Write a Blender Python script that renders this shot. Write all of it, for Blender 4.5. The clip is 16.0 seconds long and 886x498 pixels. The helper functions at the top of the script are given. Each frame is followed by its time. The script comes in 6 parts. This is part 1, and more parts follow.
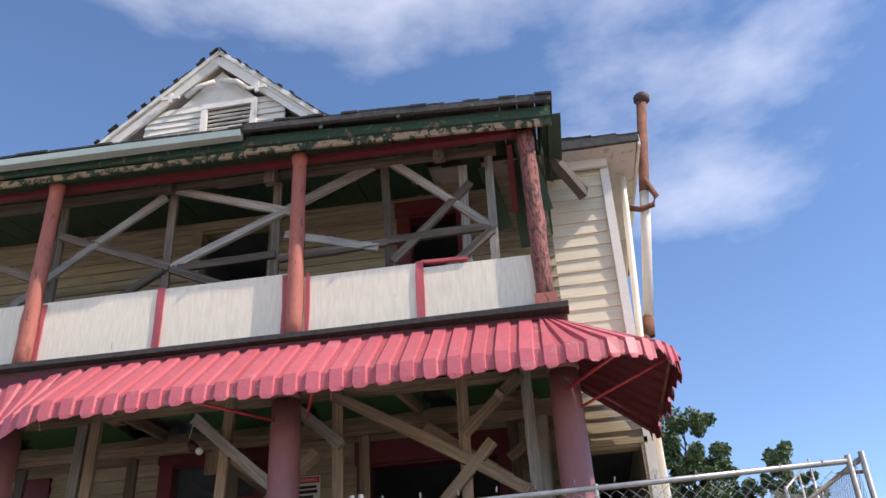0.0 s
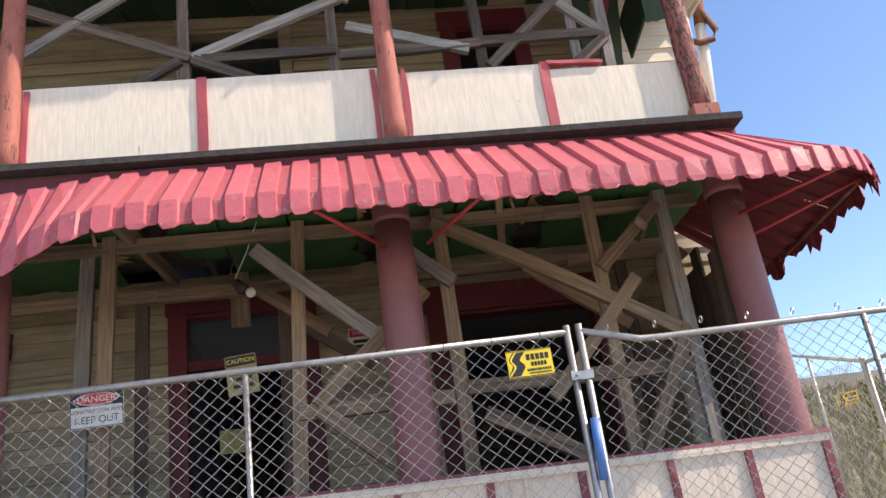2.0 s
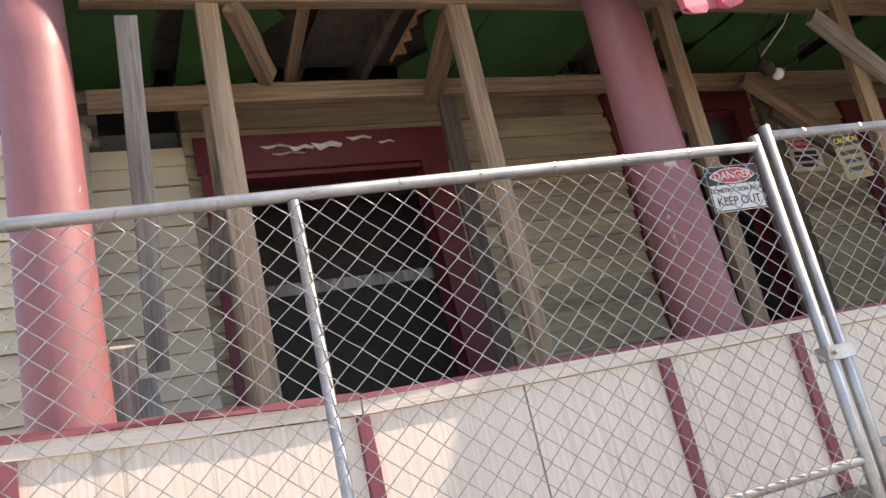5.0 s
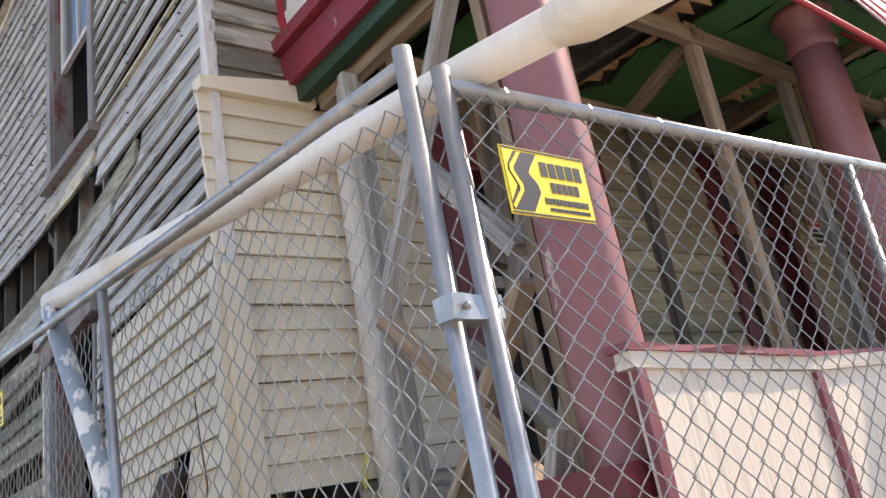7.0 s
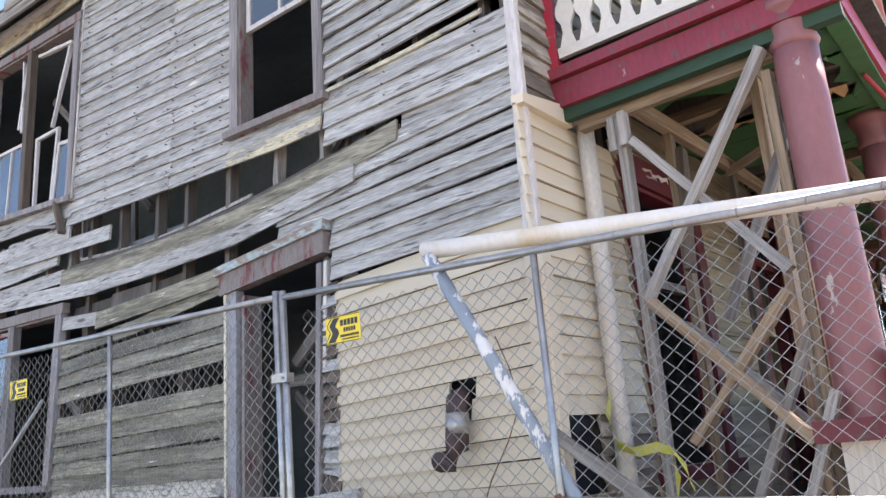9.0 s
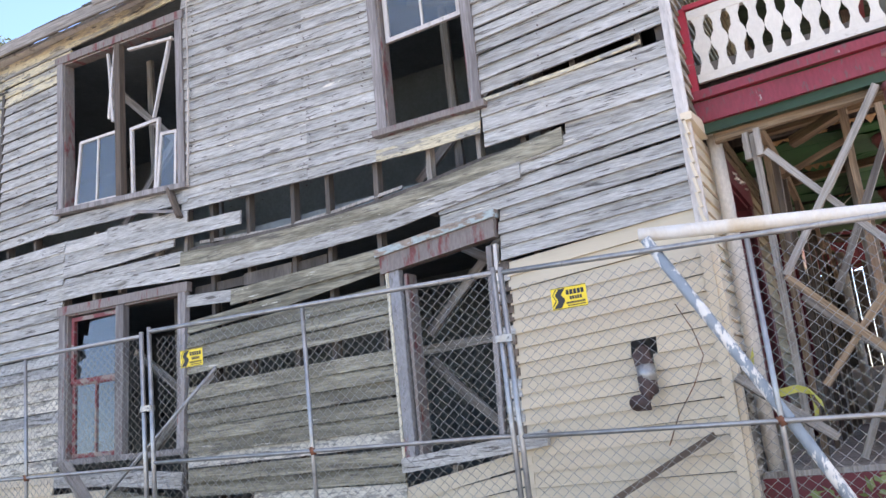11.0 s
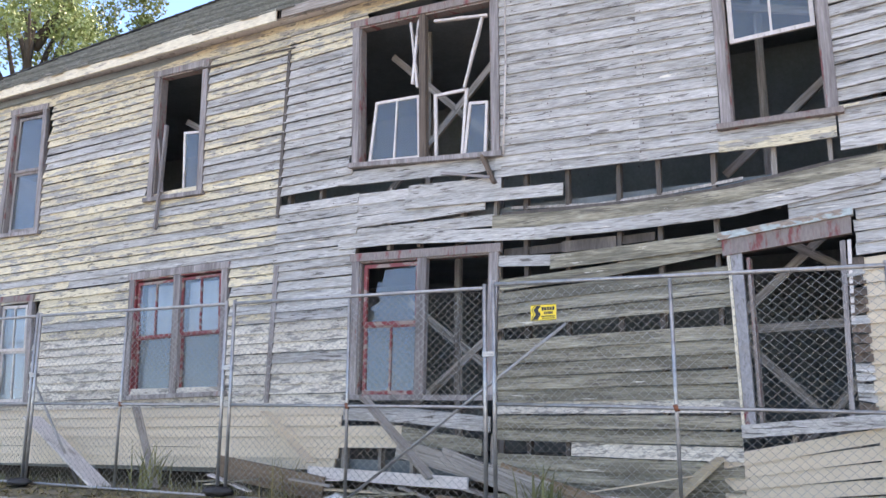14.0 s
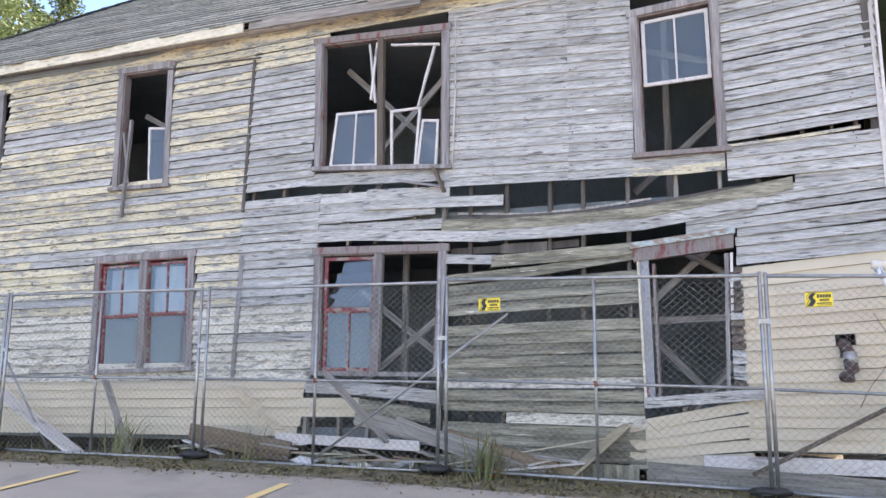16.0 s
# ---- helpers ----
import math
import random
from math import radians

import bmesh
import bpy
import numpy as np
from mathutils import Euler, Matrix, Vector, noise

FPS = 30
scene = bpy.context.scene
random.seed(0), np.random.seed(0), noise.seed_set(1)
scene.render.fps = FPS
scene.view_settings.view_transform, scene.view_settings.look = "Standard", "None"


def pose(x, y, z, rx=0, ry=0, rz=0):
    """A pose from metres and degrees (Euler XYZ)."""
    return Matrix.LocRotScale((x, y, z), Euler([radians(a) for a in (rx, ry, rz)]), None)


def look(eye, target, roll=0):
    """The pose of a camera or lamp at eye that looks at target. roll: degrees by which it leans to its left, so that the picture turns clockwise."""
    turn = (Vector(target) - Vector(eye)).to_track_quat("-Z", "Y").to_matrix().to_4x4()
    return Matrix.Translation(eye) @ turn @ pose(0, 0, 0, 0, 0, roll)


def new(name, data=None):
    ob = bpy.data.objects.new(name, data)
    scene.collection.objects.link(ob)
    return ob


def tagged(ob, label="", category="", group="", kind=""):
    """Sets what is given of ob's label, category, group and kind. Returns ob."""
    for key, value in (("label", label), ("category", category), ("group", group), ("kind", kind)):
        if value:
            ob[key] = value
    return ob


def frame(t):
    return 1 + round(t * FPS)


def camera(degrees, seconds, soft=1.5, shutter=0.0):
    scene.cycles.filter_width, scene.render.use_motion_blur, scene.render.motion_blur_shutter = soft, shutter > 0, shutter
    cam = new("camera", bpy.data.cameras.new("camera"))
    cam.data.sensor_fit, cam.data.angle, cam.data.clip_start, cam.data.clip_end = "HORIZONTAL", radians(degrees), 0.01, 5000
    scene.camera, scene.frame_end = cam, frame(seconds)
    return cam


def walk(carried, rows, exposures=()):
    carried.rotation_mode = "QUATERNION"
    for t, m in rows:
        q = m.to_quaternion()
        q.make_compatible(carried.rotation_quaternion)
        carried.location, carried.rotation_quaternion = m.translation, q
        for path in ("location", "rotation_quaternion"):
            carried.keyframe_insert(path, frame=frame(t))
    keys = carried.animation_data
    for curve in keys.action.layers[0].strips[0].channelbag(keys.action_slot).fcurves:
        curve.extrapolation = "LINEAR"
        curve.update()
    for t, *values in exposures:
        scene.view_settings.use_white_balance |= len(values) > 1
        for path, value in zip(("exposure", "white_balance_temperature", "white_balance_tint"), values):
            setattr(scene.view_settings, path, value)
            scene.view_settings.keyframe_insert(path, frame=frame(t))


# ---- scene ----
cam = camera(55.1, 16.0)
PATH = [
    (0, (0.009, 0.201, 0.928), (-0.21, 1.923, 1.921), -3.5),
    (0.5, (-0.57, 0.486, 1.027), (-0.561, 2.248, 1.973), -4.0),
    (1, (-1.155, 0.843, 1.118), (-0.962, 2.612, 2.03), -7.1),
    (1.5, (-1.945, 1.272, 1.077), (-1.686, 3.07, 1.914), -8.5),
    (2, (-2.837, 1.757, 1.175), (-2.59, 3.597, 1.919), -8.1),
    (2.5, (-3.75, 2.212, 1.236), (-3.509, 4.089, 1.884), -7.0),
    (3, (-4.589, 2.602, 1.272), (-4.338, 4.497, 1.859), -7.2),
    (3.5, (-5.557, 3.014, 1.297), (-5.215, 4.904, 1.854), -8.9),
    (4, (-6.251, 3.42, 1.285), (-5.868, 5.305, 1.831), -10.2),
    (4.2, (-6.561, 3.621, 1.345), (-6.099, 5.491, 1.885), -11.3),
    (6.3, (-9.262, 5.189, 1.519), (-8.15, 6.753, 2.084), -12.6),
    (6.5, (-9.486, 5.319, 1.502), (-8.335, 6.85, 2.078), -12.6),
    (7, (-10.028, 5.554, 1.529), (-8.738, 6.97, 2.106), -11.1),
    (7.5, (-10.676, 5.797, 1.521), (-9.294, 7.126, 2.092), -9.3),
    (8, (-11.323, 6.015, 1.524), (-9.862, 7.265, 2.074), -7.6),
    (8.5, (-11.959, 6.213, 1.543), (-10.431, 7.397, 2.055), -6.1),
    (9, (-12.556, 6.442, 1.549), (-10.978, 7.576, 2.023), -5.1),
    (9.2, (-12.799, 6.553, 1.541), (-11.204, 7.669, 1.997), -4.9),
    (11.5, (-15.16, 8.205, 1.423), (-13.403, 9.054, 1.859), -6.4),
    (12, (-15.573, 8.698, 1.404), (-13.835, 9.568, 1.877), -5.3),
    (12.5, (-15.926, 9.137, 1.387), (-14.21, 10.054, 1.85), -3.6),
    (13, (-16.303, 9.493, 1.328), (-14.6, 10.443, 1.772), -1.8),
    (13.5, (-16.456, 9.944, 1.302), (-14.745, 10.892, 1.72), -0.5),
    (14, (-16.743, 10.274, 1.285), (-15.009, 11.183, 1.693), 0.1),
    (14.5, (-17.13, 10.433, 1.267), (-15.367, 11.291, 1.658), 0.2),
    (15, (-17.63, 10.46, 1.229), (-15.839, 11.264, 1.61), 0.1),
    (15.5, (-18.103, 10.411, 1.195), (-16.285, 11.159, 1.564), 0.2),
    (16, (-18.525, 10.33, 1.189), (-16.677, 11.004, 1.553), 0.4),
]
LIGHTNESS = [
    (0, 0.39, 7150, 18), (1, 0.38, 7250, 18), (2, 0.68, 7750, 19), (3, 1.03, 8150, 20), (4.2, 1.18, 8250, 21), (6.3, 0.95, 8250, 19),
    (7, 0.98, 8100, 19), (8.5, 1.32, 8000, 21), (11.5, 1.48, 7800, 23), (16, 1.53, 7850, 23),
]
walk(cam, [(t, look(eye, target, roll)) for t, eye, target, roll in PATH], LIGHTNESS)

# ---------------------------------------------------------------- light
world = bpy.data.worlds.new("world")
scene.world = world
world.use_nodes = True
wn, wl = world.node_tree.nodes, world.node_tree.links
bg = wn["Background"]
sky = wn.new("ShaderNodeTexSky")
sky.sky_type, sky.sun_disc = "NISHITA", False
SUN = Vector((-1.0, 0.28, -1.0)).normalized()
sky.sun_elevation = math.asin(-SUN.z)
sky.sun_rotation = math.atan2(-SUN.x, -SUN.y)
sky.altitude = 1500
sky.air_density, sky.dust_density, sky.ozone_density = 1.0, 0.0, 3.0
wco = wn.new("ShaderNodeTexCoord")
wmap = wn.new("ShaderNodeMapping")
wmap.inputs["Scale"].default_value = (1.2, 0.7, 2.6)
wmap.inputs["Location"].default_value = (-0.5, 0.0, 0.0)
wno = wn.new("ShaderNodeTexNoise")
wno.inputs["Scale"].default_value, wno.inputs["Detail"].default_value, wno.inputs["Roughness"].default_value = 1.6, 7, 0.55
wra = wn.new("ShaderNodeValToRGB")
wra.color_ramp.elements[0].position, wra.color_ramp.elements[1].position = 0.565, 0.95
wra.color_ramp.elements[0].color, wra.color_ramp.elements[1].color = (0, 0, 0, 1), (0.75, 0.75, 0.75, 1)
wmi = wn.new("ShaderNodeMix")
wmi.data_type = "RGBA"
wmi.inputs["B"].default_value = (6.8, 7.3, 8.0, 1)
wl.new(wco.outputs["Generated"], wmap.inputs["Vector"])
wl.new(wmap.outputs[0], wno.inputs["Vector"])
wse = wn.new("ShaderNodeSeparateXYZ")
wl.new(wco.outputs["Generated"], wse.inputs[0])
wel = wn.new("ShaderNodeMapRange")
wel.inputs["From Min"].default_value, wel.inputs["From Max"].default_value = 0.45, 0.85
wel.inputs["To Min"].default_value, wel.inputs["To Max"].default_value = -0.02, 0.19
wl.new(wse.outputs["Z"], wel.inputs["Value"])
wad = wn.new("ShaderNodeMath")
wl.new(wno.outputs["Fac"], wad.inputs[0])
wl.new(wel.outputs["Result"], wad.inputs[1])
wl.new(wad.outputs[0], wra.inputs["Fac"])
wl.new(wra.outputs["Color"], wmi.inputs["Factor"])
whs = wn.new("ShaderNodeHueSaturation")
whs.inputs["Saturation"].default_value = 1.10
wl.new(sky.outputs[0], whs.inputs["Color"])
wl.new(whs.outputs["Color"], wmi.inputs["A"])
wl.new(wmi.outputs["Result"], bg.inputs["Color"])
bg.inputs["Strength"].default_value = 0.19
sun = new("sun", bpy.data.lights.new("sun", "SUN"))
sun.data.energy, sun.data.angle, sun.data.color = 4.0, radians(0.6), (1.0, 0.94, 0.86)
sun.matrix_world = look((0, 0, 0), SUN)


# ---------------------------------------------------------------- materials
def material(name, base, under=None, cover=0.5, edge=0.06, scale=6.0, stretch=(1, 1, 1), rough=0.7, grain=0.25, grain_scale=60.0,
             bump=0.3, vary=0.12, metal=0.0, stain=0.25, stain_colour=(0.05, 0.045, 0.04), speck=0.0, flake=None, flake_cover=0.3):
    """Paint over an under-layer, in patches, with grain along the stretched axis, large stains and a shade of its own for each piece."""
    m = bpy.data.materials.new(name)
    m.use_nodes = True
    n, l = m.node_tree.nodes, m.node_tree.links
    bsdf = n["Principled BSDF"]
    bsdf.inputs["Roughness"].default_value, bsdf.inputs["Metallic"].default_value = rough, metal
    co = n.new("ShaderNodeTexCoord")
    info = n.new("ShaderNodeObjectInfo")
    shift = n.new("ShaderNodeVectorMath")
    shift.operation = "MULTIPLY_ADD"
    l.new(info.outputs["Random"], shift.inputs[0])
    shift.inputs[1].default_value = (7, 13, 5)
    l.new(co.outputs["Object"], shift.inputs[2])
    mp = n.new("ShaderNodeMapping")
    mp.inputs["Scale"].default_value = stretch
    l.new(shift.outputs[0], mp.inputs["Vector"])

    def noise_of(vec, s, detail, rgh=0.6):
        t = n.new("ShaderNodeTexNoise")
        t.inputs["Scale"].default_value, t.inputs["Detail"].default_value, t.inputs["Roughness"].default_value = s, detail, rgh
        l.new(vec, t.inputs["Vector"])
        return t.outputs["Fac"]

    def ramp(fac, lo, hi):
        t = n.new("ShaderNodeMapRange")
        t.interpolation_type = "SMOOTHSTEP"
        t.inputs["From Min"].default_value, t.inputs["From Max"].default_value = lo, hi
        l.new(fac, t.inputs["Value"])
        return t.outputs["Result"]

    def mix(fac, a, b, kind="MIX"):
        t = n.new("ShaderNodeMix")
        t.data_type, t.blend_type = "RGBA", kind
        for k, v in (("Factor", fac), ("A", a), ("B", b)):
            if isinstance(v, (tuple, float, int)):
                t.inputs[k].default_value = (*v, 1) if isinstance(v, tuple) else v
            else:
                l.new(v, t.inputs[k])
        return t.outputs["Result"]

    fine = noise_of(mp.outputs[0], grain_scale, 5)
    col = base
    height = fine
    if under:
        mask = ramp(noise_of(mp.outputs[0], scale, 8, 0.65), 1 - cover - edge, 1 - cover + edge)
        col = mix(mask, under, base)
        add = n.new("ShaderNodeMath")
        add.operation = "MULTIPLY_ADD"
        l.new(mask, add.inputs[0])
        add.inputs[1].default_value = 1.2
        l.new(fine, add.inputs[2])
        height = add.outputs[0]
    if grain:
        g = ramp(fine, 0.3, 0.75)
        col = mix(grain, col, mix(g, (0.35, 0.33, 0.31), (1.0, 1.0, 1.0)), "MULTIPLY")
    if stain:
        s = ramp(noise_of(shift.outputs[0], 1.3, 6, 0.62), 0.52, 0.8)
        t = n.new("ShaderNodeMath")
        t.operation = "MULTIPLY"
        l.new(s, t.inputs[0])
        t.inputs[1].default_value = stain
        col = mix(t.outputs[0], col, stain_colour)
    if flake:
        col = mix(ramp(noise_of(mp.outputs[0], 19, 7, 0.7), 1 - flake_cover - 0.012, 1 - flake_cover + 0.012), col, flake)
    if speck:
        s = ramp(noise_of(mp.outputs[0], 31, 4, 0.6), 0.585, 0.645)
        t = n.new("ShaderNodeMath")
        t.operation = "MULTIPLY"
        l.new(s, t.inputs[0])
        t.inputs[1].default_value = speck
        col = mix(t.outputs[0], col, (0.10, 0.09, 0.08))
    if vary:
        hsv = n.new("ShaderNodeHueSaturation")
        v = n.new("ShaderNodeMapRange")
        v.inputs["To Min"].default_value, v.inputs["To Max"].default_value = 1 - vary, 1 + vary
        l.new(info.outputs["Random"], v.inputs["Value"])
        l.new(v.outputs["Result"], hsv.inputs["Value"])
        if isinstance(col, tuple):
            hsv.inputs["Color"].default_value = (*col, 1)
        else:
            l.new(col, hsv.inputs["Color"])
        col = hsv.outputs["Color"]
    if isinstance(col, tuple):
        bsdf.inputs["Base Color"].default_value = (*col, 1)
    else:
        l.new(col, bsdf.inputs["Base Color"])
    if bump:
        b = n.new("ShaderNodeBump")
        b.inputs["Strength"].default_value, b.inputs["Distance"].default_value = bump, 0.004
        l.new(height, b.inputs["Height"])
        l.new(b.outputs["Normal"], bsdf.inputs["Normal"])
    return m


ALONG_Y, ALONG_X, ALONG_Z = (1, 0.05, 1), (0.05, 1, 1), (1, 1, 0.05)
GREY_Y = material("weathered_board_y", (0.60, 0.60, 0.575), (0.42, 0.42, 0.395), 0.55, 0.10, 13, (1, 0.09, 1), 0.85, 0.65, 85, 1.0, 0.12, stain=0.45, stain_colour=(0.22, 0.20, 0.165), speck=0.85, flake=(0.76, 0.72, 0.62), flake_cover=0.335)
FLAKY_Y = material("flaking_board_y", (0.78, 0.70, 0.50), (0.46, 0.445, 0.40), 0.53, 0.02, 14, (1, 0.16, 1), 0.8, 0.55, 75, 0.8, 0.10, stain=0.45, stain_colour=(0.24, 0.20, 0.155), speck=0.85)
OLIVE_Y = material("mossy_board_y", (0.45, 0.425, 0.325), (0.22, 0.21, 0.16), 0.5, 0.12, 12, (1, 0.08, 1), 0.9, 0.75, 80, 0.9, 0.2, stain=0.35, speck=0.8, flake=(0.72, 0.69, 0.60), flake_cover=0.345)
WHITEFLAKE_Y = material("white_flake_board_y", (0.75, 0.71, 0.61), (0.40, 0.385, 0.345), 0.56, 0.012, 15, (1, 0.22, 1), 0.85, 0.5, 70, 0.7, 0.14, stain=0.35, stain_colour=(0.2, 0.18, 0.15), speck=0.7)
GREY_X = material("weathered_board_x", (0.50, 0.45, 0.37), (0.22, 0.19, 0.15), 0.5, 0.05, 7, (0.16, 1, 1), 0.85, 0.5, 45, 0.6, 0.2)
# Grimy cream, darkened further to carry the shade inside the porch.
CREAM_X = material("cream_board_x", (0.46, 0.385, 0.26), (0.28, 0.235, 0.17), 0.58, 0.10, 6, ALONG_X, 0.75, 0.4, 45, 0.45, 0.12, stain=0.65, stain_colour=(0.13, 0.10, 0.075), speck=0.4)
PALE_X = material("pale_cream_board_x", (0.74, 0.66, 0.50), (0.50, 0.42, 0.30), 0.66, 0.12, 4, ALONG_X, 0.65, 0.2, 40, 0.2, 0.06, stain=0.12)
VINYL = material("beige_siding", (0.66, 0.56, 0.41), (0.60, 0.515, 0.38), 0.5, 0.3, 3, ALONG_Y, 0.5, 0.08, 60, 0.08, 0.05, stain=0.12)
VINYL_X = material("beige_siding_x", (0.74, 0.64, 0.49), (0.66, 0.57, 0.43), 0.5, 0.3, 3, ALONG_X, 0.5, 0.08, 60, 0.08, 0.05, stain=0.12)
TRIM = material("weathered_trim", (0.40, 0.375, 0.37), (0.23, 0.21, 0.205), 0.5, 0.10, 8, (1, 1, 0.06), 0.8, 0.55, 55, 0.5, 0.12, flake=(0.30, 0.13, 0.12), flake_cover=0.36)
REDTRIM = material("faded_red_trim", (0.24, 0.07, 0.07), (0.27, 0.235, 0.22), 0.42, 0.06, 9, (1, 1, 0.3), 0.75, 0.4, 45, 0.4, 0.1)
SASHRED = material("sash_red_paint", (0.23, 0.04, 0.045), (0.33, 0.25, 0.22), 0.54, 0.03, 9, (0.5, 0.5, 1), 0.55, 0.3, 40, 0.35, 0.1)
REDPAINT = material("red_paint", (0.46, 0.028, 0.05), (0.30, 0.21, 0.17), 0.66, 0.03, 7, (0.5, 0.5, 1), 0.5, 0.2, 40, 0.35, 0.08, stain=0.15)
ENDRED = material("peeling_crimson_paint", (0.30, 0.03, 0.05), (0.50, 0.40, 0.38), 0.68, 0.015, 12, (1, 0.3, 1), 0.5, 0.35, 45, 0.5, 0.08, speck=0.6)
GREENDARK = material("dark_green_strip", (0.020, 0.066, 0.032), (0.012, 0.042, 0.02), 0.5, 0.2, 4, (1, 1, 0.3), 0.6, 0.4, 45, 0.3, 0.12, stain=0.4)
MAROON = material("maroon_paint", (0.15, 0.02, 0.028), (0.11, 0.05, 0.045), 0.64, 0.06, 7, (1, 1, 1), 0.55, 0.2, 40, 0.3, 0.1, stain=0.2)
CREAMFASCIA = material("cream_flaking_fascia", (0.80, 0.74, 0.58), (0.45, 0.41, 0.34), 0.6, 0.03, 8, (1, 1, 0.2), 0.75, 0.35, 45, 0.4, 0.08, speck=0.4)
ROOM = material("grimy_plaster", (0.23, 0.27, 0.285), (0.155, 0.185, 0.195), 0.5, 0.3, 1.5, (1, 1, 1), 0.9, 0.25, 20, 0.1, 0.1)
DOORJAMB = material("grey_blue_jamb_paint", (0.37, 0.375, 0.395), (0.30, 0.06, 0.07), 0.64, 0.05, 4.0, (1, 1, 0.5), 0.75, 0.4, 45, 0.5, 0.06, speck=0.5)
SPOUT = material("crackled_spout_paint", (0.70, 0.645, 0.57), (0.40, 0.32, 0.24), 0.70, 0.015, 11, (1, 1, 0.5), 0.6, 0.3, 45, 0.6, 0.04, stain=0.2)
BLUETRIM = material("pale_blue_flaking_trim", (0.42, 0.50, 0.50), (0.34, 0.28, 0.23), 0.5, 0.03, 14, (1, 0.35, 1), 0.8, 0.5, 45, 0.5, 0.1, speck=0.4)
WHITETRIM = material("dingy_white_trim", (0.70, 0.66, 0.63), (0.40, 0.36, 0.33), 0.6, 0.05, 7, (1, 1, 0.3), 0.65, 0.3, 45, 0.3, 0.08)
WHITEPAINT = material("old_white_paint", (0.74, 0.70, 0.63), (0.46, 0.40, 0.33), 0.70, 0.04, 5, (1, 1, 0.5), 0.6, 0.15, 45, 0.25, 0.06, stain=0.15)
PANEL = material("crackled_white_panel", (0.78, 0.71, 0.58), (0.34, 0.28, 0.20), 0.69, 0.012, 13, (1, 1, 0.14), 0.65, 0.22, 40, 0.5, 0.05, stain=0.15)
HWPANEL = material("striated_cream_panel", (0.77, 0.68, 0.58), (0.50, 0.41, 0.34), 0.64, 0.10, 24, (1, 1, 0.025), 0.6, 0.3, 80, 0.6, 0.05, stain=0.12)
HWTRIM = material("plum_batten", (0.24, 0.06, 0.08), (0.30, 0.16, 0.15), 0.68, 0.05, 7, (1, 1, 0.4), 0.6, 0.2, 45, 0.3, 0.08)
ROSE = material("rose_strip", (0.46, 0.085, 0.10), (0.40, 0.25, 0.2), 0.74, 0.04, 7, (1, 1, 0.4), 0.55, 0.2, 45, 0.3, 0.08)
COLUMN = material("plum_column_paint", (0.285, 0.112, 0.115), (0.50, 0.40, 0.36), 0.655, 0.014, 5.5, (1, 1, 0.45), 0.5, 0.2, 30, 0.35, 0.05, stain=0.35, stain_colour=(0.15, 0.06, 0.06))
POST = material("blistered_red_post", (0.42, 0.135, 0.10), (0.16, 0.07, 0.05), 0.62, 0.05, 16, (1, 1, 0.3), 0.75, 0.3, 40, 0.9, 0.08, stain=0.2)
POSTROT = material("peeling_brown_post", (0.36, 0.125, 0.105), (0.10, 0.055, 0.045), 0.52, 0.03, 40, (1, 1, 0.32), 0.8, 0.5, 70, 1.0, 0.08)
AWNING = material("pink_awning_enamel", (0.57, 0.125, 0.15), (0.50, 0.20, 0.205), 0.62, 0.03, 8, (1, 1, 1), 0.5, 0.2, 30, 0.3, 0.09, stain=0.22, stain_colour=(0.30, 0.06, 0.08), speck=0.3, flake=(0.56, 0.47, 0.46), flake_cover=0.318)
# Awning red darkened so the shade below the pans sits in the colour.
AWNUNDER = material("shaded_awning_underside", (0.17, 0.022, 0.035), (0.12, 0.035, 0.035), 0.6, 0.08, 8, (1, 1, 1), 0.7, 0.3, 30, 0.3, 0.12, stain=0.3)
AWNRIB = material("pink_awning_valley", (0.47, 0.10, 0.12), (0.40, 0.24, 0.23), 0.62, 0.03, 14, (1, 1, 1), 0.55, 0.3, 40, 0.6, 0.1)
REDROD = material("red_rod_paint", (0.48, 0.05, 0.06), (0.25, 0.10, 0.08), 0.72, 0.05, 12, (1, 1, 1), 0.5, 0.1, 40, 0.2, 0.05)
GREEN = material("green_ceiling_paint", (0.052, 0.185, 0.062), (0.032, 0.12, 0.042), 0.5, 0.2, 2.5, (1, 1, 1), 0.6, 0.25, 30, 0.25, 0.12, stain=0.35, stain_colour=(0.05, 0.05, 0.035))
GREENFASCIA = material("green_flaking_fascia", (0.026, 0.075, 0.052), (0.20, 0.15, 0.10), 0.60, 0.02, 9, (0.14, 1, 1), 0.7, 0.5, 40, 0.6, 0.12, stain=0.4)
PEELWOOD = material("peeled_fascia_wood", (0.40, 0.30, 0.20), (0.035, 0.06, 0.04), 0.50, 0.02, 10, (0.10, 1, 1), 0.85, 0.6, 50, 0.8, 0.1, stain=0.4)
GUTTER = material("pale_green_gutter", (0.34, 0.42, 0.38), (0.22, 0.25, 0.2), 0.66, 0.08, 5, (0.3, 1, 1), 0.5, 0.15, 40, 0.2, 0.05)
TIMBER = material("brown_shoring_timber", (0.39, 0.28, 0.185), (0.19, 0.13, 0.085), 0.58, 0.14, 8, ALONG_Z, 0.8, 0.7, 60, 0.6, 0.25, stain=0.25, speck=0.4)
GREYTIMBER = material("grey_shoring_timber", (0.44, 0.41, 0.375), (0.22, 0.20, 0.175), 0.58, 0.14, 8, ALONG_Z, 0.85, 0.7, 60, 0.6, 0.2, stain=0.3, speck=0.4)
OLDTIMBER = material("sooty_shoring_timber", (0.26, 0.20, 0.155), (0.10, 0.078, 0.06), 0.5, 0.14, 8, ALONG_Z, 0.85, 0.8, 60, 0.6, 0.35, stain=0.35, speck=0.5)
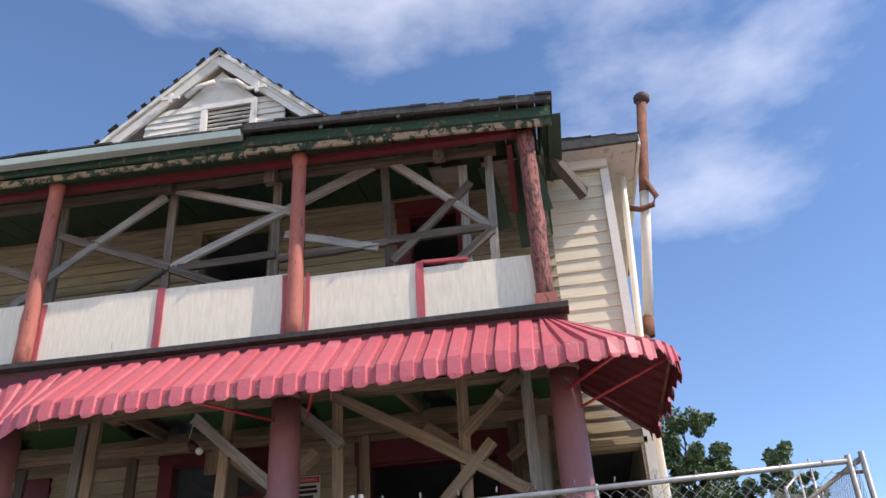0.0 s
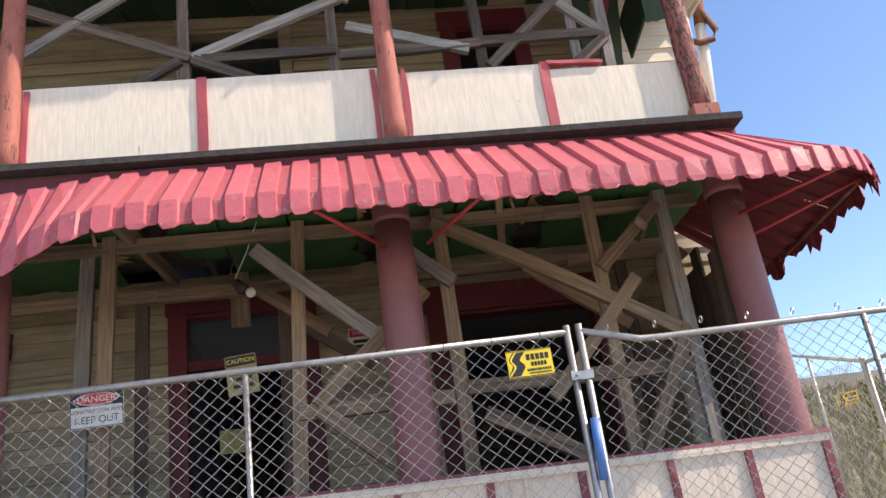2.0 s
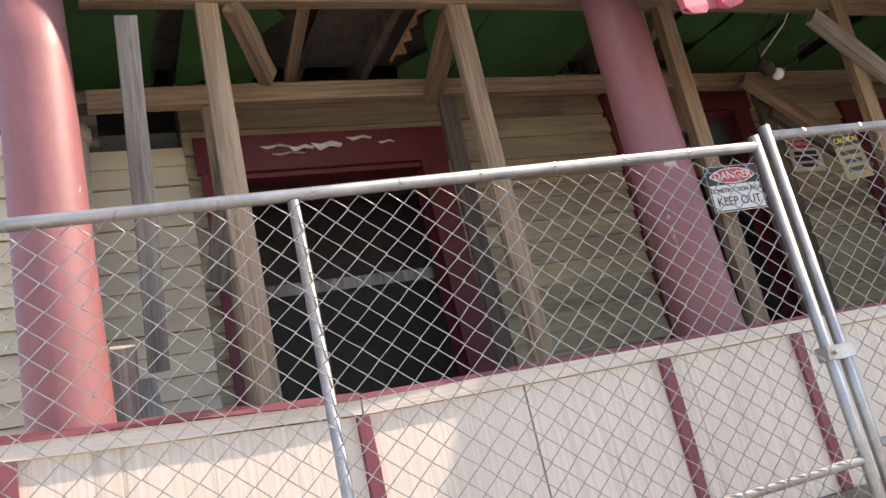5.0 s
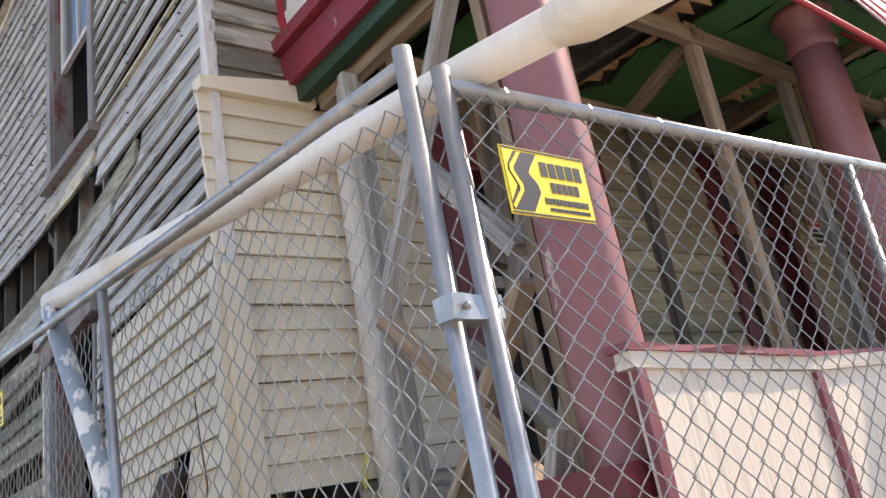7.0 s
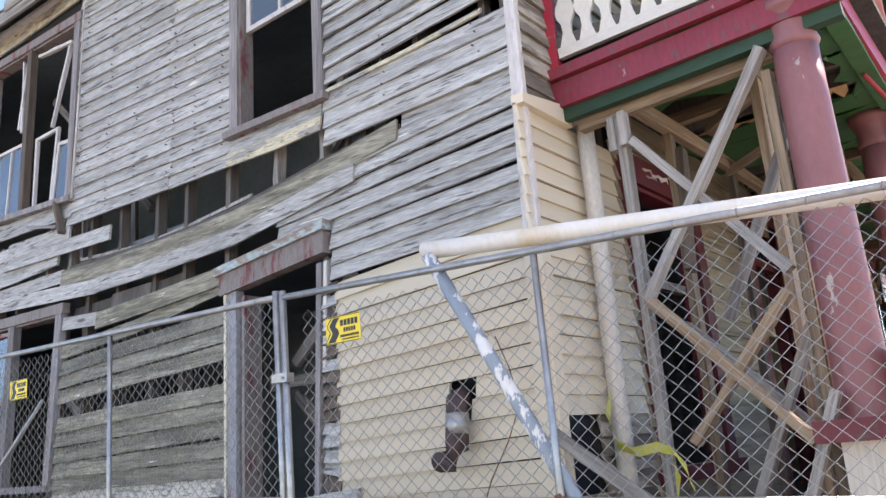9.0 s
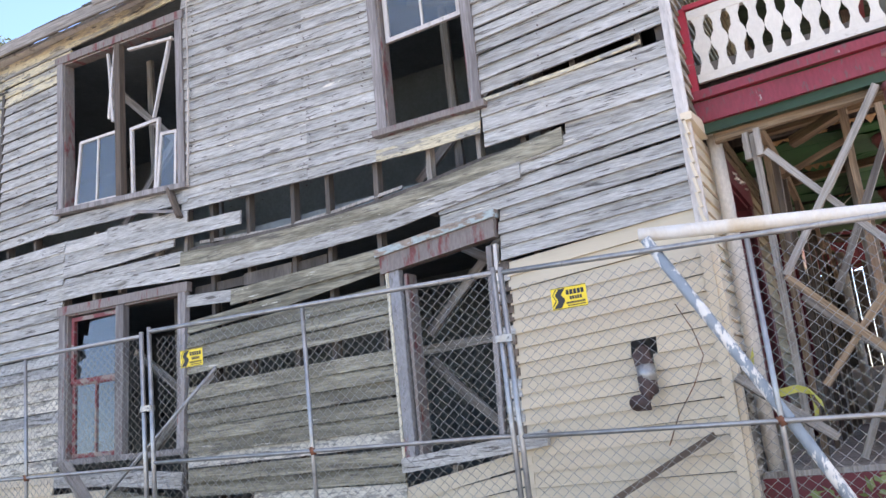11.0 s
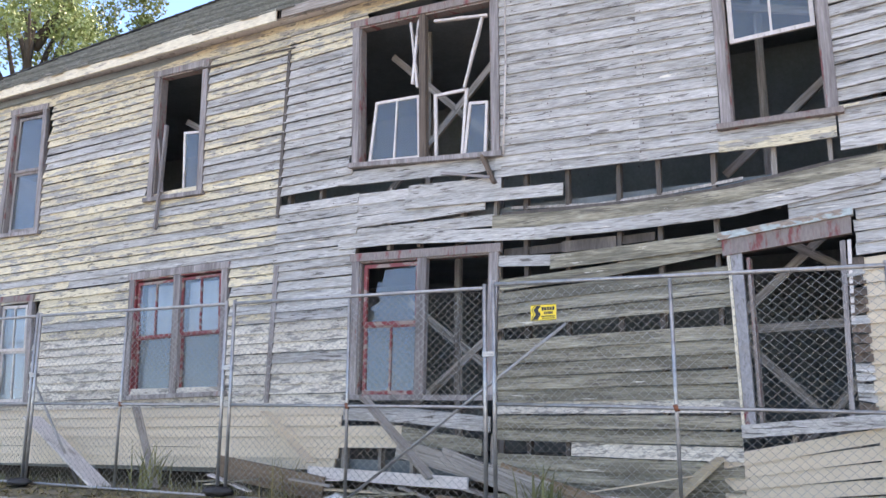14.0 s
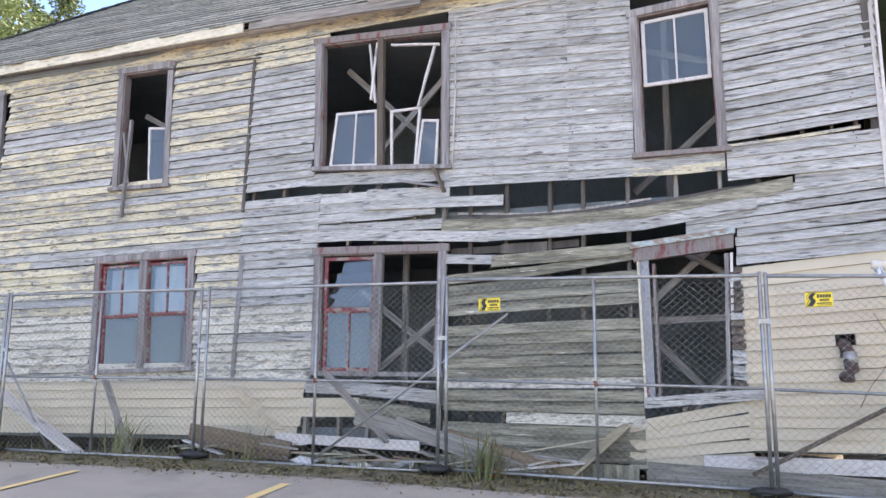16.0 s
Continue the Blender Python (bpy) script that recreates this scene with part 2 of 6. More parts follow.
DARKTIMBER = material("dark_old_timber", (0.20, 0.15, 0.115), (0.10, 0.08, 0.065), 0.5, 0.16, 5, ALONG_Z, 0.85, 0.5, 40, 0.4, 0.2)
TORNWOOD = material("torn_plywood", (0.52, 0.33, 0.17), (0.36, 0.22, 0.11), 0.5, 0.15, 6, ALONG_X, 0.85, 0.4, 40, 0.5, 0.1)
STEEL = material("galvanised_steel", (0.44, 0.44, 0.435), (0.30, 0.305, 0.305), 0.5, 0.2, 8, (1, 1, 1), 0.42, 0.12, 60, 0.1, 0.06, metal=0.75, stain=0.08)
WIRE = material("galvanised_wire", (0.31, 0.31, 0.305), rough=0.38, grain=0, bump=0, vary=0.0, metal=0.75, stain=0)
WPIPE = material("peeling_white_pipe", (0.80, 0.75, 0.68), (0.66, 0.50, 0.31), 0.60, 0.18, 2.0, (1, 1, 0.6), 0.5, 0.12, 40, 0.25, 0.05, stain=0.12, stain_colour=(0.30, 0.34, 0.40), flake=(0.42, 0.38, 0.35), flake_cover=0.30)
WGPIPE = material("peeling_grey_pipe", (0.76, 0.74, 0.70), (0.27, 0.32, 0.36), 0.47, 0.012, 9, (1, 1, 0.4), 0.5, 0.2, 40, 0.35, 0.05, stain=0.1)
RUST = material("rusty_iron", (0.26, 0.09, 0.045), (0.12, 0.06, 0.04), 0.5, 0.15, 8, (1, 1, 1), 0.85, 0.4, 50, 0.5, 0.1)
DARKRUST = material("dark_rusted_duct", (0.11, 0.06, 0.055), (0.05, 0.035, 0.035), 0.5, 0.15, 8, (1, 1, 1), 0.7, 0.4, 50, 0.4, 0.1)
SHINGLE = material("dark_shingle", (0.085, 0.085, 0.082), (0.045, 0.045, 0.045), 0.5, 0.2, 14, (1, 1, 1), 0.95, 0.5, 90, 0.8, 0.25, stain=0.3, stain_colour=(0.05, 0.075, 0.05))
GREYROOF = material("worn_grey_shingle", (0.27, 0.29, 0.265), (0.15, 0.165, 0.15), 0.5, 0.2, 10, (1, 1, 1), 0.95, 0.5, 90, 0.8, 0.3)
# Shade of the unlit rooms put into the colour of two partitions.
DARK = material("shaded_interior", (0.13, 0.125, 0.12), (0.08, 0.078, 0.076), 0.5, 0.3, 1.5, (1, 1, 1), 0.9, 0.2, 20, 0.1, 0.1)
DARKWOOD = material("dark_framing", (0.16, 0.14, 0.125), (0.09, 0.08, 0.07), 0.5, 0.2, 5, ALONG_Z, 0.9, 0.4, 40, 0.3, 0.25)
ASPHALT = material("worn_asphalt", (0.48, 0.41, 0.335), (0.37, 0.32, 0.265), 0.5, 0.3, 1.2, (1, 1, 1), 0.95, 0.35, 160, 0.4, 0.0, stain=0.3, stain_colour=(0.06, 0.058, 0.056))
SOIL = material("dry_soil_and_litter", (0.28, 0.225, 0.15), (0.13, 0.12, 0.07), 0.5, 0.12, 3.5, (1, 1, 1), 0.97, 0.5, 90, 0.9, 0.0)
YELLOWLINE = material("yellow_line_paint", (0.86, 0.61, 0.27), (0.2, 0.16, 0.1), 0.7, 0.05, 12, (1, 1, 1), 0.8, 0.2, 90, 0.2, 0.0)
CONCRETE = material("pale_concrete", (0.38, 0.36, 0.33), (0.30, 0.285, 0.26), 0.5, 0.2, 2, (1, 1, 1), 0.9, 0.2, 60, 0.2, 0.05)
SIGNYELLOW = material("yellow_sign_plate", (0.86, 0.63, 0.03), rough=0.4, grain=0, bump=0, vary=0.03, stain=0.08)
SIGNBLACK = material("black_sign_ink", (0.015, 0.016, 0.018), rough=0.5, grain=0, bump=0, vary=0, stain=0)
SIGNWHITE = material("white_sign_plate", (0.76, 0.76, 0.74), (0.62, 0.62, 0.60), 0.7, 0.1, 8, rough=0.4, grain=0.1, bump=0, vary=0.03, stain=0.1)
SIGNRED = material("red_sign_ink", (0.62, 0.03, 0.04), rough=0.4, grain=0, bump=0, vary=0, stain=0)
TAPE = material("yellow_caution_tape", (0.55, 0.52, 0.10), (0.3, 0.3, 0.06), 0.6, 0.2, 8, rough=0.4, grain=0.1, bump=0.1, vary=0.05)
BAG = material("black_sandbag", (0.022, 0.022, 0.024), (0.05, 0.05, 0.05), 0.6, 0.2, 6, rough=0.6, grain=0.2, bump=0.4, vary=0.1)
LEAF = material("tree_leaf", (0.19, 0.25, 0.085), (0.26, 0.31, 0.115), 0.5, 0.3, 1.2, rough=0.55, grain=0, bump=0, vary=0.2, stain=0.15)
LEAFDARK = material("dark_tree_leaf", (0.085, 0.145, 0.06), (0.125, 0.185, 0.075), 0.5, 0.3, 1.2, rough=0.6, grain=0, bump=0, vary=0.2, stain=0.2)
GRASS = material("dry_green_grass", (0.14, 0.16, 0.06), (0.29, 0.24, 0.12), 0.55, 0.3, 0.8, rough=0.8, grain=0, bump=0, vary=0.2, stain=0)
BARK = material("tree_bark", (0.13, 0.10, 0.075), (0.07, 0.055, 0.045), 0.5, 0.2, 8, ALONG_Z, 0.95, 0.4, 40, 0.8, 0.1)
LAMPGLASS = material("frosted_bulb", (0.85, 0.85, 0.83), rough=0.25, grain=0, bump=0, vary=0, stain=0)
CURTAIN = material("pale_curtain", (0.55, 0.56, 0.56), (0.42, 0.43, 0.44), 0.5, 0.2, 12, (1, 1, 0.1), 0.9, 0.2, 30, 0.2, 0.1)
ORANGE = material("orange_brick", (0.50, 0.15, 0.06), rough=0.85, grain=0.3, bump=0.3)


def glass_material():
    m = bpy.data.materials.new("old_window_glass")
    m.use_nodes = True
    b = m.node_tree.nodes["Principled BSDF"]
    b.inputs["Base Color"].default_value = (0.72, 0.82, 0.88, 1)
    b.inputs["Roughness"].default_value = 0.06
    b.inputs["Transmission Weight"].default_value = 0.93
    b.inputs["IOR"].default_value = 1.48
    return m


GLASS = glass_material()


# ---------------------------------------------------------------- building helpers
def thing(name, label, category, group="", kind="", at=(0, 0, 0)):
    ob = new(name)
    ob.location = at
    return tagged(ob, label, category, group, kind)


def link_mesh(name, me, mat, parent=None, label=""):
    if mat and not me.materials:
        me.materials.append(mat)
    ob = new(name, me)
    if parent:
        ob.parent = parent
        ob.matrix_parent_inverse = Matrix.Translation(parent.location).inverted()
    if label:
        ob["label"] = label
    return ob


def part(name, bm, mat, parent=None, label="", smooth=False):
    bmesh.ops.recalc_face_normals(bm, faces=bm.faces)
    me = bpy.data.meshes.new(name)
    bm.to_mesh(me)
    bm.free()
    if smooth:
        me.shade_smooth()
    return link_mesh(name, me, mat, parent, label)


BOX_FACES = [(0, 1, 3, 2), (4, 6, 7, 5), (0, 4, 5, 1), (2, 3, 7, 6), (0, 2, 6, 4), (1, 5, 7, 3)]


def mesh_of(name, verts, faces, mat=None):
    me = bpy.data.meshes.new(name)
    me.from_pydata([tuple(v) for v in verts], [], faces)
    if len(faces) < 200:
        bm = bmesh.new()
        bm.from_mesh(me)
        bmesh.ops.recalc_face_normals(bm, faces=bm.faces)
        bm.to_mesh(me)
        bm.free()
    if mat:
        me.materials.append(mat)
    return me


def box(name, x0, y0, z0, x1, y1, z1, mat, parent=None, label="", bevel=0.0):
    bm = bmesh.new()
    bmesh.ops.create_cube(bm, size=1, matrix=Matrix.LocRotScale(((x0 + x1) / 2, (y0 + y1) / 2, (z0 + z1) / 2), None, (x1 - x0, y1 - y0, z1 - z0)))
    if bevel:
        bmesh.ops.bevel(bm, geom=bm.edges[:], offset=bevel, segments=1, affect="EDGES")
    return part(name, bm, mat, parent, label)


def beam(name, a, b, w, d, mat, parent=None, label="", up=(0, 0, 1), rnd=random.Random(5)):
    """A sawn timber from a to b, w wide and d deep, a little bowed, with nicked edges."""
    a, b = Vector(a), Vector(b)
    way = (b - a)
    length = way.length
    way.normalize()
    ref = Vector(up)
    if abs(way.dot(ref)) > 0.95:
        ref = Vector((0, 1, 0))
    side = way.cross(ref).normalized()
    top = side.cross(way)
    verts, faces, n = [], [], 4
    bow = rnd.uniform(-0.006, 0.006) * length
    for i in range(n + 1):
        f = i / n
        off = math.sin(f * math.pi) * bow
        for sx, sy in ((-1, -1), (1, -1), (1, 1), (-1, 1)):
            j = rnd.uniform(-0.004, 0.004)
            verts.append(Vector((sx * (w / 2 + j) + off, sy * (d / 2 + j), f * length)))
    for i in range(n):
        for k in range(4):
            p, q = i * 4 + k, i * 4 + (k + 1) % 4
            faces.append((p, q, q + 4, p + 4))
    faces += [(3, 2, 1, 0), tuple(n * 4 + k for k in range(4))]
    me = mesh_of(name, verts, faces, mat)
    ob = link_mesh(name, me, mat, parent, label)
    m = Matrix((side, top, way)).transposed().to_4x4()
    m.translation = a
    ob.matrix_basis = m if not parent else m
    return ob


def tube(name, pts, radii, mat, parent=None, label="", sides=14, cap=True, jitter=0.0, rnd=random.Random(9)):
    """A round bar or pipe along points, with a radius for each."""
    bm = bmesh.new()
    rings = []
    pts = [Vector(p) for p in pts]
    if isinstance(radii, (int, float)):
        radii = [radii] * len(pts)
    for i, p in enumerate(pts):
        way = (pts[min(i + 1, len(pts) - 1)] - pts[max(i - 1, 0)]).normalized()
        ref = Vector((0, 0, 1)) if abs(way.z) < 0.9 else Vector((1, 0, 0))
        s = way.cross(ref).normalized()
        u = s.cross(way)
        ring = []
        for k in range(sides):
            a = 2 * math.pi * k / sides
            r = radii[i] + (rnd.uniform(-jitter, jitter) if jitter else 0)
            ring.append(bm.verts.new(p + (s * math.cos(a) + u * math.sin(a)) * r))
        rings.append(ring)
    for r0, r1 in zip(rings, rings[1:]):
        for k in range(sides):
            bm.faces.new((r0[k], r0[(k + 1) % sides], r1[(k + 1) % sides], r1[k]))
    if cap:
        bm.faces.new(rings[0][::-1])
        bm.faces.new(rings[-1])
    ob = part(name, bm, mat, parent, label, smooth=True)
    return ob


# The west wall leans back a little as it rises; u runs along it, v up, out away from the house.
def WEST(u, v, out=0.0):
    return Vector((-8.3 + 0.05 * (v - 3) + 0.015 * (u - 9) - out, u, v))


def FRONT(u, v, out=0.0):
    return Vector((u, 8.83 - out, v))


def strip(name, P, pts, h, mat, parent, out=0.03, thick=0.022, lap=0.014, taper=1.0, label=""):
    """A board on a wall: pts are (u, v) of its lower edge, h its height there; lapped over the one below."""
    verts, faces = [], []
    n = len(pts)
    for i, (u, v) in enumerate(pts):
        hh = h * (1 + (taper - 1) * i / (n - 1))
        verts += [P(u, v - 0.004, out + lap), P(u, v + hh, out), P(u, v + hh, out - thick), P(u, v - 0.004, out + lap - thick)]
    for i in range(n - 1):
        for k in range(4):
            p, q = i * 4 + k, i * 4 + (k + 1) % 4
            faces.append((p, q, q + 4, p + 4))
    faces += [(3, 2, 1, 0), tuple((n - 1) * 4 + k for k in range(4))]
    return link_mesh(name, mesh_of(name, verts, faces, mat), mat, parent, label)


def siding(parent, P, low, high, n, u0, u1, holes, mats, seed, length=(1.6, 3.6), name="board", slit=-0.012, wobble=0.008, gap=0.05, lap=0.027, joints=()):
    """Courses of boards between the lines low(u) and high(u), cut round the holes (u0, u1, v0, v1)."""
    rnd = random.Random(seed)
    for k in range(n):
        runs = [(u0, u1)]
        mid = lambda u: low(u) + (high(u) - low(u)) * (k + 0.5) / n  # noqa: E731
        for a, b, c, d in holes:
            v = mid((a + b) / 2)
            if c < v < d:
                runs = [r for s, e in runs for r in ((s, min(e, a + rnd.uniform(-gap, gap * 0.2))), (max(s, b + rnd.uniform(-gap * 0.2, gap)), e)) if r[1] - r[0] > 0.04]
        cut = []
        for s, e in runs:
            stops = [s] + sorted(j + rnd.uniform(-0.01, 0.01) for j in joints if s + 0.1 < j < e - 0.1) + [e]
            for s2, e2 in zip(stops, stops[1:]):
                while e2 - s2 > length[1]:
                    x = s2 + rnd.uniform(*length)
                    if e2 - x < 0.5:
                        break
                    cut.append((s2, x - 0.003))
                    s2 = x
                cut.append((s2, e2))
        for s, e in cut:
            m = max(1, int((e - s) / 0.3))
            dv0, dv1 = rnd.uniform(-wobble, wobble), rnd.uniform(-wobble, wobble)
            pts = []
            for i in range(m + 1):
                u = s + (e - s) * i / m
                pts.append((u, low(u) + (high(u) - low(u)) * k / n + dv0 + (dv1 - dv0) * i / m + rnd.uniform(-wobble, wobble) * 0.3))
            h = (high((s + e) / 2) - low((s + e) / 2)) / n - slit
            mat = mats((s + e) / 2, pts[0][1], rnd) if callable(mats) else mats
            strip(name, P, pts, h, mat, parent, out=0.03 + rnd.uniform(-0.003, 0.003), lap=lap + rnd.uniform(-0.003, 0.004))


class Quad:
    """A four-cornered piece of wall, from (u, v) of top left, top right, bottom left and bottom right; s and t in metres from top left."""

    def __init__(self, P, tl, tr, bl, br):
        self.P, self.c = P, [Vector(p) for p in (tl, tr, bl, br)]
        self.w = ((self.c[1] - self.c[0]).length + (self.c[3] - self.c[2]).length) / 2
        self.h = ((self.c[2] - self.c[0]).length + (self.c[3] - self.c[1]).length) / 2

    def at(self, s, t, out):
        f, g = s / self.w, t / self.h
        tl, tr, bl, br = self.c
        p = (tl * (1 - f) + tr * f) * (1 - g) + (bl * (1 - f) + br * f) * g
        return self.P(p.x, p.y, out)

    def verts(self, s0, s1, t0, t1, o0, o1):
        return [self.at(s, t, o) for s in (s0, s1) for t in (t0, t1) for o in (o0, o1)]

    def slab(self, name, s0, s1, t0, t1, o0, o1, mat, parent, label=""):
        return link_mesh(name, mesh_of(name, self.verts(s0, s1, t0, t1, o0, o1), BOX_FACES, mat), mat, parent, label)

    def sash(self, parent, s0, s1, t0, t1, o, mat, muntin=True, glass=True, wide=0.045, broken=False, name="sash"):
        verts, faces = [], []
        bars = [(s0, s0 + wide, t0, t1), (s1 - wide, s1, t0, t1), (s0 + wide, s1 - wide, t0, t0 + wide), (s0 + wide, s1 - wide, t1 - wide, t1)]
        if muntin:
            m = (s0 + s1) / 2
            bars.append((m - 0.011, m + 0.011, t0 + wide, t1 - wide))
        for b in bars:
            k = len(verts)
            verts += self.verts(*b, o - 0.035, o)
            faces += [tuple(k + i for i in f) for f in BOX_FACES]
        ob = link_mesh(name, mesh_of(name, verts, faces, mat), mat, parent)
        if glass:
            a, b, c, d = s0 + wide, s1 - wide, t0 + wide, t1 - wide
            if broken:
                outline = [(0.35, 0.05), (1, 0), (1, 1), (0.1, 1), (0.18, 0.83), (0.05, 0.75), (0.3, 0.62), (0.16, 0.5), (0.22, 0.25), (0.3, 0.3)]
            else:
                outline = [(0, 0), (1, 0), (1, 1), (0, 1)]
            n = len(outline)
            pv = [self.at(a + (b - a) * f, c + (d - c) * g, o - 0.016 - z) for z in (0, 0.004) for f, g in outline]
            pf = [tuple(range(n)), tuple(range(2 * n - 1, n - 1, -1))] + [(i, n + i, n + (i + 1) % n, (i + 1) % n) for i in range(n)]
            pane = link_mesh("pane", mesh_of("pane", pv, pf, GLASS), GLASS, ob)
            pane.visible_shadow = False
        return ob


def text_mesh(words, size):
    cu = bpy.data.curves.new("words", "FONT")
    cu.body, cu.size, cu.align_x, cu.align_y, cu.extrude = words, size, "CENTER", "CENTER", 0.0006
    ob = bpy.data.objects.new("words", cu)
    scene.collection.objects.link(ob)
    bpy.context.view_layer.update()
    me = bpy.data.meshes.new_from_object(ob.evaluated_get(bpy.context.evaluated_depsgraph_get()))
    bpy.data.objects.remove(ob)
    return me


# ---------------------------------------------------------------- ground
def base_line(y):
    return float(np.interp(y, [6.6, 10.2, 13.8, 17.0, 25.0], [0.05, 0.30, 0.42, 0.50, 0.52]))


def ease(x):
    x = min(1.0, max(0.0, x))
    return x * x * (3 - 2 * x)


def ground_z(x, y):
    z = base_line(y) - 0.09 * min(25, max(0, -9.0 - x)) - 0.095 * min(25, max(0, 6.5 - y))
    z += 0.26 * min(22.0, max(0.0, y - 8.0)) * ease((x - 1.3) / 3.0)
    return z


def ground():
    xs = sorted(set([-600, -250, -120, -60, -40] + [round(-30 + 0.75 * i, 3) for i in range(60)] + [16, 18, 20, 24, 28, 34, 45, 70, 130, 300, 600]))
    ys = sorted(set([-600, -200, -80, -40, -25] + [round(-15 + 0.75 * i, 3) for i in range(64)] + [34, 38, 45, 60, 90, 160, 300, 600]))
    rnd = random.Random(2)
    verts = [(x, y, ground_z(x, y) + rnd.uniform(-0.006, 0.006)) for y in ys for x in xs]
    w = len(xs)
    faces = [(j * w + i, j * w + i + 1, (j + 1) * w + i + 1, (j + 1) * w + i) for j in range(len(ys) - 1) for i in range(w - 1)]
    me = mesh_of("ground", verts, faces, ASPHALT)
    me.materials.append(SOIL)
    me.materials.append(CONCRETE)
    me.shade_smooth()
    for f in me.polygons:
        c = f.center
        if c.y > 7.0 and c.x > -9.9 or c.x > 1.5 and c.y > 6.0:
            f.material_index = 1
        # unseen pale apron, added to bounce light up under the porch
        elif -9.0 < c.x < 14 and 1.5 < c.y < 7.0:
            f.material_index = 2
    ob = new("ground", me)
    return tagged(ob, "sloping asphalt lot, added pale apron for bounce light, and bare soil by the house", "ground", kind="structure")


ground()


def lot_line(a, b):
    """A painted bay line that follows the slope."""
    a, b = Vector(a), Vector(b)
    side = (b - a).normalized().cross(Vector((0, 0, 1))) * 0.06
    verts, faces, n = [], [], 8
    for i in range(n + 1):
        p = a.lerp(b, i / n)
        for s in (-1, 1):
            q = p + side * s
            verts.append((q.x, q.y, ground_z(q.x, q.y) + 0.012))
    faces = [(2 * i, 2 * i + 1, 2 * i + 3, 2 * i + 2) for i in range(n)]
    ob = link_mesh("lot_line", mesh_of("lot_line", verts, faces, YELLOWLINE), YELLOWLINE)
    tagged(ob, "worn yellow parking bay line painted on asphalt", "road marking", "bay lines", "structure")


for y in (18.0, 15.15, 12.3):
    lot_line((-10.2, y, 0), (-15.0, y - 0.4, 0))

# ---------------------------------------------------------------- house shell
DECK = 4.12
box("floor_1", -8.15, 8.9, 0.7, 0.9, 27.0, 0.9, ROOM)["kind"] = "structure"
box("floor_2", -8.05, 8.95, 3.62, 0.9, 27.0, 3.74, ROOM)["kind"] = "structure"
box("ceiling", -8.0, 8.95, 6.66, 0.9, 27.0, 6.76, ROOM)["kind"] = "structure"
tagged(box("wall_east", 0.80, 8.86, 0.2, 0.95, 27.0, 6.7, PALE_X), "cream clapboard side wall of the house", "wall", kind="structure")
tagged(box("wall_north", -8.2, 27.0, 0.2, 0.95, 27.15, 6.7, GREY_Y), "weathered rear wall of the house", "wall", kind="structure")
tagged(box("wall_inner", -4.4, 9.0, 0.9, -4.25, 27.0, 6.66, ROOM), "grimy plaster partition inside the empty house", "wall", kind="structure")
# Its dark colour stands in for shade behind the front openings.
tagged(box("wall_inner_cross", -4.25, 12.4, 0.9, 0.8, 12.5, 6.66, DARK), "partition coloured dark for the shade inside the empty house", "wall", kind="structure")

# Added partition; stops bright views from the porch window through to the west openings.
tagged(box("wall_inner_front", -8.1, 9.95, 0.9, -4.4, 10.05, 6.66, DARK), "partition coloured dark for the shade inside the empty house", "wall", kind="structure")

# windows and door of the west wall: corners top left, top right, bottom left, bottom right as (along, up)
WIN = {
    "upper_pair": Quad(WEST, (16.17, 6.53), (14.06, 6.44), (16.06, 4.46), (14.01, 4.30)),
    "upper_narrow": Quad(WEST, (19.80, 6.57), (18.73, 6.55), (19.68, 4.47), (18.60, 4.45)),
    "upper_front": Quad(WEST, (11.60, 6.20), (10.50, 6.28), (11.56, 4.20), (10.48, 4.18)),
    "upper_far": Quad(WEST, (23.2, 6.56), (22.3, 6.53), (23.1, 4.28), (22.05, 4.25)),
    "lower_pair": Quad(WEST, (15.98, 3.34), (14.02, 3.28), (15.93, 1.58), (14.06, 1.55)),
    "lower_red": Quad(WEST, (19.84, 3.42), (18.0, 3.44), (19.70, 1.62), (17.86, 1.66)),
    "lower_far": Quad(WEST, (23.6, 3.30), (21.95, 3.27), (23.5, 1.58), (21.7, 1.56)),
    "doorway": Quad(WEST, (11.57, 3.13), (10.47, 3.24), (11.52, 1.28), (10.54, 1.36)),
}


def hole(q, pad=0.10):
    us, vs = [c.x for c in q.c], [c.y for c in q.c]
    return (min(us) + pad, max(us) - pad, min(vs) + pad, max(vs) - pad)


HOLES = [hole(q) for q in WIN.values()]
west = tagged(new("wall_west"), "grey weathered clapboard side wall, sagging and split open", "wall", kind="structure")

# framing behind the boards
rs = random.Random(21)
u = 9.1
while u < 26.8:
    if not any(a - 0.05 < u < b + 0.05 for a, b, c, d in HOLES):
        a, b = WEST(u, 0.75, -0.07), WEST(u + rs.uniform(-0.05, 0.05), 6.6, -0.07)
        beam("stud", a, b, 0.045, 0.09, DARKWOOD, west, up=(1, 0, 0))
    else:
        for v0, v1 in ((0.75, 1.2), (3.36, 4.15)):
            beam("stud", WEST(u, v0, -0.07), WEST(u, v1, -0.07), 0.045, 0.09, GREYTIMBER, west, up=(1, 0, 0))
    u += rs.choice((0.42, 0.5, 0.58))


def lerp_line(a, b):
    (u0, v0), (u1, v1) = a, b
    return lambda u: v0 + (v1 - v0) * (u - u0) / (u1 - u0)


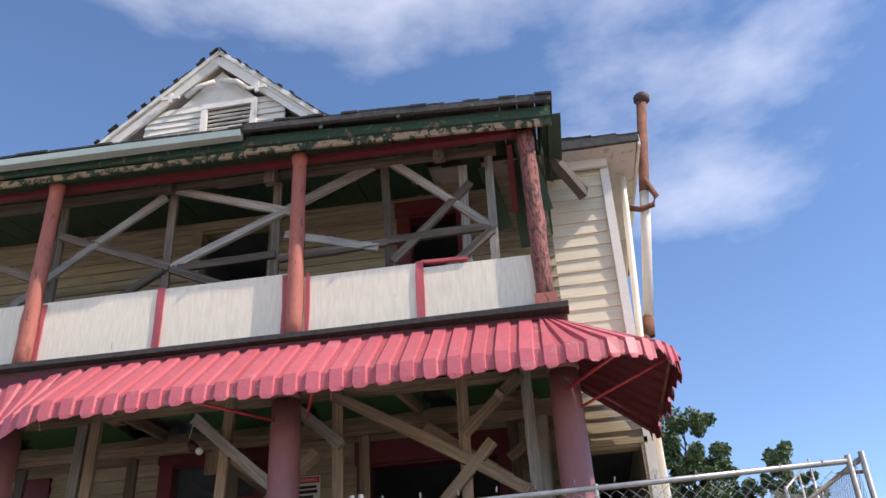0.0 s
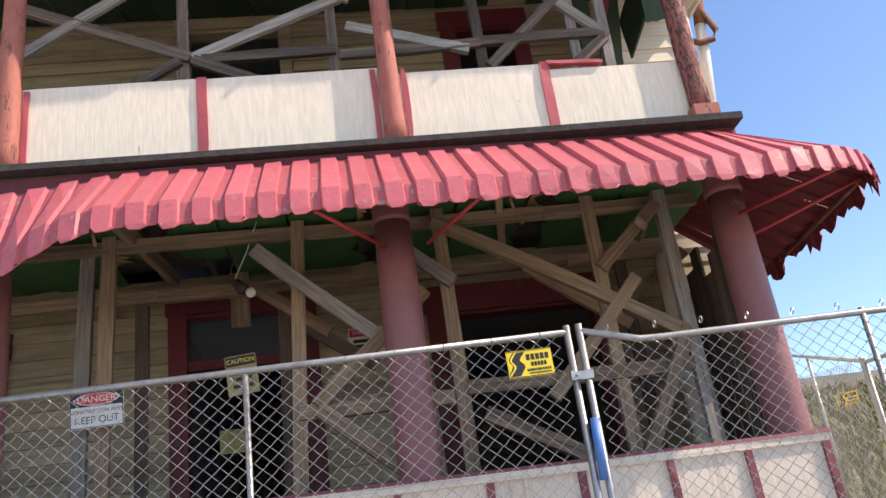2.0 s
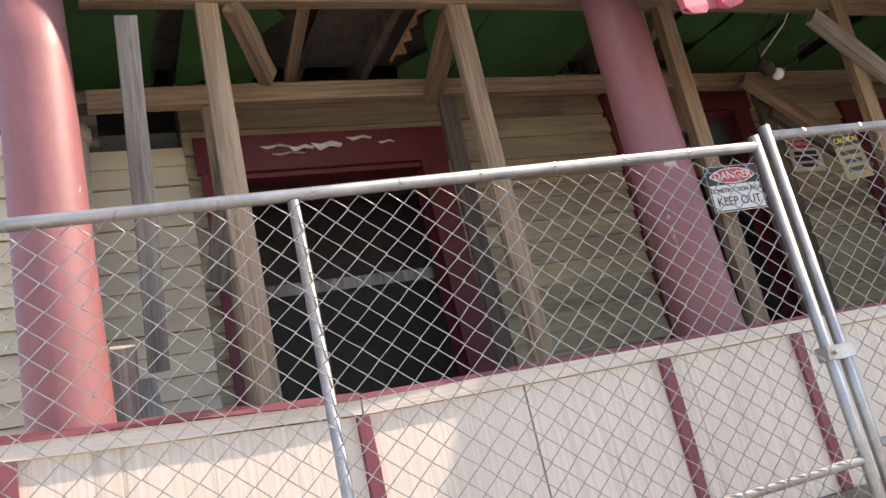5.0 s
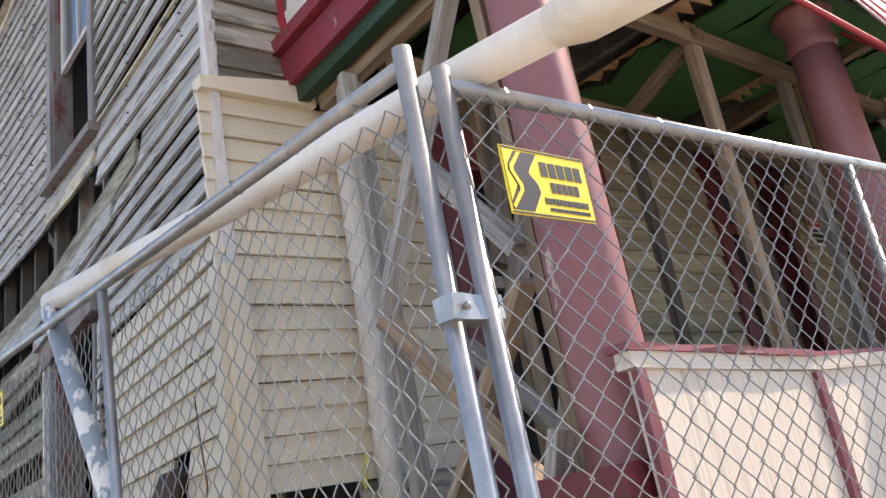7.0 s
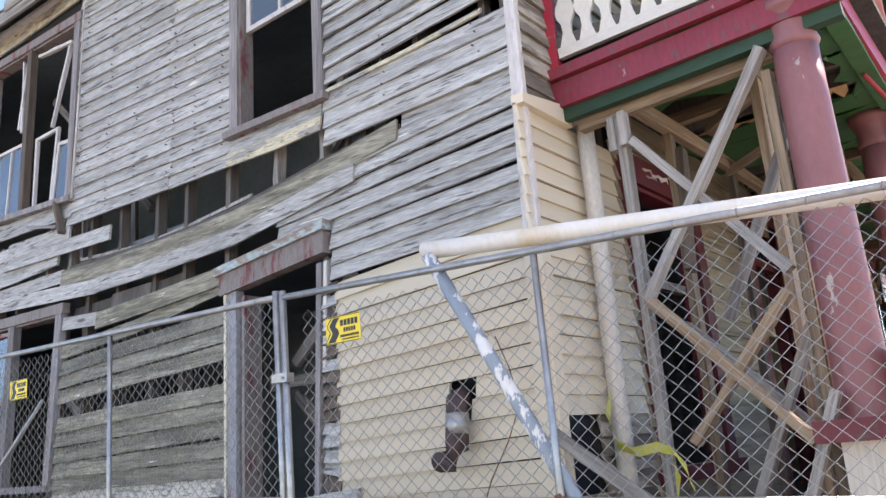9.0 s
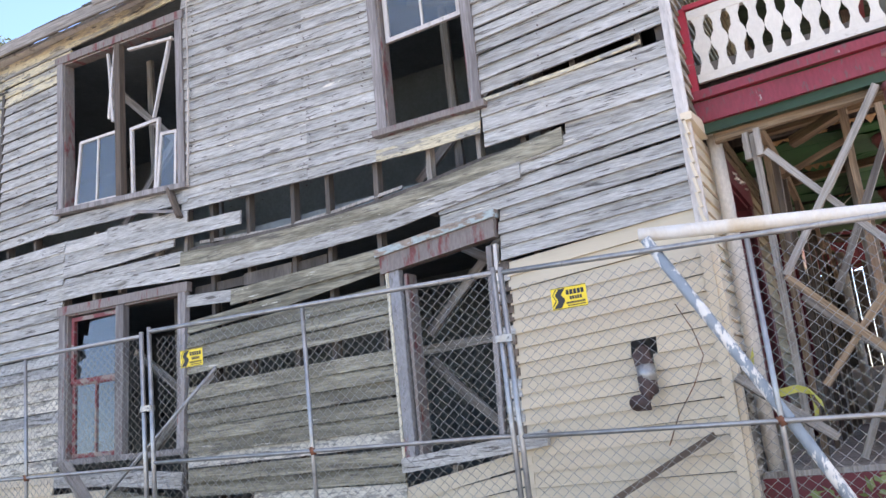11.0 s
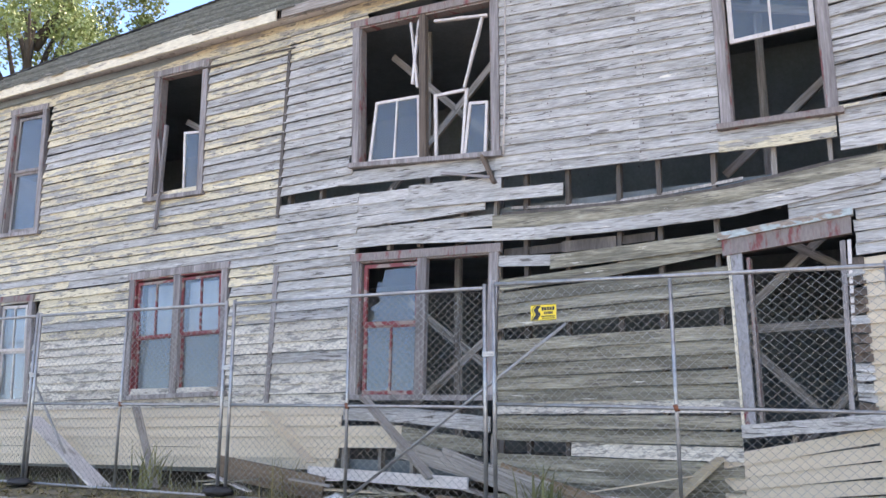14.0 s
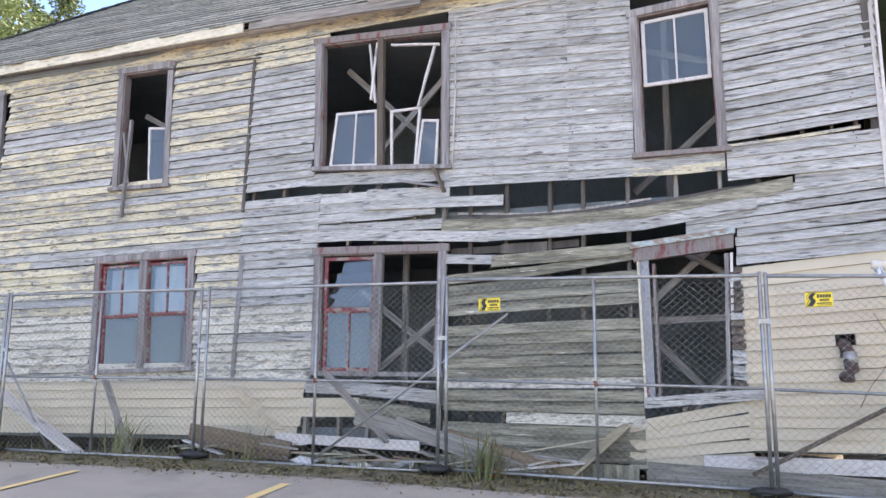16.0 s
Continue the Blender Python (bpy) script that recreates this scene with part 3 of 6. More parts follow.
def mats_left(u, v, rnd):
    r = rnd.random()
    if v > 6.15:
        return FLAKY_Y if r < 0.85 else GREY_Y
    if 17.2 < u < 18.8 and v > 5.6:
        return FLAKY_Y if r < 0.75 else GREY_Y
    if v < 2.45:
        return WHITEFLAKE_Y if r < 0.9 else GREY_Y
    return FLAKY_Y if u > 17.2 and r < (0.85 if u > 19 else 0.6) else GREY_Y


# rear part, one run of courses from the skirt to the eave
siding(west, WEST, lerp_line((27, 1.48), (16.15, 1.54)), lerp_line((27, 6.5), (16.15, 6.72)), 40, 15.95, 26.9,
       HOLES + [(15.9, 17.22, 5.12, 5.22), (15.9, 17.2, 4.17, 4.27)], mats_left, 1, slit=0.0075, length=(1.8, 4.5), joints=(17.22,))
# between the upper windows
siding(west, WEST, lerp_line((14.06, 4.06), (11.6, 3.98)), lerp_line((14.06, 6.72), (11.6, 6.52)), 21, 11.58, 14.08, [], GREY_Y, 2, slit=-0.002, length=(3, 4), wobble=0.004, lap=0.02, joints=(12.4,))
# front upper part, tipped up towards the corner, with a split
siding(west, WEST, lerp_line((10.5, 4.31), (8.98, 4.43)), lerp_line((10.5, 6.5), (8.98, 6.62)), 17, 8.85, 10.5, [], GREY_Y, 3, slit=0.0075, length=(3, 4))
siding(west, WEST, lerp_line((10.5, 3.83), (8.98, 3.87)), lerp_line((10.5, 4.235), (8.98, 4.30)), 3, 8.85, 10.5, [], GREY_Y, 4, slit=0.002, length=(3, 4), wobble=0.010)
strip("board", WEST, [(9.77, 3.745), (8.86, 3.80)], 0.10, GREY_Y, west, out=0.02)
# front lower part above the beige siding
siding(west, WEST, lerp_line((11.2, 2.76), (8.98, 2.88)), lerp_line((11.2, 3.62), (8.98, 3.83)), 8, 8.85, 11.0, [hole(WIN["doorway"], 0.0)], GREY_Y, 5, slit=0.0075, length=(3, 4), wobble=0.008)
# panel between the door and the lower windows
siding(west, WEST, lerp_line((14.0, 0.62), (11.55, 0.55)), lerp_line((14.0, 2.72), (11.55, 2.83)), 16, 11.54, 14.02, [(11.5, 14.1, 2.24, 2.37), (13.2, 14.1, 1.02, 1.14)],
       lambda u, v, r: WHITEFLAKE_Y if v < 1.5 and r.random() < 0.3 else OLIVE_Y, 6, slit=0.011, length=(3, 4), wobble=0.012)
# under the upper pair
siding(west, WEST, lerp_line((16.2, 4.27), (13.9, 4.15)), lerp_line((16.2, 4.46), (13.9, 4.30)), 1, 14.0, 16.2, [], GREY_Y, 7, length=(3, 4), wobble=0.02)

Quad(WEST, (17.24, 6.35), (17.19, 6.35), (17.24, 3.95), (17.19, 3.95)).slab("seam_strip", 0, 0.05, 0, 2.4, 0.02, 0.058, DARKWOOD, west)
Quad(WEST, (17.2, 3.3), (17.13, 3.3), (17.2, 1.56), (17.13, 1.56)).slab("seam_strip", 0, 0.07, 0, 1.74, 0.02, 0.06, TRIM, west)
tube("moulding", [WEST(13.96, 4.32, 0.08), WEST(13.94, 5.4, 0.08), WEST(13.96, 6.50, 0.08), WEST(12.6, 6.56, 0.08), WEST(11.7, 6.54, 0.08)], 0.012, WHITETRIM, west, "thin white moulding", sides=6)
tube("moulding", [WEST(17.1, 6.36, 0.08), WEST(19.0, 6.42, 0.08)], 0.012, DARKWOOD, west, sides=6)

# sprung and sagging boards where the wall has split
LOOSE = [  # lower edge points, height, stand-off
    ([(16.2, 3.98), (15.2, 3.95)], 0.14, 0.03, GREY_Y), ([(15.22, 3.97), (14.2, 3.92), (14.0, 3.9)], 0.15, 0.05, GREY_Y),
    ([(16.2, 3.83), (14.15, 3.80)], 0.14, 0.03, GREY_Y), ([(15.25, 3.83), (13.25, 3.74)], 0.14, 0.07, GREY_Y),
    ([(16.2, 3.68), (15.0, 3.68), (14.2, 3.70)], 0.13, 0.04, GREY_Y), ([(16.25, 3.54), (14.1, 3.50)], 0.13, 0.03, GREY_Y),
    ([(16.2, 3.42), (15.4, 3.41), (13.45, 3.27)], 0.14, 0.06, GREY_Y),
    ([(14.1, 3.46), (13.37, 3.42), (12.4, 3.41), (11.52, 3.43), (10.6, 3.55), (9.8, 3.66)], 0.15, 0.05, OLIVE_Y),
    ([(13.6, 3.28), (12.6, 3.27), (11.5, 3.29), (10.6, 3.41), (10.2, 3.47)], 0.14, 0.06, GREY_Y),
    ([(14.0, 3.60), (12.66, 3.56), (11.75, 3.57), (11.14, 3.63), (10.54, 3.71), (9.79, 3.74)], 0.04, 0.02, DARKWOOD),
    ([(13.9, 3.68), (12.9, 3.60), (12.2, 3.62), (11.4, 3.68)], 0.03, -0.03, GREYTIMBER),
    ([(13.4, 2.93), (12.44, 2.96), (11.54, 3.00)], 0.15, 0.07, OLIVE_Y),
    ([(14.0, 2.74), (12.8, 2.80), (11.6, 2.94)], 0.12, 0.05, OLIVE_Y),
    ([(11.6, 3.97), (11.0, 3.95), (10.52, 3.96)], 0.11, 0.06, FLAKY_Y), ([(11.6, 4.07), (10.52, 4.07)], 0.12, 0.04, GREY_Y),
    ([(10.5, 4.235), (9.7, 4.27), (9.05, 4.32)], 0.035, 0.045, FLAKY_Y),
    ([(14.0, 3.14), (12.9, 3.14), (12.3, 3.16)], 0.09, -0.06, DARKWOOD), ([(14.05, 3.02), (13.2, 2.96)], 0.12, 0.04, GREY_Y),
    ([(14.6, 3.56), (13.9, 3.50)], 0.10, 0.02, DARKWOOD), ([(13.3, 3.12), (12.7, 3.12)], 0.12, -0.02, DARKWOOD),
    ([(16.0, 1.36), (15.1, 1.32), (14.1, 1.22)], 0.16, 0.05, GREY_Y), ([(15.2, 1.12), (14.2, 0.98)], 0.16, 0.04, OLIVE_Y),
]
for pts, h, out, m in LOOSE:
    strip("board", WEST, pts, h, m, west, out=out, lap=0.01)

# nail heads in rows over the studs
nv, nf, rn = [], [], random.Random(51)
for u in (9.1, 9.9, 11.7, 12.05, 12.36, 12.44, 12.95, 13.4, 13.9, 16.3, 16.85, 17.35, 17.9, 18.4, 20.1, 20.8, 21.5):
    for i in range(34):
        v = 3.95 + i * 0.081
        if v > 6.55 or rn.random() < 0.35 or any(a - 0.12 < u < b + 0.12 and c - 0.15 < v < d + 0.12 for a, b, c, d in HOLES):
            continue
        uu, v, k = u + rn.uniform(-0.03, 0.03), v + rn.uniform(-0.025, 0.025), len(nv)
        r = rn.uniform(0.005, 0.009)
        nv += [WEST(uu + r * math.cos(t * math.pi / 3), v + r * math.sin(t * math.pi / 3), 0.0615) for t in range(6)] + [WEST(uu, v, 0.035)]
        nf += [tuple(range(k, k + 6))] + [(k + (t + 1) % 6, k + t, k + 6) for t in range(6)]
link_mesh("nail_heads", mesh_of("nail_heads", nv, nf, DARKRUST), DARKRUST, west, "rusted nail heads")["kind"] = "stuff"

# beige siding along the skirt and by the front corner
siding(west, WEST, lerp_line((27, 0.70), (15.2, 0.80)), lerp_line((27, 1.48), (15.2, 1.54)), 6, 15.2, 26.9, [(15.1, 16.05, 0.75, 1.02), (15.1, 16.0, 1.3, 1.6)], VINYL, 8, slit=0.006, length=(3.0, 4.2), lap=0.02, name="siding_course", wobble=0.003)
siding(west, WEST, lerp_line((10.46, 0.74), (8.80, 0.74)), lerp_line((10.46, 2.78), (8.80, 2.91)), 17, 8.80, 10.42, [(9.33, 9.46, 1.80, 1.95)], VINYL, 9, slit=0.006, length=(3, 4), lap=0.02, name="siding_course", wobble=0.003)
siding(west, WEST, lerp_line((11.7, 0.50), (10.3, 0.60)), lerp_line((11.7, 1.02), (10.3, 1.32)), 5, 10.38, 11.72, [], VINYL, 10, slit=0.006, length=(3, 4), lap=0.02, name="siding_course", wobble=0.004)
# sawn board ends beside the doorway
siding(west, WEST, lerp_line((10.56, 1.34), (10.40, 1.32)), lerp_line((10.56, 2.78), (10.40, 2.80)), 17, 10.40, 10.55, [], lambda u, v, r: r.choice((GREY_Y, DARKTIMBER)), 14, slit=0.012, gap=0.03, wobble=0.012, lap=0.03, name="board_end")
# corner board, frieze and a vertical patch mark
Quad(WEST, (8.86, 6.62), (8.785, 6.62), (8.86, 2.72), (8.785, 2.72)).slab("corner_board", 0, 0.075, 0, 3.9, 0.012, 0.065, WHITETRIM, west, "dingy white corner board")
siding(west, WEST, lerp_line((27, 6.5), (8.9, 6.68)), lerp_line((27, 6.68), (8.9, 6.86)), 1, 8.9, 26.9, [], FLAKY_Y, 12, length=(3, 5), lap=0.02, name="frieze_board")


Quad(WEST, (8.86, 2.72), (8.785, 2.72), (8.86, 0.78), (8.785, 0.78)).slab("corner_strip", 0, 0.075, 0, 1.94, 0.012, 0.085, VINYL, west)


# ---------------------------------------------------------------- windows
def window(name, q, label, lights=1, trim=TRIM, sash=REDTRIM, head=None, sill=TRIM, t_w=0.10, mullion=0.12, bar=None):
    ob = tagged(new(name), label, "window", kind="structure")
    q.slab("head", -0.03, q.w + 0.03, 0.0, t_w, 0.0, 0.075, head or trim, ob)
    q.slab("jamb", 0, t_w, t_w, q.h - 0.06, 0.0, 0.068, trim, ob)
    q.slab("jamb", q.w - t_w, q.w, t_w, q.h - 0.06, 0.0, 0.068, trim, ob)
    q.slab("sill", -0.04, q.w + 0.04, q.h - 0.06, q.h, 0.0, 0.11, sill, ob)
    if lights == 2:
        q.slab("mullion", q.w / 2 - mullion / 2, q.w / 2 + mullion / 2, t_w, q.h - 0.06, -0.02, 0.06, bar or trim, ob)
    # reveals
    for s0, s1 in ((t_w - 0.005, t_w + 0.02), (q.w - t_w - 0.02, q.w - t_w + 0.005)):
        q.slab("reveal", s0, s1, t_w, q.h - 0.06, -0.09, 0.045, sash, ob)
    q.slab("reveal", t_w, q.w - t_w, t_w - 0.005, t_w + 0.02, -0.09, 0.045, sash, ob)
    return ob


q = WIN["upper_pair"]
w = window("window_1", q, "paired upper window with torn-out sashes and grey trim", 2, TRIM, REDTRIM, REDTRIM, mullion=0.09, bar=DARKTIMBER)
for corners, mid, pane in ((((15.79, 5.33), (15.15, 5.31), (15.86, 4.52), (15.10, 4.47)), True, True), (((14.45, 5.08), (14.20, 5.05), (14.52, 4.39), (14.21, 4.37)), False, True), (((14.94, 5.27), (14.47, 5.27), (14.90, 4.43), (14.52, 4.40)), False, False)):
    slipped = Quad(WEST, *corners)
    slipped.sash(w, 0, slipped.w, 0, slipped.h, 0.0, WHITETRIM, muntin=mid, glass=pane, wide=0.035)
beam("fallen_rail", WEST(14.75, 4.20, 0.09), WEST(14.10, 4.05, 0.12), 0.05, 0.03, TRIM, w)
beam("fallen_rail", WEST(14.22, 4.34, 0.09), WEST(14.06, 3.98, 0.10), 0.07, 0.04, DARKTIMBER, w)
for a, b in (((0.86, 0.18), (0.97, 1.1)), ((0.98, 0.16), (0.90, 1.05)), ((1.20, 0.22), (1.94, 0.30)), ((1.86, 0.30), (1.62, 1.2))):
    beam("broken_stile", q.at(*a, 0.02), q.at(*b, 0.05), 0.04, 0.03, WHITETRIM, w)
q = WIN["upper_narrow"]
w = window("window_2", q, "narrow upper window, sash slipped and half open", 1, TRIM, REDTRIM)
slipped = Quad(WEST, (19.14, 5.50), (18.78, 5.46), (19.04, 4.54), (18.69, 4.53))
slipped.sash(w, 0, slipped.w, 0, slipped.h, 0.0, WHITETRIM, muntin=False, wide=0.035)
beam("loose_stile", q.at(0.34, 0.95, 0.09), q.at(0.28, 2.55, 0.12), 0.05, 0.035, TRIM, w)
beam("loose_stile", q.at(0.20, 1.15, 0.09), q.at(0.34, 2.0, 0.10), 0.03, 0.03, TRIM, w)
q = WIN["upper_front"]
w = window("window_3", q, "tall upper window with two panes above, open below", 1, TRIM, REDTRIM, sill=REDTRIM)
q.sash(w, 0.14, 0.96, 0.16, 1.08, 0.0, WHITETRIM)
q = WIN["upper_far"]
w = window("window_4", q, "upper window with dusty dark panes", 1, TRIM, REDTRIM)
q.sash(w, 0.15, q.w - 0.15, 0.16, 1.15, 0.0, TRIM, muntin=False)
q.sash(w, 0.15, q.w - 0.15, 1.15, 2.18, -0.03, TRIM, muntin=False)
q = WIN["lower_pair"]
w = window("window_5", q, "paired lower window with one smashed pane, the other gone", 2, TRIM, REDTRIM, REDTRIM)
q.sash(w, 0.15, 0.91, 0.14, 0.88, 0.02, SASHRED, muntin=False, broken=True)
q.sash(w, 0.15, 0.91, 0.86, 1.68, 0.0, SASHRED)
q = WIN["lower_red"]
w = window("window_6", q, "paired lower window with bright red sashes and curtains", 2, TRIM, SASHRED)
for s0, s1 in ((0.14, 0.86), (0.98, 1.70)):
    q.sash(w, s0, s1, 0.15, 0.95, 0.02, SASHRED, wide=0.036)
    q.sash(w, s0, s1, 0.93, 1.72, -0.01, SASHRED, muntin=False, wide=0.036)
q.slab("curtain", 0.18, 0.82, 0.2, 0.95, -0.16, -0.13, CURTAIN, w, "pale hanging curtain")
q.slab("curtain", 1.0, 1.66, 0.2, 0.95, -0.16, -0.13, CURTAIN, w, "pale hanging curtain")
q = WIN["lower_far"]
w = window("window_7", q, "paired lower window with pale grey trim", 2, TRIM, TRIM, REDTRIM)
for s0, s1 in ((0.14, 0.78), (0.92, 1.55)):
    q.sash(w, s0, s1, 0.15, 0.88, 0.02, WHITETRIM)
    q.sash(w, s0, s1, 0.87, 1.66, -0.01, WHITETRIM)
q.slab("curtain", 0.15, 1.55, 0.2, 1.66, -0.16, -0.13, CURTAIN, w, "pale hanging curtain")

q = WIN["doorway"]
d = tagged(new("door_1"), "empty side doorway with a flaking pale blue lintel", "doorway", kind="structure")
q.slab("lintel", -0.05, q.w + 0.0, 0.07, 0.23, 0.0, 0.10, REDTRIM, d)
q.slab("drip_cap", -0.08, q.w + 0.02, 0.0, 0.07, 0.02, 0.13, BLUETRIM, d, "flaking pale blue drip cap")
q.slab("jamb", 0.015, 0.115, 0.23, q.h, 0.0, 0.075, DOORJAMB, d)
q.slab("jamb_edge", -0.015, 0.012, 0.23, q.h, 0.0, 0.085, CREAMFASCIA, d)
q.slab("jamb", q.w - 0.10, q.w - 0.055, 0.28, q.h, 0.0, 0.06, TRIM, d)
q.slab("jamb_edge", q.w - 0.04, q.w - 0.01, 0.28, q.h * 0.55, 0.0, 0.05, WHITETRIM, d)
q.slab("reveal", 0.15, 0.18, 0.28, q.h, -0.12, 0.05, REDTRIM, d)
q.slab("threshold", -0.02, q.w + 0.35, q.h - 0.02, q.h + 0.10, 0.0, 0.10, GREY_Y, d)

# braces and props seen inside through the openings
prop = thing("interior_brace", "grey timber cross-bracing inside the gutted rooms", "shoring")
for a, b in (((-7.6, 11.6, 2.15), (-7.6, 10.5, 1.0)), ((-7.65, 11.2, 1.0), (-7.65, 10.2, 2.1)), ((-7.6, 11.9, 2.25), (-7.6, 10.06, 2.3)), ((-7.6, 11.6, 2.4), (-7.6, 10.6, 3.3)), ((-7.6, 11.2, 3.2), (-7.6, 10.1, 2.5)),
             ((-7.5, 16.2, 1.0), (-7.5, 13.9, 2.8)), ((-7.5, 15.6, 2.8), (-7.5, 13.9, 1.5)), ((-7.4, 14.4, 0.9), (-7.4, 14.4, 3.6)), ((-7.5, 14.9, 0.9), (-7.5, 14.9, 3.6)),
             ((-7.3, 16.2, 4.2), (-7.3, 14.0, 6.4)), ((-7.3, 16.0, 6.3), (-7.3, 14.0, 4.4)), ((-7.2, 15.5, 3.8), (-7.2, 15.5, 6.6)), ((-7.2, 14.45, 3.8), (-7.2, 14.45, 6.6)),
             ((-7.3, 11.7, 4.0), (-7.3, 10.2, 5.3)), ((-7.3, 11.6, 6.0), (-7.3, 10.3, 5.6)), ((-7.2, 11.25, 3.8), (-7.2, 11.25, 6.6)), ((-7.3, 19.8, 6.0), (-7.3, 18.4, 5.2))):
    beam("brace", a, b, 0.085, 0.05, GREYTIMBER, prop, up=(1, 0, 0))

# ---------------------------------------------------------------- roof
roof = tagged(new("roof"), "hip roof of worn grey shingles with ragged edges", "roof", kind="structure")


def shingle_slope(parent, a, b, c, d, rows, cols, mat, seed, name="shingle_course", thick=0.02):
    """Courses of shingles from the eave line a-b up to the line d-c, each with a ragged lower edge."""
    rnd = random.Random(seed)
    a, b, c, d = (Vector(p) for p in (a, b, c, d))
    nrm = (b - a).cross(d - a).normalized()
    if nrm.z < 0:
        nrm = -nrm
    for r in range(rows):
        f0, f1 = r / rows, min(1, (r + 1.35) / rows)
        verts, faces = [], []
        for i in range(cols):
            j = rnd.uniform(-0.12, 0.12) / rows
            g0, g1 = i / cols, (i + 0.97) / cols
            lift = thick + rnd.uniform(0, 0.012)
            k = len(verts)
            for g, f in ((g0, f0 + j), (g1, f0 + j), (g1, f1), (g0, f1)):
                p = (a.lerp(b, g)).lerp(d.lerp(c, g), max(0, f) if r else f)
                up = lift if f < f1 else 0.004
                verts += [p + nrm * up, p + nrm * (up - thick)]
            faces += [(k, k + 2, k + 4, k + 6), (k + 1, k + 7, k + 5, k + 3), (k, k + 1, k + 3, k + 2), (k + 2, k + 3, k + 5, k + 4), (k + 6, k + 7, k + 1, k)]
        link_mesh(name, mesh_of(name, verts, faces, mat), mat, parent)


E_W, E_S, Z_E = -8.42, 8.45, 6.90
E_WN = -8.14
RIDGE = 10.5
shingle_slope(roof, (E_WN, 27.3, Z_E - 0.05), (E_W, 8.5, Z_E - 0.05), (-3.7, 12.8, RIDGE), (-3.7, 22.5, RIDGE), 26, 60, GREYROOF, 31)
shingle_slope(roof, (E_W, E_S, Z_E), (1.35, E_S, Z_E), (-3.5, 12.8, RIDGE), (-3.8, 12.8, RIDGE), 20, 36, SHINGLE, 32)
shingle_slope(roof, (1.35, E_S, Z_E), (1.35, 27.3, Z_E), (-3.6, 22.5, RIDGE), (-3.6, 12.8, RIDGE), 20, 36, SHINGLE, 33)
shingle_slope(roof, (1.35, 27.3, Z_E), (E_WN, 27.3, Z_E), (-3.8, 22.5, RIDGE), (-3.5, 22.5, RIDGE), 20, 30, SHINGLE, 34)
box("soffit", E_WN + 0.02, E_S + 0.02, 6.80, 1.3, 27.25, 6.84, WHITETRIM, roof)
beam("fascia", (E_WN, 27.2, 6.80), (E_W + 0.14, 17.3, 6.80), 0.03, 0.17, CREAMFASCIA, roof, "cream fascia board")
beam("fascia", (E_W + 0.14, 17.2, 6.81), (E_W + 0.08, 14.4, 6.74), 0.03, 0.14, GREYTIMBER, roof, "bare grey fascia board, hanging loose")
beam("fascia", (E_W + 0.07, 15.2, 6.86), (E_W + 0.04, 11.4, 6.80), 0.03, 0.12, GREYTIMBER, roof)
beam("fascia", (E_W, 11.3, 6.82), (E_W, 8.5, 6.84), 0.03, 0.15, CREAMFASCIA, roof)
beam("fascia", (-1.0, E_S, 6.86), (1.33, E_S, 6.86), 0.05, 0.12, SHINGLE, roof, "dark rotted eave board")
beam("frieze", (0.2, 8.70, 6.74), (0.95, 8.70, 6.74), 0.04, 0.12, WHITEPAINT, roof)
beam("fascia", (1.33, E_S, 6.83), (1.33, 20, 6.83), 0.03, 0.16, WHITEPAINT, roof)
rs = random.Random(77)
for i in range(26):
    y = rs.uniform(9, 24)
    beam("roof_batten", (E_WN + rs.uniform(0, 0.3), y, 6.98), (E_WN + rs.uniform(0.9, 2.2), y - rs.uniform(-1.5, 3.0), 7.25 + rs.uniform(0.1, 0.6)), 0.03, 0.012, GREYTIMBER, roof)

# dormer gable above the porch
dorm = thing("dormer", "white painted dormer gable with a louvred vent", "dormer")
AP, BL, BR = Vector((-4.2, 9.2, 9.66)), Vector((-5.95, 9.2, 8.18)), Vector((-2.6, 9.2, 8.18))
siding(dorm, lambda u, v, out=0.0: Vector((u, 9.10 - out, v)), lambda u: 7.8, lambda u: 8.85, 10, -5.25, -3.2, [(-4.36, -3.66, 8.0, 8.75)], WHITEPAINT, 41, length=(3, 4))
bm = bmesh.new()
vs = [bm.verts.new(p) for p in ((-5.9, 9.11, 7.8), (-2.6, 9.11, 7.8), (-4.2, 9.11, 9.48), (-5.9, 9.3, 7.8), (-2.6, 9.3, 7.8), (-4.2, 9.3, 9.48))]
for f in ((0, 1, 2), (5, 4, 3), (0, 3, 4, 1), (1, 4, 5, 2), (2, 5, 3, 0)):
    bm.faces.new([vs[i] for i in f])
part("gable_wall", bm, WHITEPAINT, dorm)
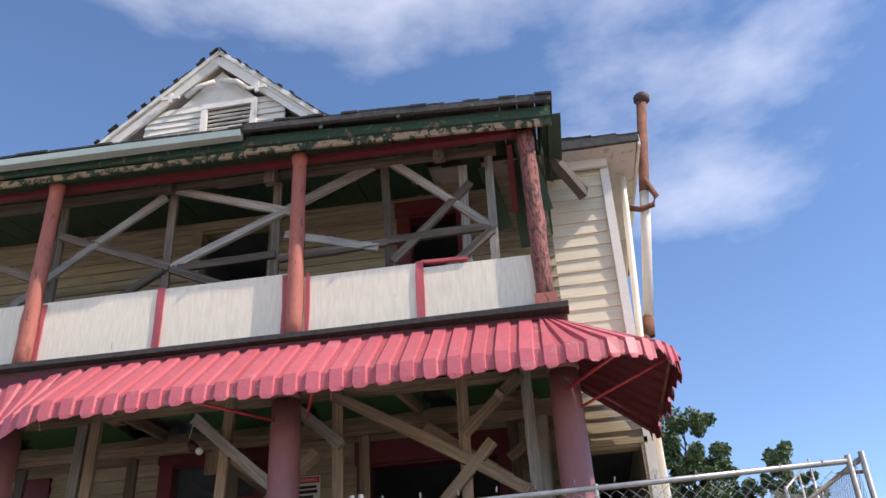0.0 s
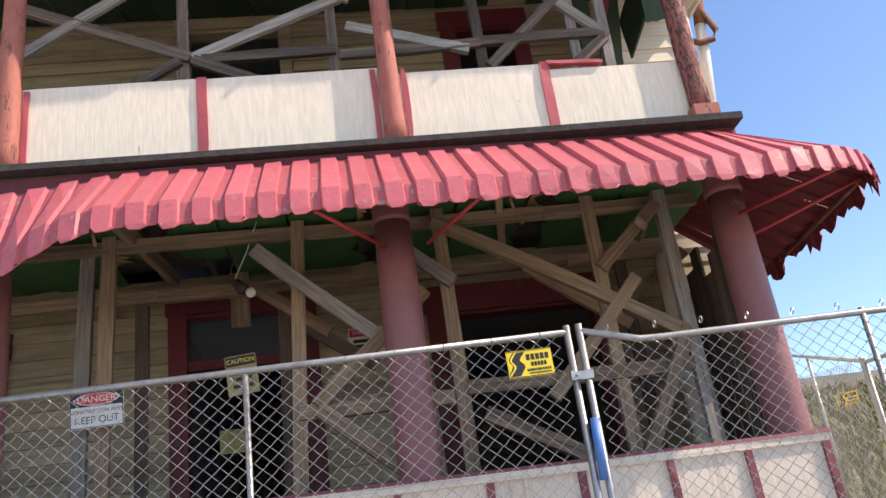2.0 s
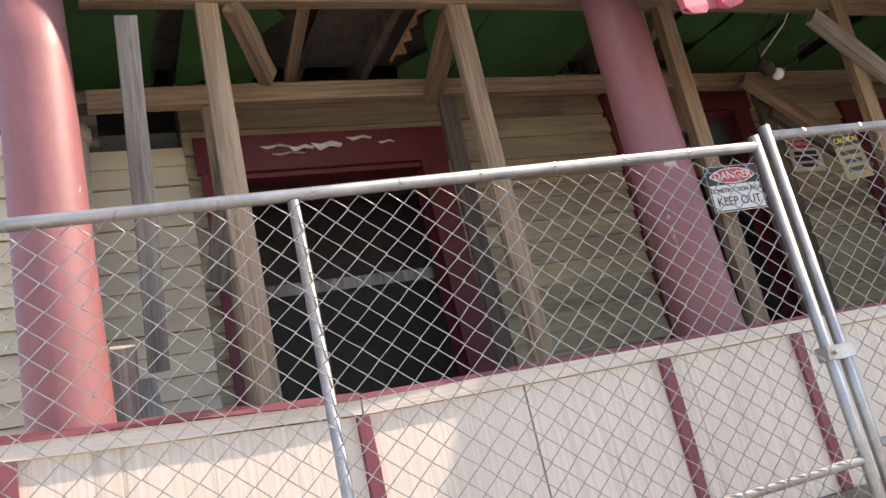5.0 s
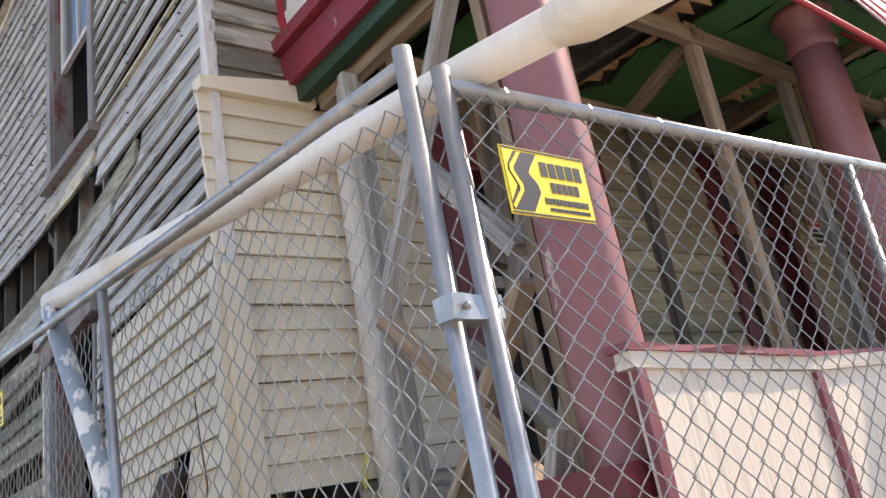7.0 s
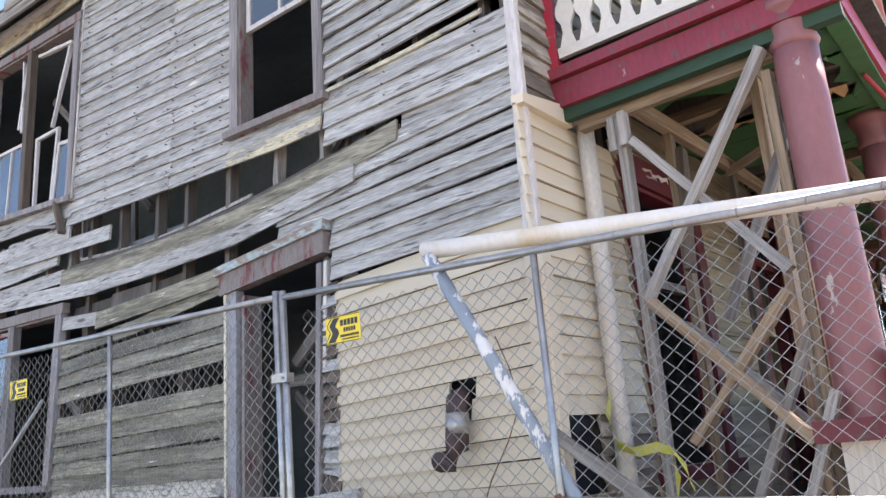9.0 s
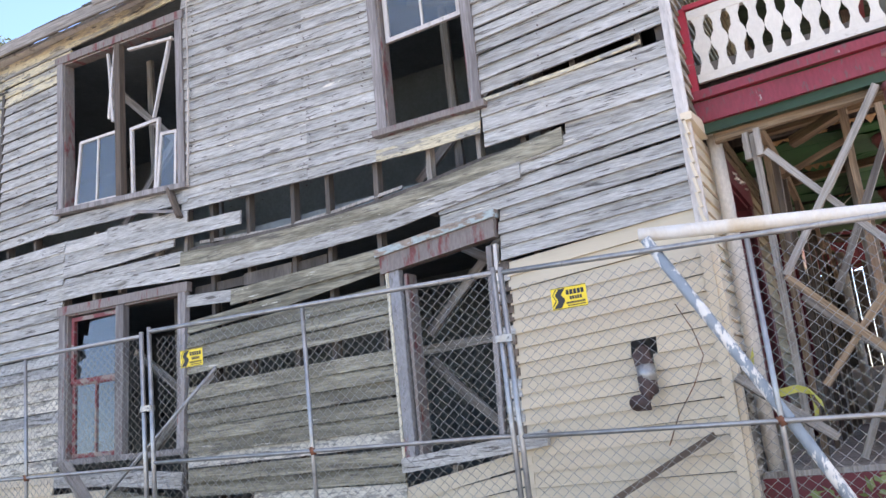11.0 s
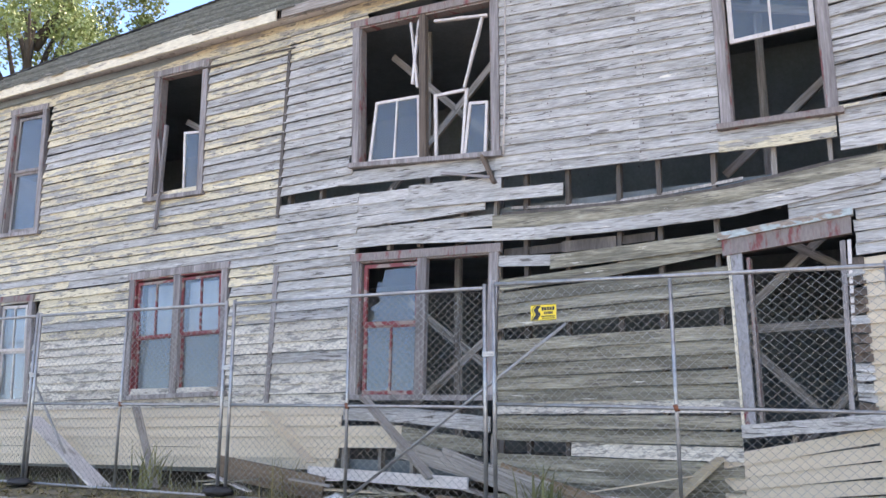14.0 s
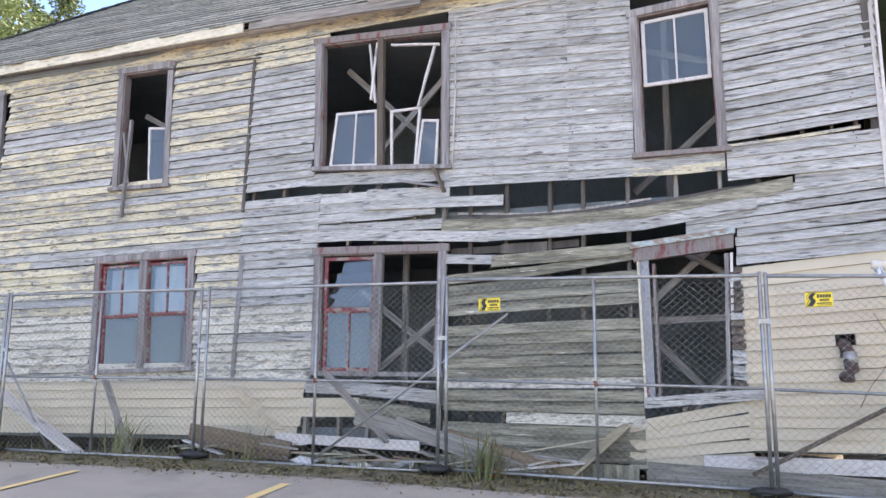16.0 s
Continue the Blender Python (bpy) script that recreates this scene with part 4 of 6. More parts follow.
for s, foot in ((-1, BL), (1, BR)):
    way = (foot - AP).normalized()
    low = foot + way * 0.5
    beam("bargeboard", AP + Vector((0, -0.20, -0.02)), low + Vector((0, -0.20, -0.02)), 0.04, 0.2, WHITEPAINT, dorm, up=(0, 0, 1))
    beam("bargeboard_trim", AP + Vector((0, -0.23, 0.07)), low + Vector((0, -0.23, 0.07)), 0.04, 0.06, WHITEPAINT, dorm)
    beam("soffit_board", AP + Vector((0, 0.05, -0.02)), low + Vector((0, 0.05, -0.02)), 0.5, 0.03, WHITEPAINT, dorm)
    shingle_slope(dorm, low + Vector((0, -0.27, 0.10)), AP + Vector((0, -0.27, 0.10)), AP + Vector((0, 4, 0.10)), low + Vector((0, 4, 0.10)), 10, 34, SHINGLE, 42 + s, thick=0.008)
    c = AP + way * 0.85 + Vector((0, -0.28, -0.16))
    bm = bmesh.new()
    bmesh.ops.create_cube(bm, size=1, matrix=Matrix.LocRotScale(c, None, (0.26, 0.03, 0.05)))
    bmesh.ops.create_cube(bm, size=1, matrix=Matrix.LocRotScale(c + Vector((0, -0.002, 0)), None, (0.05, 0.03, 0.17)))
    part("gable_ornament", bm, WHITEPAINT, dorm)
    tube("gable_brace", [AP + Vector((s * 0.05, -0.2, -0.45)), AP + Vector((s * 0.28, -0.2, -0.5)), AP + Vector((s * 0.45, -0.22, -0.68))], 0.04, WHITEPAINT, dorm, sides=6)
box("vent_backing", -4.32, 9.07, 7.98, -3.68, 9.09, 8.72, SIGNBLACK, dorm)
for i in range(10):
    z = 8.03 + i * 0.071
    beam("louvre", (-4.31, 9.04, z), (-3.69, 9.04, z), 0.030, 0.020, WHITEPAINT, dorm, up=(0, 0.6, 1))
for x in (-4.36, -3.64):
    beam("vent_frame", (x, 9.02, 8.0), (x, 9.02, 8.82), 0.09, 0.04, WHITEPAINT, dorm, up=(0, 1, 0))
beam("vent_frame", (-4.40, 9.02, 8.77), (-3.60, 9.02, 8.77), 0.04, 0.08, WHITEPAINT, dorm)

# ---------------------------------------------------------------- porch front wall
front = tagged(new("wall_south"), "cream clapboard front wall behind the porch", "wall", kind="structure")
LOWH = [(-6.95, -5.62, 1.3, 3.56), (-4.22, -3.12, 0.9, 3.80), (-2.05, -0.55, 1.75, 3.62), (0.18, 0.82, 1.6, 3.42)]
UPH = [(-4.15, -3.15, 4.2, 6.62), (-1.58, -0.78, 4.2, 6.55)]
# porch boards take the shade-darkened cream, the open upper corner the pale one
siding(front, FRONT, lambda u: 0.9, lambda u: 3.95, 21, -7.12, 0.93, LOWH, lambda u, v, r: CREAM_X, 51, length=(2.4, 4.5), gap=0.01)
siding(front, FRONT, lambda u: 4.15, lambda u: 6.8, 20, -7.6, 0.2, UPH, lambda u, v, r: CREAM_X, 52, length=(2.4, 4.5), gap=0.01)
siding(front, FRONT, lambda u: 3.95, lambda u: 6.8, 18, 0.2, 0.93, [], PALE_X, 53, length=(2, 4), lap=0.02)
siding(front, FRONT, lambda u: 1.72, lambda u: 3.58, 16, -8.40, -7.12, [], VINYL_X, 54, slit=0.006, length=(2, 4), lap=0.02, name="siding_course", wobble=0.002)
siding(front, FRONT, lambda u: 0.7, lambda u: 1.7, 9, -8.40, -7.12, [(-8.3, -7.85, 1.25, 1.7)], GREY_X, 55, length=(2, 4), wobble=0.01)
siding(front, FRONT, lambda u: 3.60, lambda u: 6.8, 25, -8.28, -7.55, [], GREY_X, 56, length=(2, 4), wobble=0.012)
Quad(FRONT, (-8.40, 3.62), (-7.78, 3.70), (-8.40, 3.56), (-7.78, 3.56)).slab("flared_flashing", 0, 0.62, 0, 0.1, 0.0, 0.085, VINYL_X, front)
Quad(FRONT, (-8.30, 6.8), (-8.255, 6.8), (-8.355, 2.7), (-8.31, 2.7)).slab("corner_board", 0, 0.045, 0, 4.1, 0.03, 0.06, WHITETRIM, front, "dingy white corner board")
Quad(FRONT, (-8.355, 2.7), (-8.325, 2.7), (-8.39, 0.8), (-8.36, 0.8)).slab("corner_strip", -0.03, 0.07, 0, 1.9, 0.03, 0.085, VINYL_X, front)
Quad(FRONT, (0.86, 6.8), (0.96, 6.8), (0.80, 0.8), (0.90, 0.8)).slab("corner_board", 0, 0.10, 0, 6.0, 0.03, 0.085, WHITEPAINT, front, "white corner board")
bm = bmesh.new()
for u in np.arange(-8.2, 0.9, 0.55):
    if not any(a < u < b for a, b, c, d in LOWH):
        bmesh.ops.create_cube(bm, size=1, matrix=Matrix.LocRotScale((u, 8.89, 2.35), None, (0.05, 0.09, 3.0)))
    if not any(a < u < b for a, b, c, d in UPH):
        bmesh.ops.create_cube(bm, size=1, matrix=Matrix.LocRotScale((u, 8.89, 5.4), None, (0.05, 0.09, 2.7)))
part("framing", bm, DARKWOOD, front)


def opening(name, q, label, category, trim, head_h=0.2, side=0.16, glass=False):
    ob = tagged(new(name), label, category, kind="structure")
    q.slab("head", -0.02, q.w + 0.02, 0, head_h, 0.03, 0.085, trim, ob)
    q.slab("jamb", 0, side, head_h, q.h, 0.03, 0.08, trim, ob)
    q.slab("jamb", q.w - side, q.w, head_h, q.h, 0.03, 0.08, trim, ob)
    q.slab("reveal", side, q.w - side, head_h, head_h + 0.03, -0.1, 0.05, trim, ob)
    q.slab("reveal", side - 0.02, side, head_h, q.h, -0.1, 0.05, trim, ob)
    q.slab("reveal", q.w - side, q.w - side + 0.02, head_h, q.h, -0.1, 0.05, trim, ob)
    return ob


def fq(u0, u1, v0, v1):
    return Quad(FRONT, (u0, v1), (u1, v1), (u0, v0), (u1, v0))


q = fq(-7.05, -5.57, 1.3, 3.60)
o = opening("window_8", q, "wide porch window with flaking dark red trim, glass gone", "window", MAROON, 0.22, 0.17)
for s0, s1, t0, th in ((0.34, 0.52, 0.075, 0.018), (0.50, 0.66, 0.085, 0.03), (0.64, 0.83, 0.07, 0.045), (0.86, 1.02, 0.045, 0.022), (0.40, 0.6, 0.125, 0.012), (1.05, 1.16, 0.085, 0.012)):
    pts = [(s0, t0), (s0 + (s1 - s0) * 0.3, t0 + th * 0.35), (s0 + (s1 - s0) * 0.62, t0 + th * 0.05), (s1, t0 + th * 0.3), (s1 - 0.02, t0 + th), (s0 + (s1 - s0) * 0.55, t0 + th * 0.8), (s0 + (s1 - s0) * 0.25, t0 + th * 1.15)]
    verts = [q.at(x, y, 0.085 + o_ + 0.012 * (i % 3)) for o_ in (0.0, 0.006) for i, (x, y) in enumerate(pts)]
    n = len(pts)
    link_mesh("flaking_strip", mesh_of("flaking_strip", verts, [tuple(range(n)), tuple(range(2 * n - 1, n - 1, -1))] + [(i, n + i, n + (i + 1) % n, (i + 1) % n) for i in range(n)], WHITETRIM), WHITETRIM, o, "curled flaking paint")
q.slab("inner_rail", 0.17, 1.28, 0.86, 0.93, -0.12, -0.06, TRIM, o, "pale sagging rail")
q.slab("sill", -0.05, q.w + 0.05, 2.26, 2.36, 0.03, 0.13, MAROON, o)
q = fq(-4.30, -3.06, 0.95, 3.78)
o = opening("door_2", q, "open front doorway with dark red frame, plank nailed across the top", "doorway", MAROON, 0.16, 0.15)
q.slab("plank", 0.53, 0.69, -0.16, 0.33, 0.09, 0.12, TIMBER, o, "bare nailed plank")
q.slab("transom_bar", 0.15, q.w - 0.15, 0.56, 0.64, -0.06, 0.02, MAROON, o)
q.slab("transom", 0.15, q.w - 0.15, 0.19, 0.56, -0.05, -0.04, GLASS, o, "grimy transom pane")
q = fq(-2.12, -0.50, 1.75, 3.65)
o = opening("window_9", q, "wide porch window with dark red head, glass gone", "window", MAROON, 0.24, 0.15)
q.slab("sill", -0.05, q.w + 0.05, 1.86, 1.96, 0.03, 0.13, MAROON, o)
q = fq(0.14, 0.84, 1.6, 3.42)
opening("window_10", q, "narrow front window beside the corner, glass gone", "window", CREAM_X, 0.06, 0.05)
q = fq(-4.2, -3.1, 4.2, 6.66)
opening("door_3", q, "open upper porch doorway with cream frame", "doorway", CREAM_X, 0.12, 0.12)
q = fq(-1.62, -0.74, 4.2, 6.58)
opening("door_4", q, "open upper porch doorway with dark red frame", "doorway", MAROON, 0.2, 0.16)

# ---------------------------------------------------------------- porch structure
tagged(box("porch_floor", -7.9, 7.12, 0.72, 0.2, 8.8, 0.92, GREYTIMBER), "grey timber floor of the porch", "floor", kind="structure")
deck = tagged(new("porch_deck"), "upper porch deck with green painted ceiling, torn open in places", "ceiling", kind="structure")
box("decking", -7.9, 7.12, 4.06, 0.2, 8.8, 4.15, DARKWOOD, deck)
for x in np.arange(-7.7, 0.2, 0.42):
    box("joist", x, 7.15, 3.955, x + 0.05, 8.78, 4.055, DARKWOOD, deck)
# ceiling sheets, some with torn ends
rc = random.Random(8)


def ceiling_sheet(bm, x0, x1, y0, y1, tear=()):
    """A thin plywood sheet; tear names the ragged sides."""
    def side(n, fixed, a, b, axis, ragged):
        out = []
        for i in range(n):
            f = a + (b - a) * i / n
            j = rc.uniform(-0.09, 0.09) if ragged and 0 < i else 0
            out.append((fixed + j, f) if axis else (f, fixed + j))
        return out
    pts = side(7, y0, x0, x1, 0, "s" in tear) + side(9, x1, y0, y1, 1, "e" in tear) + side(7, y1, x1, x0, 0, "n" in tear) + side(9, x0, y1, y0, 1, "w" in tear)
    top = [bm.verts.new((x, y, 3.95)) for x, y in pts]
    bot = [bm.verts.new((x, y, 3.94 - (0.02 if rc.random() < 0.1 else 0))) for x, y in pts]
    bm.faces.new(top)
    bm.faces.new(bot[::-1])
    for i in range(len(pts)):
        bm.faces.new((top[i], bot[i], bot[(i + 1) % len(pts)], top[(i + 1) % len(pts)]))


bm = bmesh.new()
for args in ((-7.85, -7.25, 7.16, 8.8), (-7.12, -6.70, 7.16, 8.75, "en"), (-6.69, -5.76, 7.16, 7.38, "n"), (-5.76, -5.45, 7.16, 8.8, "w"), (-5.44, -4.62, 7.16, 8.8, "n"),
             (-4.6, -4.32, 7.16, 8.2, "ne"), (-4.05, -3.72, 7.16, 8.3, "nw"), (-3.70, -3.2, 7.16, 8.8), (-3.18, -2.66, 7.16, 8.8, "e"), (-2.52, -1.9, 7.16, 8.8, "w"),
             (-1.88, -1.35, 7.16, 8.8, "e"), (-1.05, -0.55, 7.16, 8.8, "w"), (-0.53, 0.2, 7.16, 8.8), (-4.32, -4.05, 7.16, 7.5, "n")):
    ceiling_sheet(bm, *args)
tagged(part("ceiling_lower_porch", bm, GREEN), "green plywood porch ceiling, torn and missing in places", "ceiling", kind="structure")
for x0, y0, x1, y1 in ((-6.71, 7.40, -6.52, 7.74), (-6.06, 7.36, -5.94, 7.86), (-5.90, 7.9, -5.86, 8.55), (-4.62, 7.9, -4.5, 8.3), (-2.66, 7.6, -2.60, 8.0), (-1.3, 7.3, -1.24, 8.2)):
    bm = bmesh.new()
    outline = [(0, 0), (0.9, 0.02)] + [(rc.uniform(0.25, 0.75) if i % 2 else rc.uniform(0.8, 1.9), 0.12 + 0.105 * i) for i in range(8)] + [(0.5, 1), (0, 0.96)]
    k = [bm.verts.new((x0 + (x1 - x0) * f, y0 + (y1 - y0) * g, 3.932 - 0.03 * max(0.0, f - 0.6))) for f, g in outline]
    k2 = [bm.verts.new(v.co + Vector((0, 0, 0.008))) for v in k]
    bm.faces.new(k)
    bm.faces.new(k2[::-1])
    for i in range(len(k)):
        bm.faces.new((k[i], k2[i], k2[(i + 1) % len(k)], k[(i + 1) % len(k)]))
    part("torn_ply", bm, TORNWOOD, deck, "splintered bare plywood")
# deck edge
beam("fascia", (-7.95, 7.13, 4.03), (-5.30, 7.13, 4.03), 0.05, 0.17, REDPAINT, deck, "bright red fascia board")
beam("fascia", (-5.30, 7.13, 4.05), (0.2, 7.13, 4.04), 0.05, 0.14, MAROON, deck)
beam("green_strip", (-7.95, 7.17, 3.925), (0.15, 7.17, 3.925), 0.12, 0.05, GREEN, deck)
beam("ledge", (-7.95, 7.08, 4.19), (0.22, 7.06, 4.14), 0.16, 0.05, SHINGLE, deck, "black ragged ledge strip")
beam("fascia", (-7.90, 8.79, 3.74), (-7.90, 7.02, 3.815), 0.06, 0.17, ENDRED, deck, "dark red end beam")
beam("fascia", (-7.94, 8.79, 3.875), (-7.94, 7.02, 3.95), 0.06, 0.075, ENDRED, deck)
beam("green_strip", (-7.85, 8.75, 3.615), (-7.85, 7.05, 3.69), 0.07, 0.08, GREENDARK, deck)
beam("end_plate", (-7.76, 8.7, 3.56), (-7.76, 7.45, 3.62), 0.07, 0.09, TIMBER, deck)


# lower columns
def column(x, y, z0, z1, r, label):
    ob = thing("porch_column", label, "column", "lower porch columns")
    prof = [(z0, r * 1.25), (z0 + 0.1, r * 1.25), (z0 + 0.11, r * 1.06), (z0 + 0.6, r * 1.04), (z1 - 0.6, r * 0.94), (z1 - 0.28, r * 0.9)]
    tube("shaft", [(x, y, z) for z, _ in prof], [k for _, k in prof], COLUMN, ob, sides=28, jitter=0.0015)
    tube("capital", [(x, y, z1 - 0.28), (x, y, z1 - 0.25), (x, y, z1 - 0.21), (x, y, z1 - 0.13), (x, y, z1 - 0.06), (x, y, z1 - 0.055), (x, y, z1)],
         [r * 0.9, r * 1.02, r * 0.92, r * 0.94, r * 1.15, r * 1.22, r * 1.22], COLUMN, ob, sides=28)
    return ob


column(-7.79, 7.33, 0.92, 3.86, 0.134, "plum painted round porch column, paint scuffed pale low down")
column(-5.17, 7.36, 0.92, 3.94, 0.145, "plum painted round porch column")
column(-2.43, 7.36, 0.92, 3.94, 0.145, "plum painted round porch column")
column(0.10, 7.36, 0.92, 3.94, 0.145, "plum painted round porch column at the corner")


# lower half wall
half = tagged(new("porch_half_wall"), "cream striated panel half wall with plum battens", "wall", kind="structure")
edges = [-7.96, -6.90, -6.28, -5.66, -4.98, -4.30, -3.72, -3.16, -2.61, -2.04, -1.46, -0.88, -0.36, 0.17]
# the end panel rises towards its outer corner
END = Quad(lambda u, v, out=0.0: Vector((u, 7.13 - out, v)), (-7.956, 1.815), (-6.904, 1.76), (-7.956, 1.08), (-6.904, 1.08))
END.slab("panel", 0, END.w, 0, END.h, 0.0, 0.03, HWPANEL, half)
for a, b in zip(edges[1:], edges[2:]):
    box("panel", a + 0.004, 7.10, 1.08, b - 0.004, 7.13, 1.76, HWPANEL, half)
for x in edges[:2] + edges[3:6] + edges[7:]:
    beam("batten", (x, 7.087, 1.06), (x, 7.087, 1.81 if x < -7 else 1.755), 0.045, 0.022, HWTRIM, half, up=(0, 1, 0))
beam("cap_rail", (-7.99, 7.11, 1.843), (-6.90, 7.11, 1.787), 0.06, 0.05, HWPANEL, half, "cream cap rail")
beam("cap_rail", (-6.895, 7.11, 1.785), (0.2, 7.11, 1.785), 0.06, 0.05, HWPANEL, half, "cream cap rail")
beam("cap_strip", (-8.01, 7.115, 1.881), (-6.90, 7.115, 1.824), 0.09, 0.024, HWTRIM, half, "plum top strip")
beam("cap_strip", (-6.895, 7.115, 1.822), (0.22, 7.115, 1.822), 0.09, 0.024, HWTRIM, half, "plum top strip")
beam("bottom_rail", (-7.96, 7.09, 1.075), (0.18, 7.09, 1.075), 0.05, 0.07, GREY_X, half)
box("base", -7.95, 7.11, -0.2, 0.18, 7.14, 1.04, MAROON, half)
box("end_panel", 0.15, 7.14, 0.2, 0.18, 8.8, 1.76, HWPANEL, half)
box("end_panel", -7.96, 7.14, 0.5, -7.93, 7.45, 1.45, HWPANEL, half)
# Added screen of dark boards that hides the sky past the porch end.
for i, y in enumerate(np.arange(7.62, 8.75, 0.16)):
    box("end_board", 0.12, y, 1.76, 0.145, y + 0.152, 3.55 - 0.14 * (i % 3), DARKTIMBER, half, "added dark board blocking the bright sky at the porch end")
box("end_base", -7.95, 7.14, -0.1, -7.91, 8.8, 0.88, MAROON, half)
box("base_cap", -8.05, 7.15, 1.45, -7.6, 7.55, 1.56, MAROON, half)
for i in range(5):
    box("litter_board", -6 + i * 1.1, 7.04, 1.02, -5.3 + i * 1.1, 7.10, 1.05, GREY_X, half)

# upper half wall
uhalf = tagged(new("porch_half_wall_upper"), "crackled white panel half wall with rose strips", "wall", kind="structure")
ue = [-7.9, -6.35, -5.06, -3.72, -2.34, -1.12, -0.02]
for a, b in zip(ue, ue[1:]):
    m = (a + b) / 2
    top = 4.93 if m < -3 else 4.87 if m < -1.2 else 4.81
    box("panel", a + 0.004, 7.23, 4.22, b - 0.004, 7.26, top + rc.uniform(-0.01, 0.01), PANEL, uhalf)
for x in (-6.35, -3.72, -1.12):
    beam("rose_strip", (x, 7.222, 4.22), (x, 7.222, 4.93 if x < -3 else 4.87), 0.075, 0.02, ROSE, uhalf, up=(0, 1, 0))
for x in (-5.16, -4.95, -2.45, -2.22):
    beam("rose_strip", (x, 7.222, 4.22), (x, 7.222, 4.90), 0.04, 0.02, ROSE, uhalf, up=(0, 1, 0))
beam("rose_strip", (-1.1, 7.225, 4.86), (-0.65, 7.225, 4.84), 0.05, 0.03, ROSE, uhalf)
box("end_panel", -0.03, 7.26, 4.22, 0.0, 8.8, 4.8, PANEL, uhalf)


# upper posts
def upper_post(x, r0, r1, mat, label, z1):
    ob = thing("upper_post", label, "post", "upper porch posts")
    zs = [4.2, 4.4, 4.7, 5.0, 5.3, 5.6, 5.9, z1 - 0.12, z1 - 0.1, z1 - 0.05, z1]
    rr = [r0 + (r1 - r0) * i / 7 for i in range(8)] + [r1 * 1.2, r1 * 1.2, r1 * 1.05]
    tube("shaft", [(x, 7.19, z) for z in zs], rr, mat, ob, sides=18, jitter=0.004)
    return ob


upper_post(-7.75, 0.09, 0.075, POST, "round upper porch post in blistered red paint", 6.34)
upper_post(-5.06, 0.088, 0.072, POST, "round upper porch post in blistered red paint", 6.38)
upper_post(-2.335, 0.082, 0.070, POST, "round upper porch post in blistered red paint", 6.31)
corner = thing("corner_post", "square corner post, brown paint peeling in thick flakes", "post")
tube("shaft", [(0.03 + 0.0 * i, 7.2, 4.3 + i * 0.16) for i in range(13)], [0.083 + 0.004 * (i % 2) for i in range(13)], POSTROT, corner, sides=8, jitter=0.008)
box("base_block", -0.07, 7.1, 4.2, 0.13, 7.3, 4.33, POST, corner)


# timber shoring
def shoring(label, rows, mats, w=0.09, d=0.06, seed=1):
    ob = thing("timber_shoring", label, "shoring", "shoring frames")
    rnd = random.Random(seed)
    for kind, a, b in rows:
        beam(kind, a, b, w if kind != "beam" else d, d if kind != "beam" else w, rnd.choice(mats), ob, up=(0, 1, 0) if kind != "beam" else (0, 0, 1), rnd=rnd)
    return ob


Y = 7.64
U = lambda x, z: (x, Y, z)  # noqa: E731
Y2 = 7.60
V = lambda x, z: (x, Y2, z)  # noqa: E731
shoring("grey cross-braced timbers propping the upper porch roof", [
    ("post", U(-5.2, 4.15), U(-5.22, 6.36)), ("post", U(-3.90, 4.15), U(-3.92, 6.36)), ("post", U(-2.72, 4.15), U(-2.72, 6.3)), ("post", U(-1.5, 4.15), U(-1.52, 6.36)),
    ("post", U(-0.70, 4.15), U(-0.67, 6.2)), ("post", U(-0.44, 4.15), U(-0.39, 6.36)), ("post", U(-6.5, 4.15), U(-6.5, 6.36)),
    ("brace", V(-3.86, 5.38), V(-5.2, 5.96)), ("brace", V(-3.84, 5.38), V(-1.55, 6.38)), ("brace", V(-1.48, 6.38), V(-0.40, 5.36)), ("brace", V(-3.88, 6.36), V(-2.55, 5.88)),
    ("brace", V(-3.84, 5.36), V(-3.1, 5.02)), ("brace", V(-3.94, 5.36), V(-4.6, 4.96)), ("brace", V(-0.42, 5.34), V(-0.9, 4.95)), ("brace", V(-1.45, 5.12), V(-0.6, 5.95)),
    ("brace", V(-5.3, 5.4), V(-4.0, 6.3)), ("brace", V(-6.4, 5.9), V(-5.3, 5.4)), ("brace", V(-5.3, 5.35), V(-5.9, 4.95)), ("brace", V(-2.6, 5.6), V(-1.6, 5.3)),
    ("rail", V(-3.86, 5.36), V(-2.7, 5.38)), ("rail", V(-2.66, 5.32), V(-1.5, 5.36)), ("rail", V(-1.5, 5.37), V(-0.42, 5.39)),
], [OLDTIMBER, OLDTIMBER, GREYTIMBER], 0.085, 0.045, 3)
shoring("brown top beams propping the upper porch roof", [
    ("beam", (-7.6, 7.56, 6.40), (-3.4, 7.56, 6.40)), ("beam", (-3.4, 7.57, 6.38), (-0.3, 7.57, 6.34)), ("beam", (-7.6, 7.25, 6.40), (0.05, 7.25, 6.28)),
    ("block", (-2.74, 7.45, 6.18), (-2.74, 7.45, 6.40)), ("block", (-3.92, 7.45, 6.25), (-3.92, 7.45, 6.42)), ("block", (-0.9, 7.5, 6.22), (-0.9, 7.5, 6.40)),
], [DARKTIMBER, MAROON, OLDTIMBER], 0.12, 0.10, 4)
Y = 7.75
LOW = []
for x, x2 in ((-7.07, -7.06), (-5.84, -5.81), (-4.57, -4.5), (-3.28, -3.12), (-2.05, -2.05), (-0.85, -0.85), (-0.25, -0.25)):
    LOW += [("post", U(x, 0.92), U(x2, 3.93))]
